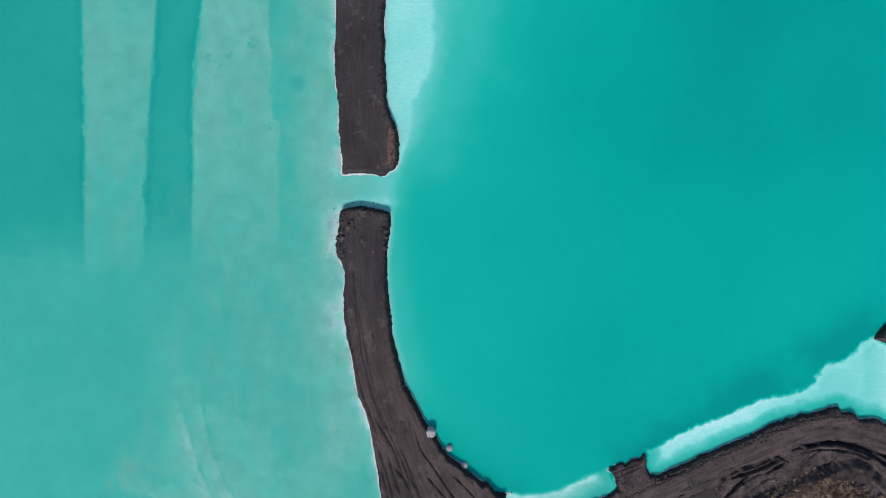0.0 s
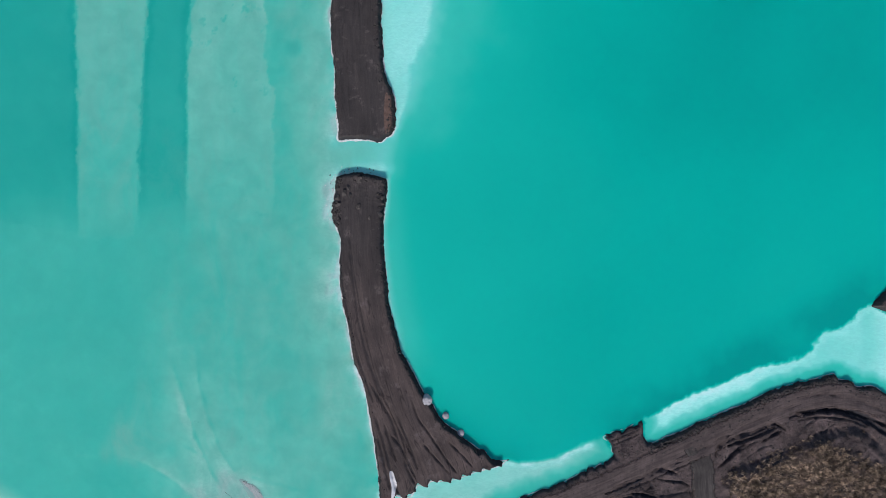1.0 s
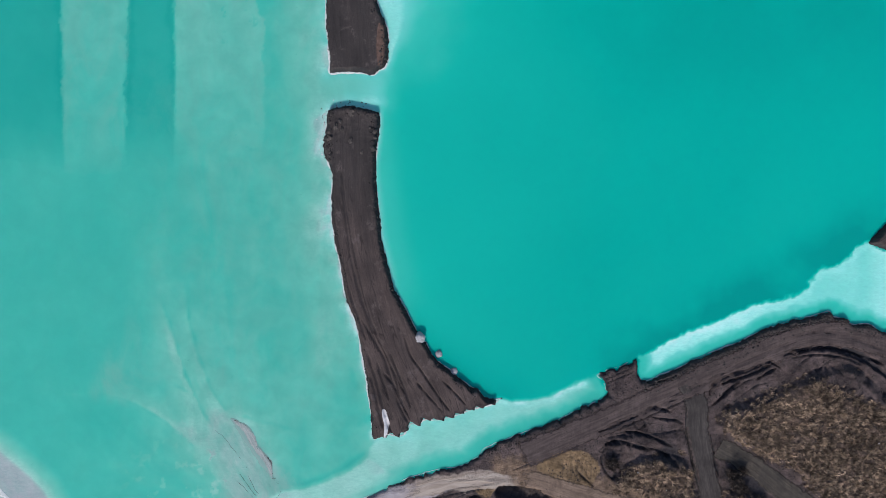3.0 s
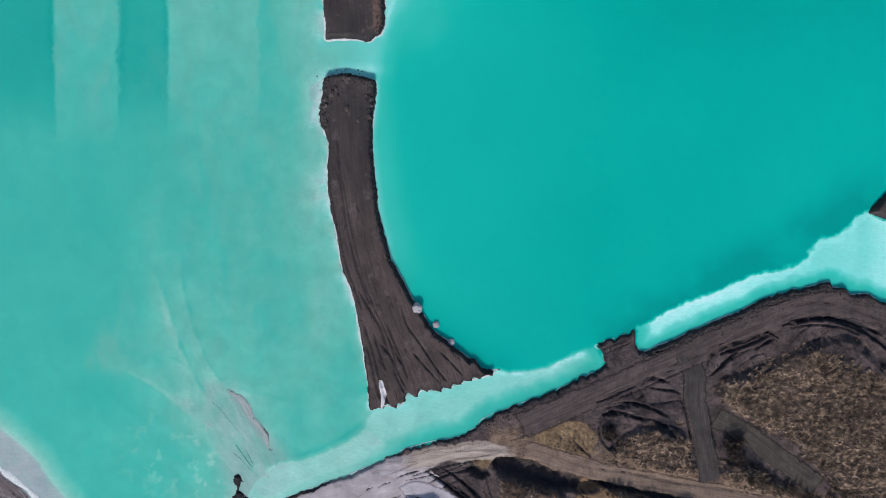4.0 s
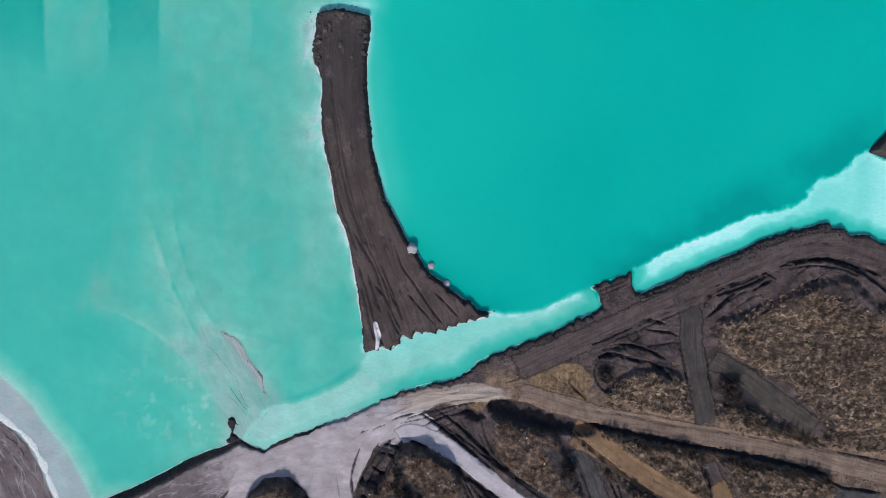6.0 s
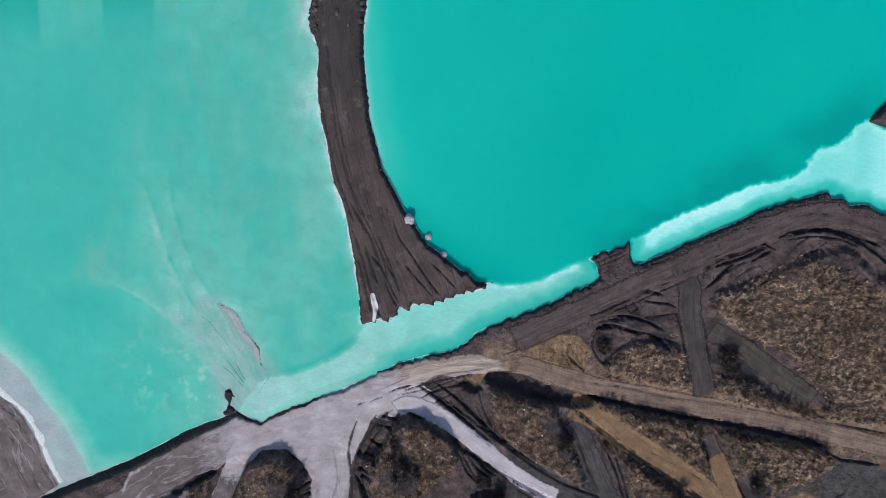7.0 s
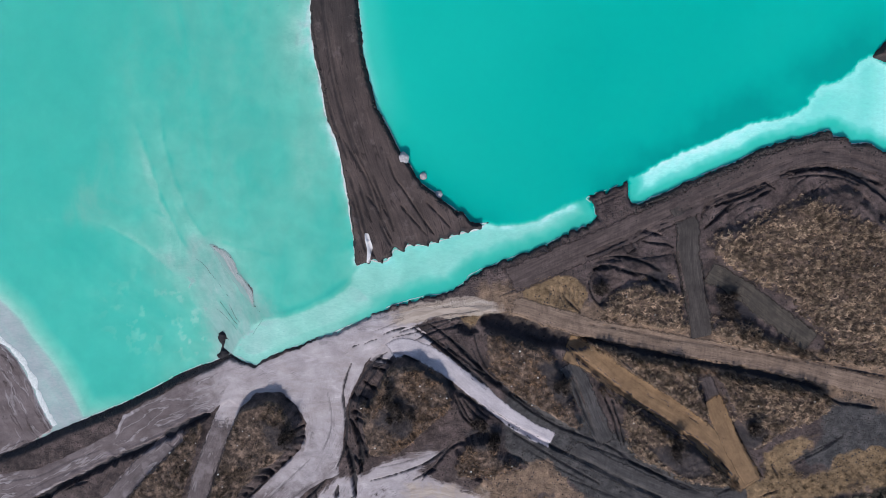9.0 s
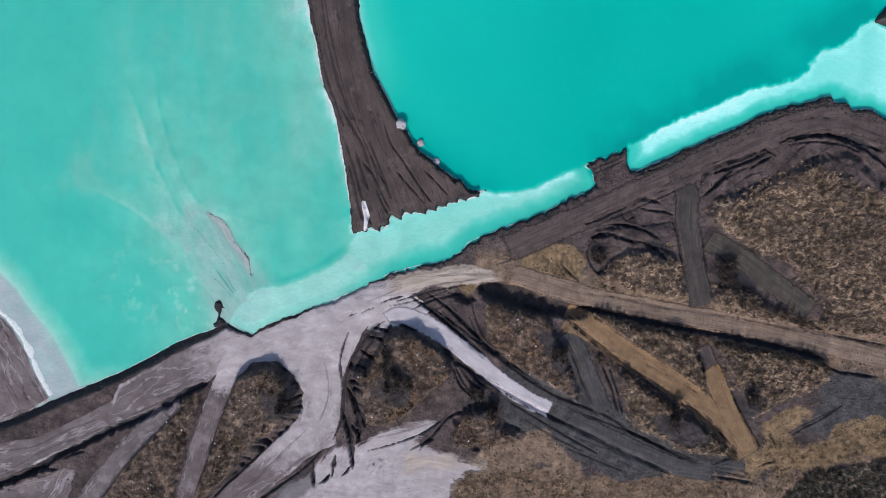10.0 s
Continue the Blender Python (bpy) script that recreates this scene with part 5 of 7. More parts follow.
def water_depth(x, y):
    """Depth of the ponds in metres, with bank shadow on the shelves added as depth, and how silty they are."""
    middle = np.interp(y, [-70, -60, -40, -20, 0, 330], [-6, -5, -11, -16, -17.5, -18.5])
    opening = smooth(9.0, 2.5, np.abs(y - 12.6))
    wide = 2.5 + 7.0 * opening
    east = smooth(-wide, wide, x - middle)
    sway = fbm(x, y, 9, 4, 40)
    # western pond: bars and trenches dug across it
    west = 1.2 + 0.14 * smooth(-50, -75, x) + 0.24 * fbm(x * 1.3, y * 0.7, 13, 5, 41, 0.6) - 0.25 * smooth(-30, -75, y) * smooth(-75, -50, x)
    edge = 1.25 * fbm(x, y, 3.4, 5, 42, 0.7)
    curl = fbm(x + 3 * sway, y * 0.6 + 4 * fbm(x, y, 6, 3, 39), 5.0, 5, 59, 0.6)
    west = west + 0.30 * curl * smooth(-66, -45, x)
    for outline, level, soft in ((TRENCH_A, 2.05, 0.5), (BAR_A, 0.92, 0.35), (TRENCH_B, 1.9, 0.35), (BAR_B, 0.66, 0.3)):
        m = smooth(-soft, soft, depth_in(x, y, np.array(outline)) + edge) * (smooth(-9, 8, y + 4 * sway) if level > 1.5 else 0.35 * smooth(-10, 6, y + 4 * sway) + 0.65 * smooth(0, 40, y + 6 * sway))
        west = west * (1 - m) + (level + 0.22 * sway) * m
    pock = smooth(0.30, 0.52, fbm(x, y, 2.4, 4, 84, 0.68)) * smooth(-0.1, 0.35, fbm(x, y, 11.0, 2, 85))
    west = west + 0.8 * pock * smooth(0, 2, depth_in(x, y, np.array(BAR_B))) * smooth(-4, 6, y)
    west = west - 0.25 * smooth(6, 0, np.abs(x + 25.5)) * smooth(60, 0, y)
    spot = np.hypot(x + 32.5, y - 36.8)
    west = west + 0.5 * smooth(2.6, 0.6, spot)
    for line, wide, rise in ((WISP_A, 1.3, 0.10), (WISP_B, 0.8, 0.08), (WISP_C, 0.7, 0.12)):
        d = off_line(x, y, spline(line), 8.0) + 0.5 * fbm(x, y, 2.5, 3, 43)
        west = west - rise * np.exp(-(d / wide) ** 2) - 0.4 * rise * np.exp(-(d / (4 * wide)) ** 2)
    # edges of the silt sheets that the inflow laid down: a step, paler on one side
    for line, lead, rise, wide, crease in ((STEP_A, -1, 0.62, 3.4, 1.1), (STEP_B, -1, 0.55, 3.2, 1.0), (STEP_C, 1, 0.55, 4.5, 0.3), (STEP_D, -1, 0.2, 1.6, 0.5), (STEP_E, -1, 0.1, 1.5, 0.5), (STEP_F, -1, 0.15, 1.5, 0.45)):
        line = spline(line, 2.0)
        k = near(x, y, line, 10.0)
        px, py = x[k] + 0.5 * fbm(x[k], y[k], 3.5, 3, 62), y[k] + 0.5 * fbm(x[k], y[k], 3.5, 3, 63)
        away, run, across = to_line(px, py, line)
        whole = np.linalg.norm(np.diff(line, axis=0), axis=1).sum()
        ends = smooth(0, min(18, 0.45 * whole), run) * smooth(0, 4, whole - run)
        across = across * lead
        west[k] = west[k] + ends * (crease * np.exp(-(away / 0.45) ** 2) * (0.6 + 0.8 * fbm(px, py, 3, 3, 64)) - rise * smooth(-0.35, 0.25, across) * np.exp(-np.maximum(across, 0) / wide))
    west = west - 0.16 * np.exp(-(off_line(x, y, spline(STEP_B, 4.0), 30.0) / 9.0) ** 2)
    # streaks that fan out from the inflow
    reach, turn = np.hypot(x + 34, y + 87), np.arctan2(y + 87, x + 34)
    plait = fbm(42 * turn + 0.10 * reach + 2.0 * sway, 0.30 * reach, 4.0, 5, 81, 0.62)
    west = west + 0.34 * plait * smooth(6, 16, reach) * smooth(85, 30, reach) * smooth(1.45, 1.9, turn) * smooth(3.1, 2.5, turn)
    # darker scour along the trench walls
    for outline in (TRENCH_A, TRENCH_B):
        west = west + 0.3 * np.exp(-((depth_in(x, y, np.array(outline)) + edge - 0.8) / 0.8) ** 2) * smooth(-2, 12, y + 4 * sway)
    fan = depth_in(x, y, ring(FAN), 12.0)
    west = np.maximum(west - 0.3 * smooth(-9.0, 0.5, fan + 1.6 * sway), 0.42 + 0.1 * sway)
    beach = -depth_in(x, y, LOW, 14.0)
    west = np.where(beach < 13.9, np.minimum(west, 0.08 + 0.2 * np.maximum(0, beach)), west)
    west = west + 0.3 * smooth(-7, 5, depth_in(x, y, ring(BASIN), 8.0) + 1.2 * sway)
    foot = -np.maximum(depth_in(x, y, SOUTH_RING, 22.0), depth_in(x, y, NORTH_RING, 22.0))
    west = west - 0.34 * smooth(16, 3, foot + 4 * sway) * smooth(-62, -40, y)
    west = west - (0.6 * np.exp(-np.maximum(foot, 0) / 0.9) + 0.5 * np.exp(-np.maximum(foot, 0) / 2.6)) * np.clip(0.7 + 1.0 * fbm(x, y, 3.0, 4, 49), 0.2, 1.5)
    west = west - 0.4 * np.exp(-np.maximum(foot, 0) / 1.1) * smooth(-5, 0, y) * smooth(13, 8, y) * (1 + fbm(x, y, 1.5, 3, 75))
    # eastern pond
    deep = 1.92 + 0.5 * smooth(-10, 60, x) + 0.22 * fbm(x, y, 30, 3, 44) + 0.35 * smooth(-10, 40, y) * smooth(20, 70, x)
    shore = -depth_in(x, y, SOUTH_RING, 14.0)
    deep = deep + 0.95 * np.exp(-shore / 4.5) * smooth(-36, -47, y) - 1.0 * np.exp(-shore / 0.6) - 0.95 * np.exp(-(shore / 5.5) ** 2) * smooth(12, -8, y) * smooth(-40, -25, y)
    deep = deep - 0.8 * np.exp(-np.maximum(shore, 0) / 1.6) * smooth(-4, 3, y)
    north = -depth_in(x, y, NORTH_RING, 30.0)
    deep = deep - 1.3 * np.exp(-north / 1.3) - 0.45 * np.exp(-north / 5.0)
    plume = depth_in(x, y, ring(PLUME), 26.0)
    deep = deep - 1.1 * smooth(-9.0, 7.0, plume - 1.0 + 7.0 * fbm(x, y, 9.0, 5, 48, 0.6)) - 1.25 * smooth(-25, 2, plume + 7 * sway)
    deep = np.maximum(deep, 0.30 + 0.1 * sway)
    shelf = depth_in(x, y, np.array(SHELF_E), 16.0) + 0.8 * fbm(x, y, 1.6, 4, 45, 0.65) + 0.35 * fbm(x, y, 0.9, 2, 35)
    deep = deep + 0.85 * smooth(-15.0, 1.0, shelf) ** 1.6 * smooth(0.0, -0.8, shelf) * np.clip(0.8 + fbm(x, y, 7, 3, 77), 0.1, 1.6)
    m = smooth(-0.5, 0.4, shelf)
    # extra depth by the bank tints the shelf teal like the bank's shadow
    deep = deep * (1 - m) + (0.22 + 0.10 * sway + 0.22 * smooth(62, 88, x) - 0.22 * smooth(93, 99, x) * smooth(-38, -33, y) + 0.95 * smooth(3.8, 0.8, -depth_in(x, y, HIGH, 14.0) + 0.9 * fbm(x, y, 2.2, 3, 78))) * m
    d = west * (1 - east) + deep * east
    silt = 1 - east
    channel = depth_in(x, y, np.array(SHELF_W), 6.0) + 0.5 * fbm(x, y, 1.8, 4, 46, 0.6)
    m = smooth(-0.6, 0.6, channel)
    # same painted bank shadow along the channel, again through depth
    d = d * (1 - m) + (0.34 + 0.10 * sway + 1.05 * smooth(4.6, 0.5, -depth_in(x, y, HIGH, 14.0) + 0.9 * fbm(x, y, 2.2, 3, 80)) * smooth(-20, 0, x)) * m
    silt = silt * (1 - m) + (0.55 + 0.3 * smooth(20, -20, x)) * m
    # salt whitens the outer edge of both shelves
    salted = np.exp(-((channel - 0.8) / 0.7) ** 2) * smooth(-8, 24, x) * np.clip(0.8 + fbm(x, y, 2.0, 3, 89), 0.2, 1.4)
    d = d - 0.2 * salted - 0.12 * np.exp(-((shelf - 0.8) / 0.7) ** 2) * np.clip(0.8 + fbm(x, y, 2.5, 3, 90), 0.2, 1.4)
    silt = silt * (1 - 0.6 * np.clip(salted, 0, 1))
    lobe = smooth(-0.5, 0.4, depth_in(x, y, ring(LOBE)) + 0.3 * sway)
    rimmed = depth_in(x, y, ring(LOBE)) + 0.3 * sway
    d = d - 0.14 * lobe + 0.45 * np.exp(-((rimmed + 0.9) / 0.8) ** 2) * smooth(-0.4, -1.2, channel)
    axis, run, _ = to_line(x, y, spline(FAN_AXIS, 2.0))
    tongue = np.exp(-(axis / (2.0 + 0.26 * run)) ** 2) * smooth(1.0, 9.0, run + 2 * sway)
    tongue = np.maximum(tongue, 0.75 * smooth(-3.0, 3.0, depth_in(x, y, ring(FAN_SILT), 6.0) + 1.6 * fbm(x, y, 5.0, 4, 71)) * smooth(-55, -73, y + 0.25 * (x + 45) + 3 * sway))
    bar = np.maximum(0.95 * tongue, 0.85 * smooth(-1.2, 0.4, depth_in(x, y, LOW, 14.0) + 0.5 * edge))
    bar = bar * (1 - 0.8 * smooth(-0.8, 0.8, channel))
    blob = smooth(0.22, 0.42, fbm(x, y, 1.7, 3, 47)) * smooth(16, 6, np.hypot((x + 53) * 0.7, y + 76))
    d = d - 0.4 * blob * (1 - east)
    gap = smooth(6.0, 2.0, np.abs(y - 12.6 + 0.6 * sway)) * smooth(11.0, 4.0, np.abs(x + 17.5 + 1.5 * sway))
    d = d * (1 - gap) + (0.62 - 0.34 * smooth(12.8, 9.5, y) + 0.16 * sway) * gap
    film = smooth(-1.5, 1.0, depth_in(x, y, LOW, 14.0)) * smooth(0.3, -1.2, depth_in(x, y, np.array(FLAT_IN), 10.0))
    d, bar = d * (1 - film) + (0.05 + 0.05 * fbm(x, y, 2.5, 4, 65) + 0.06 * fbm(0.25 * x - 0.1 * y, x * 0.8 + 0.55 * y, 1.6, 4, 79)) * film, bar * (1 - film)
    # grey silt still hanging in the western pond
    haze = 0.5 * smooth(-74, -50, x + 6 * sway) * smooth(-84, -62, y + 4 * sway) * smooth(34, -6, y + 6 * sway) * (1 - 0.55 * smooth(-42, -24, x + 5 * sway) * smooth(-20, -45, y))
    haze = np.maximum(haze, 0.6 * smooth(-0.4, 0.4, np.maximum(depth_in(x, y, np.array(BAR_A)), depth_in(x, y, np.array(BAR_B))) + edge) * smooth(-12, 10, y))
    haze = np.maximum(haze, 0.6 * smooth(15, 4, foot + 5 * sway) * smooth(-62, -40, y))
    streaks = smooth(-2.2, 1.6, depth_in(x, y, ring(HAZE_FAN), 7.0) + 1.5 * fbm(x, y, 6.0, 4, 83, 0.6))
    streaks = streaks * smooth(-28, -58, y + 5 * sway) * np.clip(0.75 + 0.9 * plait, 0.15, 1.3)
    haze = np.maximum(haze, 0.95 * streaks)
    whiten = np.exp(-np.maximum(foot, 0) / 1.3) * smooth(-5, 0, y) * smooth(20, 15, y) + 0.9 * np.exp(-np.maximum(foot, 0) / 1.5) * np.clip(0.75 + 1.2 * fbm(x, y, 4.0, 4, 86), 0.1, 1.4)
    silt = silt * (1 - np.clip(whiten, 0, 1))
    return np.clip(d, 0.0, 3.0), np.clip(silt, 0, 1), bar * (1 - east), haze * (1 - east) * (1 - smooth(-0.6, 0.6, channel))


def ground(x, y):
    """Height of the ground and the plan masks of its soils."""
    jag = ragged(x, y) * (1 + 0.8 * smooth(-20, -8, x) * smooth(60, 45, x)) - 0.45 * smooth(0.22, 0.0, np.abs(fbm(x, y, 2.4, 2, 72))) * smooth(-25, -10, x) * smooth(60, 45, x)
    jag = jag + 0.38 * fbm(x, y, 1.0, 2, 86) * smooth(-48, -38, x)
    high = depth_in(x, y, HIGH, 14.0) + jag
    low = depth_in(x, y, LOW, 14.0) + 0.6 * jag
    bed = -np.maximum(0.05, water_depth(x, y)[0])
    inner = depth_in(x, y, np.array(FLAT_IN), 8.0)
    h = np.where(low > 0, 0.28 * smooth(0, 6, low) + 0.05 * fbm(x, y, 2.5, 4, 5), bed)
    h = np.where((low > 0) & (inner < 0), np.minimum(-0.06 + 0.05 * smooth(-1.5, 0, inner) + 0.05 * fbm(x, y, 1.8, 4, 5), h), h)
    top = crest(x, y) + 0.10 * fbm(x, y, 12, 4, 6)
    rough = 0.20 * fbm(x, y, 3.0, 5, 7, 0.6)
    flat = np.zeros_like(x)
    for key, (line, wide) in ROADS.items():
        flat = np.maximum(flat, smooth(wide / 2 + 0.35, wide / 2 - 0.4, off_line(x, y, ROAD_LINES[key], 8.0)))
    yard = depth_in(x, y, np.array(YARD))
    plain = depth_in(x, y, np.array(PLAIN_S))
    pale = np.maximum(smooth(-1.0, 1.0, yard), smooth(-1.0, 1.0, plain))
    top = top + rough * (1 - 0.75 * np.maximum(flat, pale))
    brown, wet_or_shade = np.zeros_like(x), np.zeros_like(x)
    for key, line in PAD_RINGS.items():
        k = near(x, y, line, 3.0)
        tall, wide = PAD_FORM[key]
        px, py = x[k], y[k]
        _, run, _ = to_line(px, py, line, True)
        if key in STEEP_SIDE:
            mid = line.mean(0)
            lead = ((px - mid[0]) * STEEP_SIDE[key][0] + (py - mid[1]) * STEEP_SIDE[key][1]) / (np.hypot(px - mid[0], py - mid[1]) + 0.1)
            wide = wide * (0.3 + 0.7 * smooth(-0.1, 0.6, lead))
        d = depth_in(px, py, line, 5.0) + 0.4 * fbm(px, py, 2.2, 4, 8, 0.6)
        on_slope = smooth(-0.3, 0.4, d) * smooth(wide + 0.6, wide * 0.5, d)
        rill = np.abs(fbm(run, 0.25 * d, 3.2, 3, 13, 0.6)) + (0.0 if key in STEEP_SIDE else 0.3) * smooth(-0.1, 0.4, fbm(px, py, 7.0, 2, 19))
        hump = tall * smooth(-0.1, wide, d) - (0.4 if key in STEEP_SIDE else 0.5) * min(tall, 2.0) * on_slope * smooth(0.28, 0.0, rill) + 0.75 * smooth(0.2, 1.8, d) * fbm(px, py, 2.6, 4, 9, 0.6)
        if key in STEEP_SIDE:
            gash = smooth(0.20, 0.02, np.abs(fbm(run, 0.12 * d, 3.0, 3, 82, 0.5))) * on_slope * smooth(0.0, 0.6, lead)
            hump = hump - 0.9 * gash
            # crease shade of the rills, painted through the dark mask
            wet_or_shade[k] = np.maximum(wet_or_shade[k], 0.85 * gash)
        top[k] += hump * (1 - 0.92 * flat[k])
        brown[k] = np.maximum(brown[k], smooth(0.45 * wide - 0.4, 0.8 * wide + 0.6, d) * (1 - 0.6 * flat[k]))
    for outline, deep in ((PIT_A, 1.9), (PIT_B, 1.4)):
        d = depth_in(x, y, ring(outline), 4.0) + 1.1 * fbm(x, y, 2.0, 4, 14, 0.65)
        top = top - deep * smooth(-0.2, 0.9, d) + 0.7 * smooth(0.2, 1.2, d) * fbm(x, y, 1.6, 4, 36, 0.6)
        # the pit floor gets a blackish colour in place of deep shade
        wet_or_shade = np.maximum(wet_or_shade, 0.75 * smooth(-0.3, 0.8, d))
    for line, half, deep in GULLIES:
        line = spline(line, 1.0)
        m = near(x, y, line, 4.0)
        px, py = x[m], y[m]
        d, run, _ = to_line(px, py, line)
        whole = np.linalg.norm(np.diff(line, axis=0), axis=1).sum()
        half = half * np.clip(0.95 + 0.9 * fbm(run, 0 * run + half, 1.8, 4, 30, 0.65), 0.25, 1.7) * (0.2 + 0.8 * smooth(0, 1.6, np.minimum(run, whole - run)))
        d = d + 0.4 * half * fbm(px, py, 0.9, 3, 10, 0.6)
        cut = smooth(1.25 * half, 0.45 * half, d)
        top[m] += 0.12 * deep * smooth(2.4 * half, 1.5 * half, d) * (1 - cut) - deep * cut
        # cuts are coloured dark inside, shade painted over their real relief
        wet_or_shade[m] = np.maximum(wet_or_shade[m], (0.95 if deep > 0.15 else 0.4) * smooth(0.2, 0.8, cut))
    top = top + 0.16 * smooth(-0.25, 0.25, yard + 0.4 * fbm(x, y, 3.0, 4, 29))
    slope = 0.55 + 0.2 * fbm(x, y, 4.0, 3, 11) + 1.1 * smooth(-36, -46, x) * 1.4
    bank = smooth(0.0, 1.0, high / slope)
    h = np.where(high > 0, np.maximum(h, 0) * (1 - bank) + top * bank + 0.16 * bank * (1 - bank) * 4 * fbm(x, y, 0.9, 3, 12), h)
    k = dict(brown=brown, wet_or_shade=np.clip(wet_or_shade, 0, 1) * (high > 0))
    # bank faces coloured near black, painting in their shaded side
    k["wet_or_shade"] = np.maximum(k["wet_or_shade"], 0.9 * smooth(1.15, 0.4, high - 1.0 * smooth(-36, -46, x)) * (high > 0) * (0.15 + 0.85 * np.maximum(smooth(-5, 12, x), smooth(-35, -42, x))))
    wx, wy = x + 1.6 * fbm(x, y, 4.0, 4, 15, 0.6), y + 1.6 * fbm(x, y, 4.0, 4, 16, 0.6)

    vx, vy = x + 4.5 * fbm(x, y, 9.0, 4, 27, 0.6), y + 4.5 * fbm(x, y, 9.0, 4, 28, 0.6)

    def blend(outline, soft):
        return smooth(-soft, soft, depth_in(vx, vy, np.array(outline), 6.0))

    def zone(outline, soft=1.5, reach=6.0):
        return smooth(-soft, soft, depth_in(wx, wy, np.array(outline), reach))

    rim = off_line(x, y, spline(RIM), 8.0) + 0.35 * fbm(x, y, 1.6, 4, 17)
    lowland = (low > 0) & (high < 0.2)
    k["crust"] = np.maximum.reduce([smooth(-1, 1, (yard + 0.4 * fbm(x, y, 3.0, 4, 29)) / (0.8 + 2.2 * smooth(-6, 8, x))), zone(YARD_X, 0.8), smooth(-4.5, 5.0, depth_in(0.5 * vx + 0.5 * x, 0.5 * vy + 0.5 * y, np.array(PLAIN_S), 8.0)), 0.9 * zone(YARD_W, 1.0)]) * (high > 0.5)
    k["clean"] = np.maximum.reduce([0.65 * smooth(11, 6, off_line(x, y, spline(FLOW_B), 14.0)) * smooth(-126, -114, y), smooth(34, 10, np.hypot((x + 20) * 0.75, y + 84)), zone(PLAIN_S, 2.5)]) * 0.9
    k["clean"] = np.where(lowland, 0.15, np.maximum(k["clean"], 0.8 * smooth(5, 1, off_line(x, y, spline(PALE_EDGE), 8.0))))
    k["crust"] = k["crust"] * (0.25 + 0.75 * smooth(23, 7, x + 3 * fbm(x, y, 4, 3, 37)))
    k["crust"] = np.where(lowland, 0.62, k["crust"])
    start = off_line(x, y, spline(R_CURVE[2:5]), 6.0)
    k["crust"] = np.maximum(k["crust"], smooth(2.6, 1.4, start + 0.5 * fbm(x, y, 2.0, 4, 53)))
    k["clean"] = np.maximum(k["clean"], smooth(3.0, 1.5, start))
    west_tracks = np.minimum(off_line(x, y, ROAD_LINES["westa"], 6.0), off_line(x, y, ROAD_LINES["westb"], 6.0))
    k["crust"] = np.maximum(k["crust"], 0.9 * smooth(3.0, 1.6, west_tracks + 0.4 * fbm(x, y, 2.0, 4, 34)))
    k["clean"] = np.maximum(k["clean"], 0.9 * smooth(3.2, 1.8, off_line(x, y, ROAD_LINES["westa"], 6.0)) * smooth(-122, -98, y))
    k["clean"] = np.maximum(k["clean"], 0.9 * zone(YARD_X, 0.8))
    k["clean"] = np.where(lowland, np.where(inner < 0, 1.0, 0.08), k["clean"])
    k["wet_or_shade"] = np.maximum(k["wet_or_shade"], 0.6 * zone(DARK_S, 0.6))
    for outline in (DARK_B, DARK_C, DARK_D, DARK_E, DARK_G, DARK_H, DARK_J, DARK_K):
        k["wet_or_shade"] = np.maximum(k["wet_or_shade"], 0.8 * smooth(-1.2, 1.0, depth_in(wx, wy, ring(outline), 5.0) + 0.8 * fbm(x, y, 1.5, 3, 76)))
    k["white"] = np.maximum.reduce([0.55 * lowland * smooth(0.5, -0.8, inner + 0.5 * fbm(x, y, 2.5, 4, 65)), smooth(1.5, 0.2, rim) * (high < 0.3), 0.95 * smooth(2.4, 0.4, off_line(wx, wy, spline(PALE_EDGE), 8.0)) * smooth(18, 4, x), 0.55 * smooth(0.8, 0.2, np.abs(yard - 0.35 + 0.4 * fbm(x, y, 3.0, 4, 29))) * smooth(-0.2, 0.3, fbm(x, y, 6.0, 3, 38)) * (high > 0.4), 0.55 * smooth(6.5, 2.5, off_line(wx, wy, spline(FLOW_B[2:5], 2.0), 9.0)) * smooth(0.2, 1.0, yard) * smooth(-122, -113, y), 0.72 * smooth(-0.5, 4.0, depth_in(wx, wy, np.array(PLAIN_S), 8.0)) * smooth(-96, -110, y) * smooth(12, -4, x) * np.clip(0.8 + 1.3 * fbm(x, y, 5.0, 5, 88, 0.6), 0.25, 1.15)])
    k["tan"] = np.maximum.reduce([0.8 * blend(GRASS_S, 3.5) * np.clip(0.7 + 1.3 * fbm(x, y, 6.0, 5, 91, 0.6), 0.15, 1.1), blend(GRASS_LOW, 2.5), 0.62 * smooth(9.0, 3.0, off_line(wx, wy, ROAD_LINES["tan"], 11.0)) * smooth(8, 16, x)])
    k["ochre"] = np.maximum.reduce([smooth(-2.0, 1.5, depth_in(0.6 * x + 0.4 * vx, 0.6 * y + 0.4 * vy, ring(OCHRE_FAN), 6.0)), zone(OCHRE_WEDGE, 1.0), 0.9 * zone(OCHRE_W2, 1.5), 0.85 * blend(OCHRE_B2, 2.5), 0.85 * blend(OCHRE_SE, 3.0), 0.95 * zone(CLAY_SE, 1.5)])
    k["cream"] = 0.9 * smooth(3.4, 0.8, off_line(wx, wy, spline(PALE_EDGE), 8.0)) * smooth(-14, 3, x) * smooth(24, 14, x)
    k["cream"] = np.maximum(k["cream"], 0.62 * blend(CREAM_S, 4.0))
    scuff = blend(SCUFF_S, 2.0) * smooth(-0.15, 0.2, fbm(x + 0.5 * y, 2.2 * y - 1.6 * x, 1.3, 4, 87, 0.65))
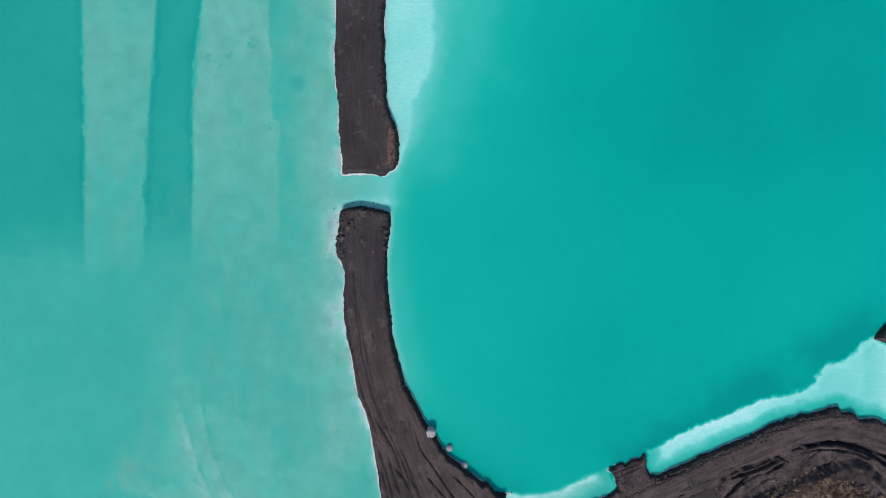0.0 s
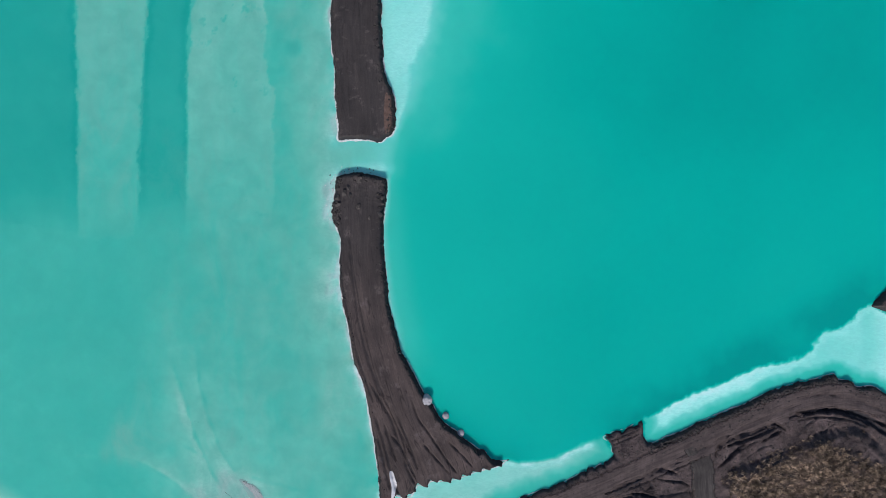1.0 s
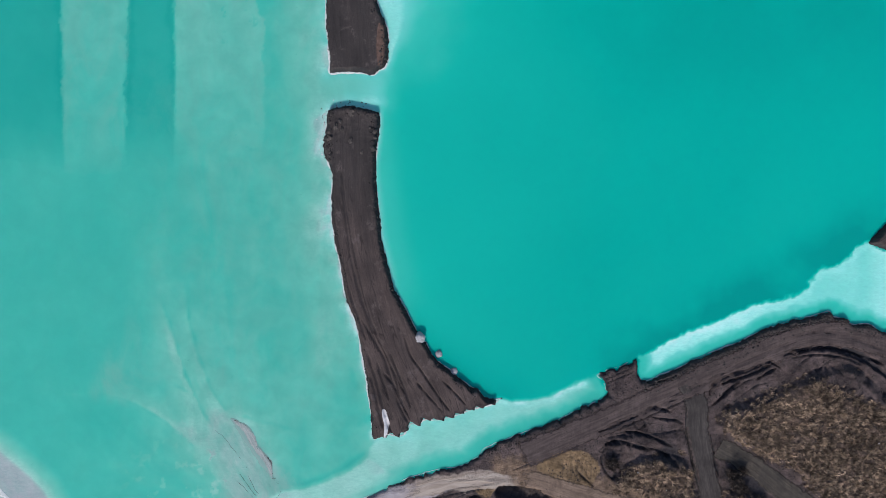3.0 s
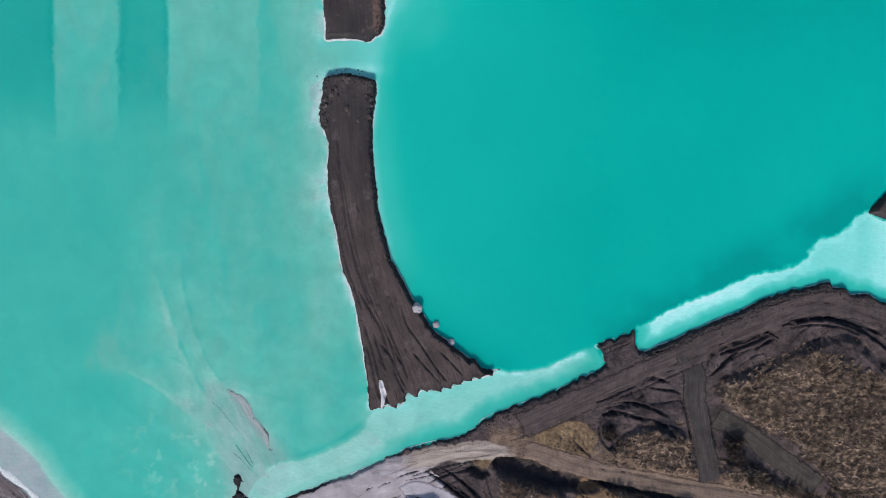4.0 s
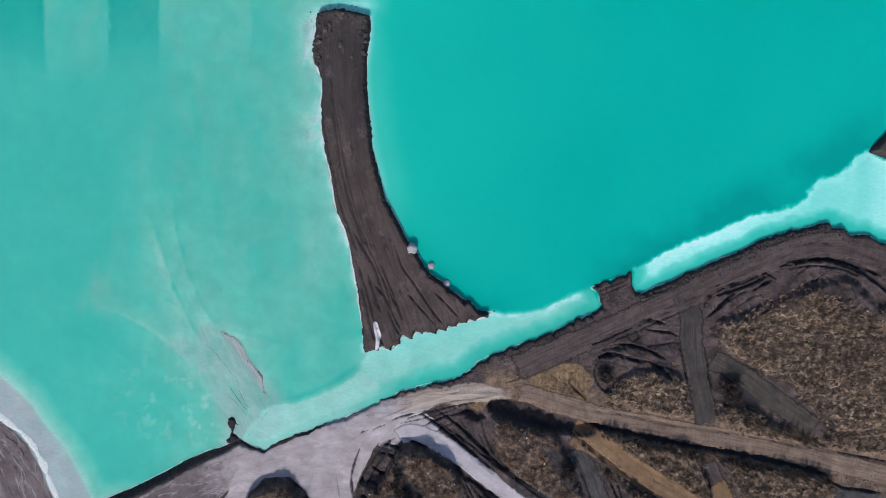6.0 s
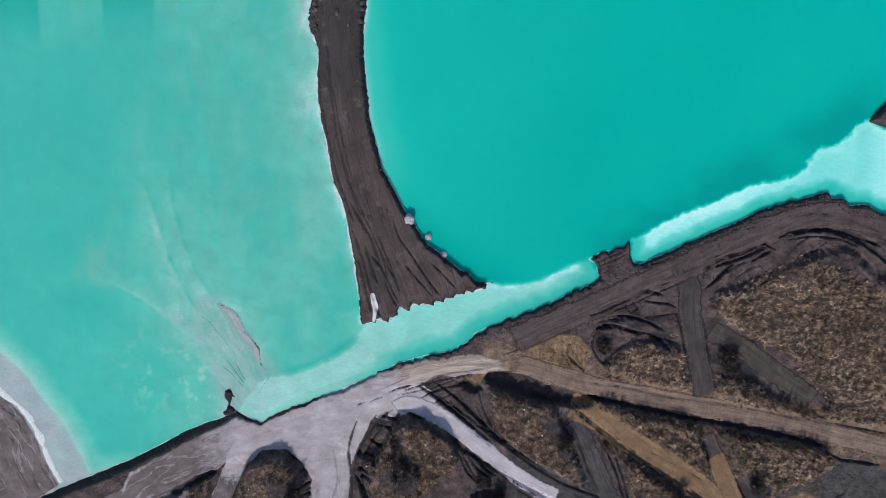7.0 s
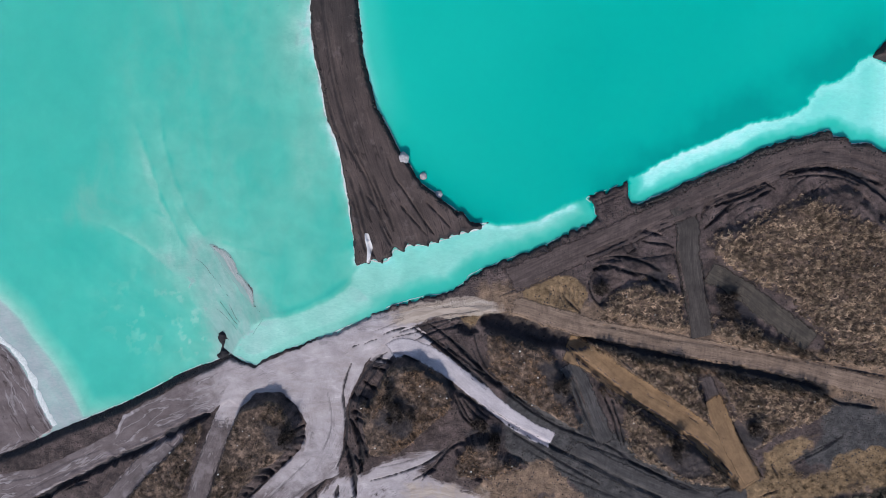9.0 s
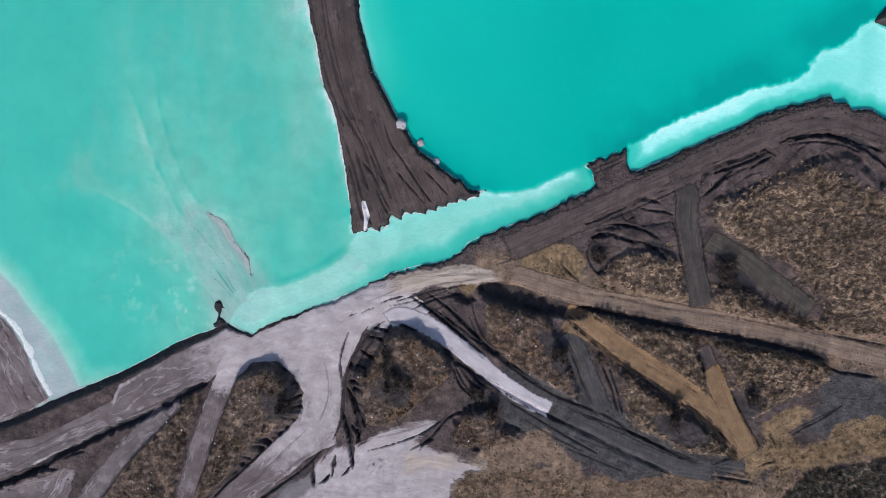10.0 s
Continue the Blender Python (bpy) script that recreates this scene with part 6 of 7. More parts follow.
    for key in ("crust", "clean", "white"):
        k[key] = k[key] * (1 - 0.45 * scuff)
    curve_side = off_line(wx, wy, spline(R_CURVE[5:], 2.0), 14.0)
    k["ashblue"] = np.maximum(blend(ASH_E, 4.0), 0.85 * smooth(10, 6, curve_side) * smooth(16, 24, x))
    k["brown"] = np.maximum(k["brown"] * (1 - 0.85 * np.maximum(zone(BARE_G, 0.6), zone(BARE_I, 1.0))), zone(WOOD_SE, 2.0))
    best, second = np.full(x.shape, 60.0), np.full(x.shape, 60.0)
    along, across = np.zeros_like(x), np.zeros_like(x)
    for n, line in enumerate((FLOW_A, FLOW_B, FLOW_C, R_SHORE[:10], R_CURVE[2:], R_WA, R_WB, RIM)):
        d, run, side = to_line(wx * 0.4 + x * 0.6, wy * 0.4 + y * 0.6, spline(line, 4.0))
        first = d < best
        second = np.where(first, best, np.minimum(second, d))
        along, across = np.where(first, run + 71.0 * n, along), np.where(first, side + 9.0 * n, across)
        best = np.where(first, d, best)
    k["lane"] = np.stack([along, across, np.zeros_like(x)], 1)
    k["flow"] = smooth(0.2, 2.5, second - best) * smooth(22, 12, best)
    return h, k


# ---- ground: one sheet to the horizon, fine where it is seen ----
CELL = 0.25
XS = np.concatenate([[-2600, -1400, -800, -450, -280, -190, -145, -122], np.arange(-108, 114.01, CELL), [122, 145, 190, 280, 450, 800, 1400, 2600]])
YS = np.concatenate([[-2600, -1400, -800, -450, -280, -190, -150, -136], np.arange(-127, -13.99, CELL), np.arange(-12, 70, 3.0), [90, 140, 220, 330, 450, 800, 1400, 2600]])
GX, GY = np.meshgrid(XS, YS)
gx, gy = GX.ravel(), GY.ravel()
gz, soils = ground(gx, gy)
far = np.maximum(np.abs(gx), np.abs(gy))
gz = np.where(far > 400, 1.5, gz)
HEIGHT = gz.reshape(GX.shape)
ground_mesh = finish_mesh("ground", np.stack([gx, gy, gz], 1), grid_faces(len(XS), len(YS)), TERRAIN, soils)
tagged(new("ground", ground_mesh), "dark ash ground with pale crust, ruts and brown patches", "ground", kind="structure")


WET_OR_SHADE = soils["wet_or_shade"].reshape(GX.shape)


def rutted(x, y):
    """True where a plan point is darkened by the mask of ruts, cuts, pits and banks."""
    i = np.clip(np.searchsorted(XS, x), 0, len(XS) - 1)
    j = np.clip(np.searchsorted(YS, y), 0, len(YS) - 1)
    return WET_OR_SHADE[j, i] > 0.45


def level(x, y):
    """Height of the ground sheet at plan points."""
    x, y = np.asarray(x, float), np.asarray(y, float)
    i = np.clip(np.searchsorted(XS, x) - 1, 0, len(XS) - 2)
    j = np.clip(np.searchsorted(YS, y) - 1, 0, len(YS) - 2)
    u, v = (x - XS[i]) / (XS[i + 1] - XS[i]), (y - YS[j]) / (YS[j + 1] - YS[j])
    return (HEIGHT[j, i] * (1 - u) + HEIGHT[j, i + 1] * u) * (1 - v) + (HEIGHT[j + 1, i] * (1 - u) + HEIGHT[j + 1, i + 1] * u) * v


# ---- water: one sheet through both ponds and the gap ----
xs = np.concatenate([[-400, -250, -170, -130], np.arange(-110, 114.01, 0.33), [130, 170, 250, 400]])
ys = np.concatenate([[-140], np.arange(-112, 62.01, 0.33), [75, 100, 150, 230, 400]])
x, y = (v.ravel() for v in np.meshgrid(xs, ys))
d, silt, bar, haze = water_depth(x, y)
_, along, across = to_line(x, y, spline(FAN_AXIS, 3.0))
faces = grid_faces(len(xs), len(ys))
dry = depth_in(x, y, HIGH, 14.0) > 3.0
faces = faces[~dry[faces].all(1)]
co, faces, att = trimmed(np.stack([x, y, np.zeros_like(x)], 1), faces, dict(depth=d, silt=silt, bar=bar, haze=haze, lane=np.stack([along, across, 0 * x], 1)))
tagged(new("water", finish_mesh("water", co, faces, WATER, att)), "milky turquoise mineral water with pale shallows and bars", "pond", kind="structure")


# ---- causeways ----
def mound(name, outline, height, lane, label, box, cell=0.2, brown=None, white=None, ruts=(), torn=False):
    xs, ys = np.arange(box[0], box[1], cell), np.concatenate([np.arange(box[2], box[3], cell), np.array(box[4:])])
    x, y = (v.ravel() for v in np.meshgrid(xs, ys))
    d = depth_in(x, y, outline, 6.0) + 0.46 * fbm(x, y, 1.4, 4, 20, 0.75)
    _, along, across = to_line(x, y, spline(lane, 2.0))
    if torn:
        run = x + 0.35 * y + 1.2 * fbm(x, y, 6, 2, 33)
        saw = np.abs((run / 2.7) % 1.0 - 0.35) * 2
        d = d + 0.75 * (saw - 0.6) * smooth(-49, -54, y + 0.32 * (x - 10)) * smooth(-13, -10, x)
    slope = 0.7 + 0.25 * fbm(x, y, 3.5, 3, 21)
    rut = np.zeros_like(x)
    up = smooth(0.0, 1.0, d / slope)
    furrow = fbm(along * 0.12, across * 1.5, 1.0, 4, 22, 0.6)
    for line, half in ruts:
        line = spline(line, 0.8)
        away, run, _ = to_line(x, y, line)
        whole = np.linalg.norm(np.diff(line, axis=0), axis=1).sum()
        half = half * np.clip(0.9 + 0.9 * fbm(run, 0 * run, 1.7, 3, 27, 0.6), 0.25, 1.8) * (0.25 + 0.75 * smooth(0, 2.0, np.minimum(run, whole - run)))
        cutting = np.exp(-((away + 0.1 * fbm(x, y, 1.2, 3, 26)) / half) ** 2)
        rut = np.maximum(rut, cutting)
    z = height * up - (0.3 + 0.2 * smooth(-35, -50, y)) * rut * up + 0.06 * up * furrow + 0.10 * up * fbm(x, y, 4, 4, 23)
    z = z + 0.28 * smooth(0.0, 0.5, d) * smooth(2.2, 0.6, d) * np.abs(fbm(x, y, 1.1, 3, 24, 0.7)) + np.minimum(d, 0) * 0.9
    if torn:
        heap = smooth(0.0, 3.0, y) * up
        z = z + heap * (0.28 * np.abs(fbm(x, y, 1.5, 4, 73, 0.65)) + 0.35 * np.abs(fbm(x, y, 2.6, 3, 74)) * smooth(2.8, 0.8, d) - 0.1)
    # wider dark rim painted on head and east side, which lie in shade
    shade = np.maximum(0.75 * smooth(-2, 3, y), 0.45 * smooth(0.5, 2.0, across)) if torn else 0.35 * smooth(0.5, 2.0, across)
    masks = dict(lane=np.stack([along, across, 0 * x], 1), wet_or_shade=np.maximum(0.85 * smooth(0.7 + shade, 0.15 + 0.6 * shade, d + 0.35 * fbm(x, y, 0.8, 3, 25)), 0.55 * smooth(0.35, 0.9, rut)))
    masks["worn"] = smooth(4, -36, y)
    masks["brown"] = smooth(-0.7, 0.7, depth_in(x, y, ring(brown))) if brown else 0 * x
    masks["white"] = smooth(-0.25, 0.25, depth_in(x, y, ring(white, 0.4), 2.0) + 0.1) if white else 0 * x
    masks["wet_or_shade"] = masks["wet_or_shade"] * (1 - masks["white"])
    co, faces, att = trimmed(np.stack([x, y, z], 1), grid_faces(len(xs), len(ys), d > -0.7), masks)
    return tagged(new(name, finish_mesh(name, co, faces, CAUSEWAY, att)), label, "causeway", kind="structure")


LANE_N = [(-18.6, 330), (-18.4, 60), (-18.6, 40), (-17.4, 25), (-16.6, 10)]
LANE_S = [(-17.6, 12), (-17.6, 0), (-17.2, -12), (-15.6, -25), (-12.4, -37), (-8.4, -48), (-4.0, -58), (-1.0, -70)]
mound("causeway_north", NORTH_RING, 1.5, LANE_N, "dark grey ash causeway with a driven surface, ending at the gap", (-27, -8, 14, 62, 75, 100, 150, 230, 329), brown=BROWN_N)
mound("causeway_south", SOUTH_RING, 1.5, LANE_S, "dark ash causeway that widens to a rutted fan", (-27, 18, -67, 12), white=WHITE_S, ruts=[(line, 0.34) for line in (CR_B, CR_E, CS_B, CS_C, CS_G)] + [(line, 0.26) for line in (CR_A, CR_C, CS_A, CS_F, CS_I)] + [(line, 0.17) for line in (CR_D, CR_F, CS_D, CS_H, CS_J, CT_A)], torn=True)
mound("causeway_east", SPUR_RING, 1.6, [(92, -20), (112, -6)], "dark ash spur running into the pond", (90, 113.5, -26, -4))


# ---- roads ----
def ribbon(name, line, wide, material, label, lift=0.11, start=0.0, end=1.0, wobble=0.55, seed=0, taper=0.0):
    line = spline(line, 0.5)
    n = len(line)
    line = line[int(start * n):max(int(end * n), 2)]
    tangent = np.gradient(line, axis=0)
    tangent /= np.linalg.norm(tangent, axis=1)[:, None]
    normal = np.stack([-tangent[:, 1], tangent[:, 0]], 1)
    along = np.concatenate([[0], np.cumsum(np.linalg.norm(np.diff(line, axis=0), axis=1))])
    cuts = np.linspace(-1, 1, 13)
    left = wide / 2 + wobble * fbm(along, 0 * along + 3.1, 2.0, 4, 50 + seed, 0.65)
    right = wide / 2 + wobble * fbm(along, 0 * along + 9.7, 2.0, 4, 60 + seed, 0.65)
    ends = 1.15 - 1.15 * np.minimum(smooth(0, taper or 1.0, along), smooth(0, taper or 1.0, along[-1] - along))
    half = np.where(cuts[None, :] > 0, left[:, None], right[:, None])
    x = line[:, :1] + normal[:, :1] * cuts * half
    y = line[:, 1:] + normal[:, 1:] * cuts * half
    sink = 0.18 * (np.abs(cuts) > 0.99)
    z = level(x, y) + lift - sink[None, :]
    rut = np.exp(-((np.abs(cuts) - 0.42) / 0.12) ** 2) * 0.03
    z = z - rut[None, :]
    edge = np.maximum(np.abs(cuts)[None, :], ends[:, None]).ravel()
    uv = np.stack([np.repeat(along, len(cuts)), (cuts[None, :] * half).ravel()], 1)
    co = np.stack([x.ravel(), y.ravel(), z.ravel()], 1)
    return tagged(new(name, finish_mesh(name, co, grid_faces(len(cuts), len(line))[:, ::-1], material, dict(edge=edge), uv)), label, "road", kind="structure")


ribbon("road", R_SHORE, 6.7, TRACK_ASH, "dark ash haul road along the pond bank", seed=1, taper=6.0, lift=0.13)
ribbon("road", R_LANE, 5.4, TRACK_LANE, "dark grey ash lane between brush pads", seed=2, wobble=0.9)
ribbon("road", R_TAN, 5.2, TRACK_TAN, "tan dirt track between banks of dry brush", seed=3, taper=16.0)
ribbon("road", R_OCHRE, 6.8, TRACK_OCHRE, "ochre clay track sunk between brush banks", seed=4, lift=0.12, taper=2.5, wobble=0.3)
ribbon("road", R_BRANCH, 5.0, TRACK_OCHRE, "ochre clay side track", seed=5, start=0.18, wobble=0.3, lift=0.14, taper=5.0)
ribbon("road", R_BRANCH, 4.0, TRACK_GREY, "dark grey end of the clay side track", seed=6, end=0.42, taper=5.0)
ribbon("road", R_OLIVE, 5.4, TRACK_OLIVE, "olive grey dirt lane in dry brush", seed=7, wobble=0.9, taper=3.0)
ribbon("road", R_CURVE, 4.5, TRACK_WHITE, "whitish salt-crusted curved road", seed=8, start=0.10, end=0.565, taper=3.0, wobble=0.35)
ribbon("road", R_CURVE, 5.4, TRACK_BLUE, "dark grey end of the curved road", seed=9, start=0.55, taper=12.0)
ribbon("road", R_ASH, 5.2, TRACK_BLUE, "grey ash track between brush pads", seed=10, wobble=0.9, taper=3.0)
ribbon("road", R_WA, 4.9, TRACK_CRUST, "pale crusted track leaving the yard", seed=11, taper=24.0)
ribbon("road", R_WB, 4.7, TRACK_CRUST, "pale crusted track between dark banks", seed=12, taper=6.0)


# ---- salt rims at the waterline ----
def salt_rim(name, line, wide, gaps, label, seed, material=SALT, category="salt crust"):
    """A thin crust ledge that follows a waterline, broken by gaps."""
    line = spline(line, 0.35)
    tangent = np.gradient(line, axis=0)
    tangent /= np.linalg.norm(tangent, axis=1)[:, None] + 1e-9
    normal = np.stack([-tangent[:, 1], tangent[:, 0]], 1)
    along = np.concatenate([[0], np.cumsum(np.linalg.norm(np.diff(line, axis=0), axis=1))])
    raw = 0.55 + 0.9 * fbm(along, 0 * along, 2.2, 4, seed, 0.7) - gaps
    size = wide * np.clip(raw, 0.02, 1.6)
    drop = 0.12 * (raw < 0.16)
    shift = 0.25 * fbm(along, 0 * along + 5, 1.6, 3, seed + 5, 0.7)
    rows = []
    for off, z in ((-1.0, -0.06), (-0.75, 0.03), (0.0, 0.05), (0.75, 0.035), (1.0, -0.06)):
        p = line + normal * (shift + off * size)[:, None]
        rows.append(np.column_stack([p, z - drop]))
    co = np.stack(rows, 1).reshape(-1, 3)
    tagged(new(name, finish_mesh(name, co, grid_faces(5, len(line))[:, ::-1], material)), label, category, kind="structure")


def cut(points, lo, hi):
    return points[lo:hi]


salt_rim("salt_rim", cut(CAUSEWAY_N, 0, 17), 0.34, 0.05, "thin white salt rim along the causeway foot", 70)
salt_rim("salt_rim", cut(CAUSEWAY_N, 17, 29), 0.34, 0.12, "thin white salt rim along the causeway foot", 71)
salt_rim("salt_rim", cut(CAUSEWAY_N, 8, 17), 0.42, -0.15, "thick white salt rim at the causeway end", 78)
salt_rim("salt_rim", [CAUSEWAY_S[-1]] + CAUSEWAY_S2 + [CAUSEWAY_S[0]], 0.34, 0.02, "thin white salt rim along the causeway foot", 72)
salt_rim("salt_rim", cut(CAUSEWAY_S, 7, 28), 0.20, 0.15, "thin white salt rim along the causeway foot", 73)
salt_rim("salt_rim", cut(CAUSEWAY_S, 28, 42), 0.30, 0.0, "thin white salt rim along the torn causeway end", 74)
salt_rim("salt_rim", cut(SHORE_E, 2, 24), 0.20, 0.12, "thin white salt rim along the bank", 75)
salt_rim("salt_rim", cut(SHORE_E, 21, 29), 0.2, 0.3, "white salt rim round the stub", 76)
salt_rim("salt_rim", RIM, 1.0, -0.25, "broad white salt rim where the flat dried back", 85)
salt_rim("silt_crack", CRACK_A, 0.055, 0.15, "dark crack in the silt fan", 79, ASH_STONE, "silt")
salt_rim("silt_crack", CRACK_B, 0.05, 0.2, "dark crack in the silt fan", 80, ASH_STONE, "silt")
salt_rim("silt_crack", CRACK_D, 0.055, 0.1, "dark crack in the silt fan", 81, FISSURE, "silt")
salt_rim("silt_crack", CRACK_E, 0.05, 0.2, "dark crack in the silt fan", 82, FISSURE, "silt")
salt_rim("silt_crack", CRACK_F, 0.045, 0.3, "dark crack in the silt fan", 83, FISSURE, "silt")
salt_rim("silt_crack", CRACK_G, 0.05, 0.3, "dark cracked edge of the silt fan", 84, FISSURE, "silt")
salt_rim("salt_rim", SHORE_W, 0.17, 0.22, "thin white salt rim along the bank", 77)


# ---- vegetation ----
def blades(x, y, z, rng, per, length, width, lean=(0.55, 0.45), spread=0.8, droop=0.55):
    """Bent straw blades: three cross-sections each, so two quads a blade."""
    n = len(x)
    bx, by, bz = (np.repeat(v, per) for v in (x, y, z))
    m = n * per
    bx, by = bx + rng.normal(0, 0.16, m), by + rng.normal(0, 0.16, m)
    size = np.repeat(rng.uniform(0.6, 1.35, n), per) * length * rng.uniform(0.6, 1.2, m)
    tuft = np.repeat(rng.normal(0, 0.35, n), per)
    dx = lean[0] + spread * rng.normal(0, 1, m) + tuft
    dy = lean[1] + spread * rng.normal(0, 1, m) - tuft
    flat = np.hypot(dx, dy) + 1e-6
    dx, dy = dx / flat, dy / flat
    tilt = np.clip(0.35 * flat, 0.1, 1.0)
    px, py = -dy, dx
    rows = []
    for t, w in ((0.0, 0.8), (0.55, 1.0), (1.0, 0.25)):
        out = size * tilt * (t + droop * t * t)
        up = size * (t - 0.45 * tilt * t * t)
        for s in (-1, 1):
            half = 0.5 * s * width * w * np.repeat(rng.uniform(0.7, 1.3, n), per) if t == 0.55 else 0.5 * s * width * w
            rows.append(np.stack([bx + dx * out + px * half, by + dy * out + py * half, bz - 0.05 + up], 1))
    co = np.stack(rows, 1).reshape(-1, 3)
    first = np.arange(m)[:, None] * 6
    faces = np.concatenate([first + np.array([0, 1, 3, 2]), first + np.array([2, 3, 5, 4])], 0)
    return co, faces


def scatter(outline, density, rng, margin=0.0, clumps=0.35, seed=90, patch=5.0):
    """Random plan points in an outline, thinned in patches and kept off the roads."""
    lo, hi = outline.min(0), outline.max(0)
    lo, hi = np.maximum(lo, (-108, -127)), np.minimum(hi, (113, 60))
    n = int(density * (hi[0] - lo[0]) * (hi[1] - lo[1]))
    x, y = rng.uniform(lo[0], hi[0], n), rng.uniform(lo[1], hi[1], n)
    ok = depth_in(x + 1.8 * fbm(x, y, 5.0, 4, 87), y + 1.8 * fbm(x, y, 5.0, 4, 88), outline, 4.0) > margin
    ok &= rng.uniform(-1, 1, n) < fbm(x, y, patch, 4, seed) * 2.2 + 1 - clumps
    for key, side in STEEP_SIDE.items():
        mid = PAD_RINGS[key].mean(0)
        lead = ((x - mid[0]) * side[0] + (y - mid[1]) * side[1]) / (np.hypot(x - mid[0], y - mid[1]) + 0.1)
        inner = depth_in(x, y, PAD_RINGS[key], 5.0)
        ok &= (inner < -1) | (inner > 0.75 * PAD_FORM[key][1] * (0.3 + 0.7 * smooth(-0.1, 0.6, lead)))
    for key, (line, wide) in ROADS.items():
        ok &= off_line(x, y, ROAD_LINES[key], 5.0) > wide / 2 - 0.35
    ok &= ~rutted(x, y) & (depth_in(x, y, np.array(BARE_G)) < 0.2) & (depth_in(x, y, np.array(BARE_I)) < rng.normal(0.3, 0.7, n))
    return x[ok], y[ok]


def reeds(name, outline, density, material, label, seed, per=8, length=0.75, width=0.10, margin=0.2, clumps=0.35, patch=5.0, **more):
    rng = np.random.default_rng(seed)
    x, y = scatter(outline, density, rng, margin, clumps, seed, patch)
    grown = depth_in(x, y, np.array(OCHRE_W2), 3.0) < -0.4
    x, y = x[grown], y[grown]
    co, faces = blades(x, y, level(x, y), rng, per, length, width, **more)
    tagged(new(name, finish_mesh(name, co, faces, material, flat=True)), label, "dry reeds", kind="stuff")


RUSTY = set("abcde")
for n, key in enumerate(PADS):
    if key in RUSTY:
        reeds("dry_grass", PAD_RINGS[key], 5.0, STRAW_DARK if key in "ab" else STRAW_RUST, "rusty brown dry grass covering a raised pad", 100 + n, 8, 0.5, 0.08, margin=0.6 if key in STEEP_SIDE else 0.45 * PAD_FORM[key][1], spread=1.0, clumps=1.0, patch=4.0)
    else:
        reeds("dry_reeds", PAD_RINGS[key], 4.4, STRAW, "tangled tan dry reeds flattened over a raised pad", 100 + n, 9, 0.55, 0.095, margin=0.1, clumps=0.65, patch=2.2)
        reeds("reed_tufts", PAD_RINGS[key], 1.5, STRAW_PALE, "pale tufts of tall dry reed on a raised pad", 150 + n, 16, 0.66, 0.13, margin=0.2, spread=0.8, clumps=1.1, patch=2.6)
reeds("dry_grass", np.array([(8.3, -135.4), (10, -122), (20, -120), (27, -117), (36, -117.5)] + GRASS_S[6:]), 2.2, STRAW_OCHRE, "sparse rusty dry grass on rough ashy ground", 120, 7, 0.4, 0.08, spread=1.0, clumps=1.2, patch=7.0)
reeds("dry_grass", np.array(GRASS_LOW), 3.4, STRAW_OCHRE, "short yellow-brown dry grass on rough ground", 125, 7, 0.42, 0.08, spread=1.0, clumps=0.9, patch=7.0)
reeds("dry_grass", np.array(OCHRE_SE), 2.4, STRAW_OCHRE, "thin yellow dry grass on ochre soil", 123, 7, 0.4, 0.08, spread=0.9)
reeds("dry_grass", np.array(OCHRE_B2), 2.2, STRAW_OCHRE, "thin yellow dry grass on ochre soil", 124, 6, 0.35, 0.07, spread=0.8, clumps=0.6)


def reed_fringe(line, count, seed):
    """Tall standing reeds along the lip of a bank, which shade the track below it."""
    rng = np.random.default_rng(seed)
    line = spline(line, 0.3)
    k = rng.integers(0, len(line), count)
    x, y = line[k, 0] + rng.normal(0, 0.6, count), line[k, 1] + rng.normal(0, 0.55, count) - 0.3
    ok = (fbm(x, y, 2.0, 3, seed) > rng.uniform(-0.9, 0.4, count)) & ~rutted(x, y)
    x, y = x[ok], y[ok]
    co, faces = blades(x, y, level(x, y), rng, 6, 1.7, 0.09, (0.0, 0.1), 0.28, 0.15)
    tagged(new("tall_reeds", finish_mesh("tall_reeds", co, faces, STRAW, flat=True)), "tall dry reeds standing along the edge of a bank", "dry reeds", kind="stuff")


reed_fringe(FRINGE_TAN, 520, 501)
reed_fringe(FRINGE_OCHRE, 420, 502)
reed_fringe(FRINGE_OLIVE, 180, 503)
reeds("dark_thicket", np.array(WOOD_SE), 4.5, EVERGREEN, "dense dark thicket with a few pale twigs", 121, 11, 0.9, 0.10, spread=1.0, droop=0.2)


def part(name, me, parent, label=""):
    ob = new(name, me)
    ob.parent = parent
    if label:
        ob["label"] = label
    return ob


def tube(points, radii, sides=5):
    co, faces = [], []
    for k, (p, r) in enumerate(zip(points, radii)):
        for s in range(sides):
            w = 2 * math.pi * s / sides
            co.append((p[0] + r * math.cos(w), p[1] + r * math.sin(w), p[2]))
    for k in range(len(points) - 1):
        for s in range(sides):
            a, b = k * sides + s, k * sides + (s + 1) % sides
            faces.append((a, b, b + sides, a + sides))
    return co, faces


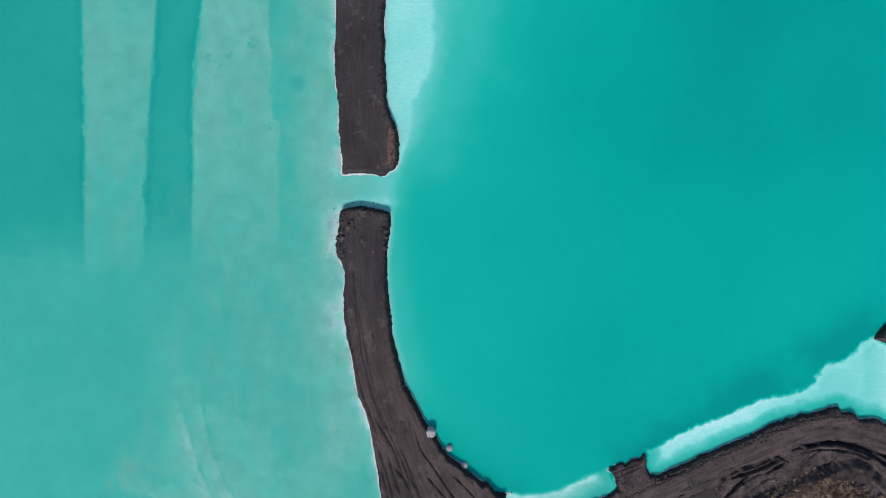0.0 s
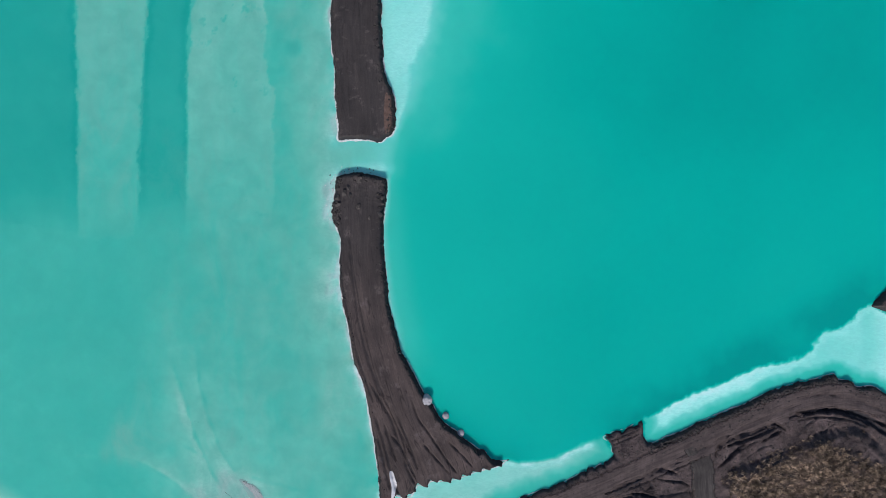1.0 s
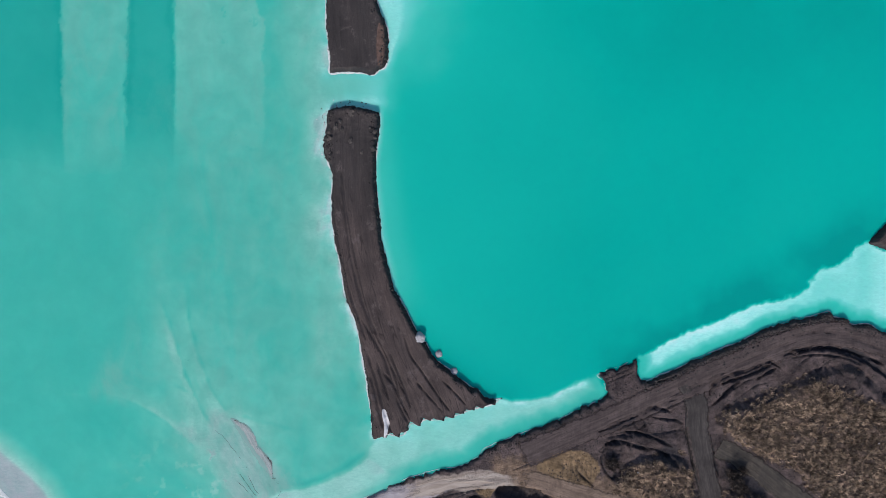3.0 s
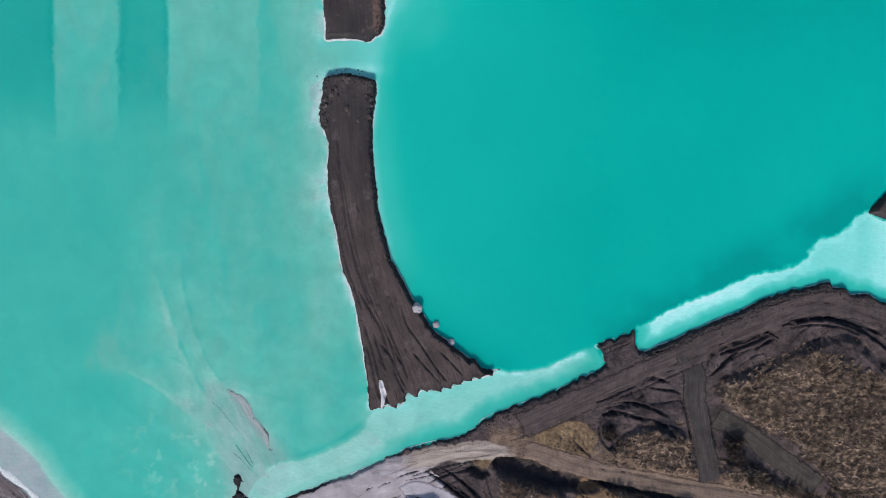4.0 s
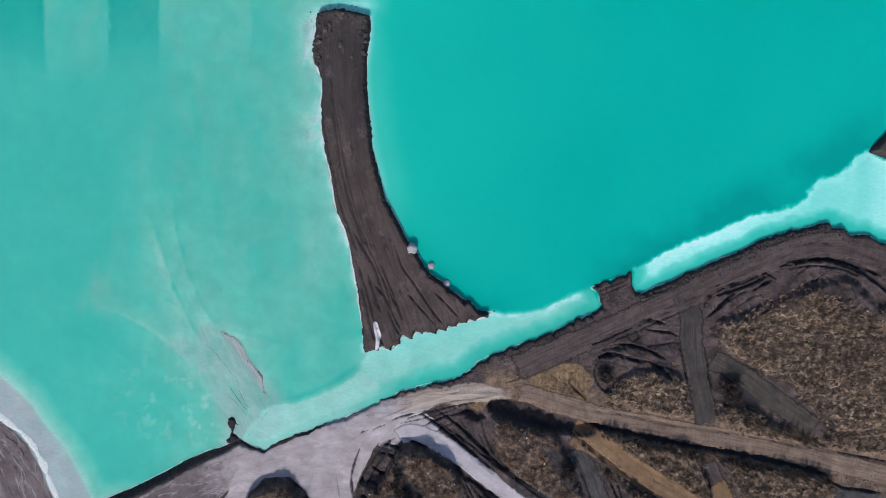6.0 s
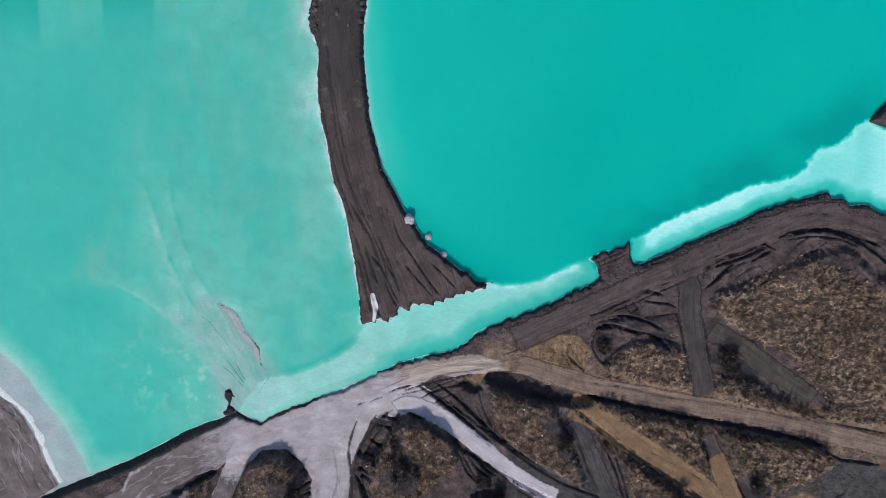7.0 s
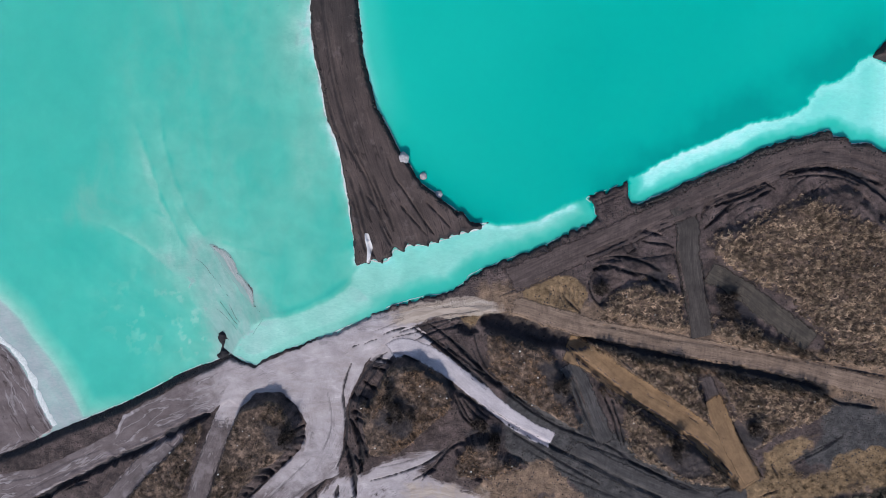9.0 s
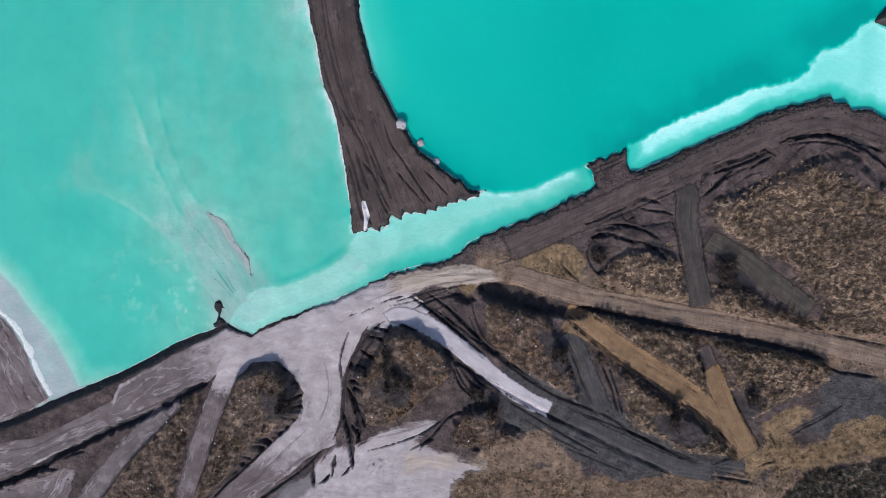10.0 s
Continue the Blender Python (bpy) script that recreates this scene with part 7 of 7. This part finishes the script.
def shrub(seed, size):
    """A leafless shrub: curved stems and a crown of many thin twigs."""
    rng = np.random.default_rng(seed)
    base = new("shrub")
    tips = []
    for k in range(6):
        w = 2 * math.pi * k / 6 + rng.uniform(-0.4, 0.4)
        reach, tall = size * rng.uniform(0.25, 0.5), size * rng.uniform(0.6, 0.95)
        pts = [(reach * t ** 1.5 * math.cos(w), reach * t ** 1.5 * math.sin(w), tall * t - 0.1 * (t == 0)) for t in (0, 0.35, 0.7, 1.0)]
        co, faces = tube(pts, [0.06, 0.045, 0.03, 0.012])
        part("stem", finish_mesh("stem", co, faces, TWIG), base)
        tips += pts[1:]
    n = 130
    pick = rng.integers(0, len(tips), n)
    q = np.array(tips)[pick] + rng.normal(0, 0.16 * size, (n, 3))
    q[:, 2] = np.clip(q[:, 2], 0.15, None)
    co, faces = blades(q[:, 0], q[:, 1], q[:, 2], rng, 5, 0.32 * size, 0.075, (0.0, 0.0), 1.1, 0.1)
    part("crown", finish_mesh("crown", co, faces, TWIG, flat=True), base, "leafless dark crown of thin twigs")
    return tagged(base, "leafless dark shrub standing among dry grass", "shrub", "shrubs on the pads")


SHRUBS = [(-4.7, -95.1), (-2.8, -97), (15.4, -100.5), (18.2, -102.7), (67.1, -71.2), (69.3, -73.8), (33.6, -89.8), (57.8, -104.4), (75.2, -98.8), (-28.7, -102.8), (40.2, -68.6)]
kinds = [shrub(200, 2.0), shrub(201, 2.6), shrub(202, 1.6)]
rng = np.random.default_rng(77)
for n, (x, y) in enumerate(SHRUBS):
    for m in range(3):
        sx, sy = x + (rng.normal(0, 1.3) if m else 0), y + (rng.normal(0, 1.0) if m else 0)
        where = pose(sx, sy, float(level(sx, sy)) - 0.05, 0, 0, rng.uniform(0, 360))
        if n == 0:
            kinds[m].matrix_basis = where
        else:
            copy_thing(kinds[(n + m) % 3], where)


# ---- stones, clods and boulders ----
def stone_mesh(name, seed, material, detail=1, rough=0.25, squash=0.7):
    bm = bmesh.new()
    bmesh.ops.create_icosphere(bm, subdivisions=detail, radius=1.0)
    for v in bm.verts:
        d = noise.noise(v.co * 1.3 + Vector((seed * 3.7, 0, 0))) + 0.5 * noise.noise(v.co * 3.1 + Vector((0, seed, 0)))
        v.co = v.co * (1 + rough * d)
        v.co.z *= squash
    me = bpy.data.meshes.new(name)
    bm.to_mesh(me)
    bm.free()
    me.materials.append(material)
    return me


def clods(name, line, count, sizes, height, label, seed, band=0.9, side=1.0, material=None):
    """Broken lumps strewn along the edge of a bank, joined."""
    rng = np.random.default_rng(seed)
    line = spline(line, 0.4)
    k = rng.integers(1, len(line) - 1, count)
    t = line[k + 1] - line[k - 1]
    t /= np.linalg.norm(t, axis=1)[:, None] + 1e-9
    off = side * (0.3 + np.abs(rng.normal(0.2, band, count)))
    x, y = line[k, 0] - t[:, 1] * off + rng.normal(0, 0.13, count), line[k, 1] + t[:, 0] * off + rng.normal(0, 0.13, count)
    base = np.array([(1, 0, 0), (-1, 0, 0), (0, 1, 0), (0, -1, 0), (0, 0, 1), (0, 0, -1), (0.6, 0.6, 0.6), (-0.6, 0.6, 0.5)], float)
    tri = np.array([(4, 0, 6), (6, 0, 2), (4, 6, 2), (4, 2, 7), (7, 2, 1), (4, 7, 1), (4, 1, 3), (4, 3, 0), (5, 2, 0), (5, 1, 2), (5, 3, 1), (5, 0, 3)])
    size = rng.uniform(*sizes, count) * rng.uniform(0.5, 1.0, count)
    turn = rng.uniform(0, 6.28, count)
    v = base[None] * (1 + rng.uniform(-0.35, 0.35, (count, 8, 3))) * size[:, None, None]
    c, s = np.cos(turn)[:, None], np.sin(turn)[:, None]
    co = np.stack([v[..., 0] * c - v[..., 1] * s + x[:, None], v[..., 0] * s + v[..., 1] * c + y[:, None], v[..., 2] * 0.8 + height(x, y, off)[:, None]], -1)
    faces = tri[None] + 8 * np.arange(count)[:, None, None]
    tagged(new(name, finish_mesh(name, co.reshape(-1, 3), faces.reshape(-1, 3), material or CLOD, flat=True)), label, "rubble", kind="stuff")


def over_water(top):
    return lambda x, y, off: top * smooth(0.0, 0.9, np.abs(off))


clods("rubble", cut(CAUSEWAY_N, 0, 10)[::-1], 240, (0.10, 0.28), over_water(1.5), "dark ash clods on the causeway edge", 301, 0.3, -1)
clods("rubble", cut(CAUSEWAY_N, 14, 29)[::-1], 420, (0.10, 0.38), over_water(1.5), "dark ash clods on the causeway edge", 302, 0.5, -1)
clods("rubble", cut(CAUSEWAY_S, 0, 10)[::-1], 460, (0.12, 0.45), over_water(1.5), "dark ash clods heaped on the causeway head", 303, 0.6, 1)
clods("rubble", cut(CAUSEWAY_S, 9, 28)[::-1], 640, (0.10, 0.34), over_water(1.5), "dark ash clods on the causeway edge", 304, 0.35, 1)
clods("rubble", CAUSEWAY_S2[::-1], 420, (0.08, 0.26), over_water(1.5), "dark ash clods on the causeway edge", 305, 0.3, 1)
clods("rubble", cut(CAUSEWAY_S2, 17, 21)[::-1], 160, (0.15, 0.5), over_water(1.5), "dark ash clods heaped on the causeway head", 306, 0.9, 1)
on_land = lambda x, y, off: level(x, y)
clods("rubble", cut(SHORE_E, 0, 22), 1900, (0.09, 0.40), on_land, "dark ash clods along the pond bank", 307, 1.2, 1)
clods("rubble", cut(SHORE_W, 0, 9), 360, (0.08, 0.26), on_land, "ash clods along the pond bank", 308, 0.8, 1)
clods("rubble", cut(SHORE_W, 25, 35) + BANK_W, 500, (0.08, 0.30), on_land, "dark ash clods along the yard bank", 309, 0.5, 1)

clods("salt_crumbs", cut(CAUSEWAY_S2, 18, 21) + cut(CAUSEWAY_S, 0, 4), 100, (0.05, 0.2), lambda x, y, off: 0 * x + 0.02, "white salt crumbs in the shallows by the causeway head", 310, 0.5, 1, SALT)
# added crumbs that break up the hard shadow edge beyond the head
clods("rubble", cut(CAUSEWAY_S, 0, 7), 20, (0.06, 0.2), lambda x, y, off: 0 * x + 0.02, "dark crumbs added to roughen the shadow edge by the causeway head", 313, 0.55, 1, ASH_STONE)
clods("silt_crumbs", FISSURE_A, 36, (0.05, 0.13), lambda x, y, off: 0 * x + 0.03, "dark silt crumbs along the broken edge of a silt bank", 311, 0.12, -1, FISSURE)
clods("silt_crumbs", FISSURE_B, 60, (0.05, 0.16), lambda x, y, off: 0 * x + 0.03, "dark silt crumbs along the broken edge of a silt bank", 312, 0.16, -1, FISSURE)

# a low bank of drying silt that the inflow left in the pond
xs, ys = np.arange(-58, -36, 0.14), np.arange(-82, -54, 0.14)
x, y = (v.ravel() for v in np.meshgrid(xs, ys))
d = depth_in(x, y, ring(SILT_BANK, 0.5), 3.0) + 0.35 * fbm(x, y, 1.6, 4, 66, 0.65)
_, along, across = to_line(x, y, spline(FAN_AXIS, 2.0))
split = 0 * x
for line in (FISSURE_A, FISSURE_B):
    away = off_line(x, y, spline(line, 0.5), 3.0) + 0.14 * fbm(x, y, 0.8, 3, 67)
    split = np.maximum(split, smooth(0.22, 0.06, away) * smooth(-0.3, 0.15, fbm(x, y, 2.2, 3, 68)))
z = 0.10 * smooth(-0.1, 0.8, d) + 0.05 * fbm(x, y, 1.2, 4, 69) - 0.05 * split + 0.3 * np.minimum(d, 0)
co, faces, att = trimmed(np.stack([x, y, z], 1), grid_faces(len(xs), len(ys), d > -0.4), dict(wet_or_shade=smooth(0.9, -0.1, d + 0.35 * fbm(x, y, 1.0, 3, 70) - 1.1 * smooth(0.5, 2.0, np.minimum(off_line(x, y, spline(FISSURE_A, 0.8), 5.0), off_line(x, y, spline(FISSURE_B, 0.8), 5.0)))), split=split, lane=np.stack([along, across, 0 * x], 1)))
tagged(new("silt_bank", finish_mesh("silt_bank", co, faces, SILT, att)), "low pinkish grey silt bank with a cracked edge in the pond", "silt", kind="structure")
# small broken lumps strewn over the bare ash
rng = np.random.default_rng(400)
x, y = rng.uniform(-100, 112, 30000), rng.uniform(-126, -30, 30000)
keep = (depth_in(x, y, HIGH, 3.0) > 1.0) & (depth_in(x, y, np.array(YARD)) < -0.3) & (depth_in(x, y, np.array(PLAIN_S)) < 0) & (off_line(x, y, ROAD_LINES["curve"], 5.0) > 3.0) & (off_line(x, y, spline(PALE_EDGE), 5.0) > 3.5) & (off_line(x, y, ROAD_LINES["westa"], 5.0) > 2.2) & (off_line(x, y, ROAD_LINES["westb"], 5.0) > 2.2) & (fbm(x, y, 6, 4, 61) > rng.uniform(-0.5, 0.6, 30000))
x, y = x[keep], y[keep]
corner = np.array([(1, 0, 0), (0, 1, 0), (-1, 0, 0), (0, -1, 0), (0.1, 0.1, 0.9)], float)
shape = corner[None] * (1 + rng.uniform(-0.4, 0.4, (len(x), 5, 3))) * (rng.uniform(0.06, 0.26, len(x)) ** 1.0)[:, None, None]
co = shape + np.stack([x, y, level(x, y) - 0.01], 1)[:, None]
faces = np.array([(0, 1, 4), (1, 2, 4), (2, 3, 4), (3, 0, 4)])[None] + 5 * np.arange(len(x))[:, None, None]
tagged(new("gravel", finish_mesh("gravel", co.reshape(-1, 3), faces.reshape(-1, 3), CLOD, flat=True)), "small ash lumps strewn over bare ground", "gravel", kind="stuff")

# the first is a boulder; the two smaller ones stand for salt mounds
for k, (x, y, r) in enumerate(BOULDER_AND_MOUNDS):
    base = new("boulder", stone_mesh("boulder", 5 + k, BOULDER, 4, 0.16, 0.75))
    base.matrix_basis = pose(x, y, 0.05 + 0.75 * (k == 0), 0, 0, 40 * k) @ Matrix.Scale(r, 4)
    tagged(base, "rounded salt-crusted boulder or lower salt mound at the causeway edge", "boulder", "boulders at the causeway edge")

lumps = [stone_mesh("lump", 20 + k, ASH_STONE, 2, 0.75, 0.8) for k in range(4)]
rng = np.random.default_rng(55)
for k in range(40):
    x, y = (rng.uniform(-22.8, -12.4), rng.uniform(-0.8, 8.0)) if k < 30 else (rng.uniform(-23.2, -19.5), rng.uniform(-2.0, 4.5))
    d = float(depth_in(np.array([x]), np.array([y]), SOUTH_RING)[0])
    if d < 0.5:
        continue
    if d > 2.0 and k % 4:
        continue
    ob = new("lump", lumps[k % 4])
    r = rng.uniform(0.2, 0.65)
    ob.matrix_basis = pose(x, y, 1.5 + 0.1 * r, rng.uniform(-30, 30), rng.uniform(-30, 30), rng.uniform(0, 360)) @ Matrix.Diagonal((1.3 * r, 0.8 * r, 0.7 * r, 1))
    tagged(ob, "dark lump of ash on the causeway head", "rock", "lumps on the causeway head")

# the wet mud tongue below the yard's corner
xs, ys = np.arange(-46, -36, 0.15), np.arange(-88, -74, 0.15)
x, y = (v.ravel() for v in np.meshgrid(xs, ys))
d = depth_in(x, y, ring(SPUR_DARK, 0.4), 3.0) + 0.75 * fbm(x, y, 1.3, 4, 31, 0.65)
z = 0.55 * smooth(0, 0.8, d) + 0.1 * fbm(x, y, 0.7, 3, 32) * smooth(0, 0.4, d) + np.minimum(d, 0)
zero = np.zeros_like(x)
co, faces, att = trimmed(np.stack([x, y, z], 1), grid_faces(len(xs), len(ys), d > -0.4), dict(wet_or_shade=zero + 0.9, worn=zero, brown=zero, white=zero, lane=np.stack([x, y, zero], 1)))
tagged(new("mud_tongue", finish_mesh("mud_tongue", co, faces, CAUSEWAY, att)), "black wet mud tongue reaching into the pond", "mud", kind="structure")

# pale stones and scraps among the dry grass
pale = [stone_mesh("stone", 40 + k, LITTER, 1, 0.3, 0.6) for k in range(3)]
rng = np.random.default_rng(91)
for key in PADS:
    x, y = scatter(PAD_RINGS[key], 0.05, rng, 0.6, seed=140)
    for px, py in list(zip(x, y))[:12]:
        ob = new("stone", pale[len(bpy.data.objects) % 3])
        r = rng.uniform(0.08, 0.2)
        ob.matrix_basis = pose(px, py, float(level(px, py)) + 0.4 * r + 0.15, 0, 0, rng.uniform(0, 360)) @ Matrix.Scale(r, 4)
        tagged(ob, "small pale stone lying in dry grass", "stone", "pale stones on the pads")
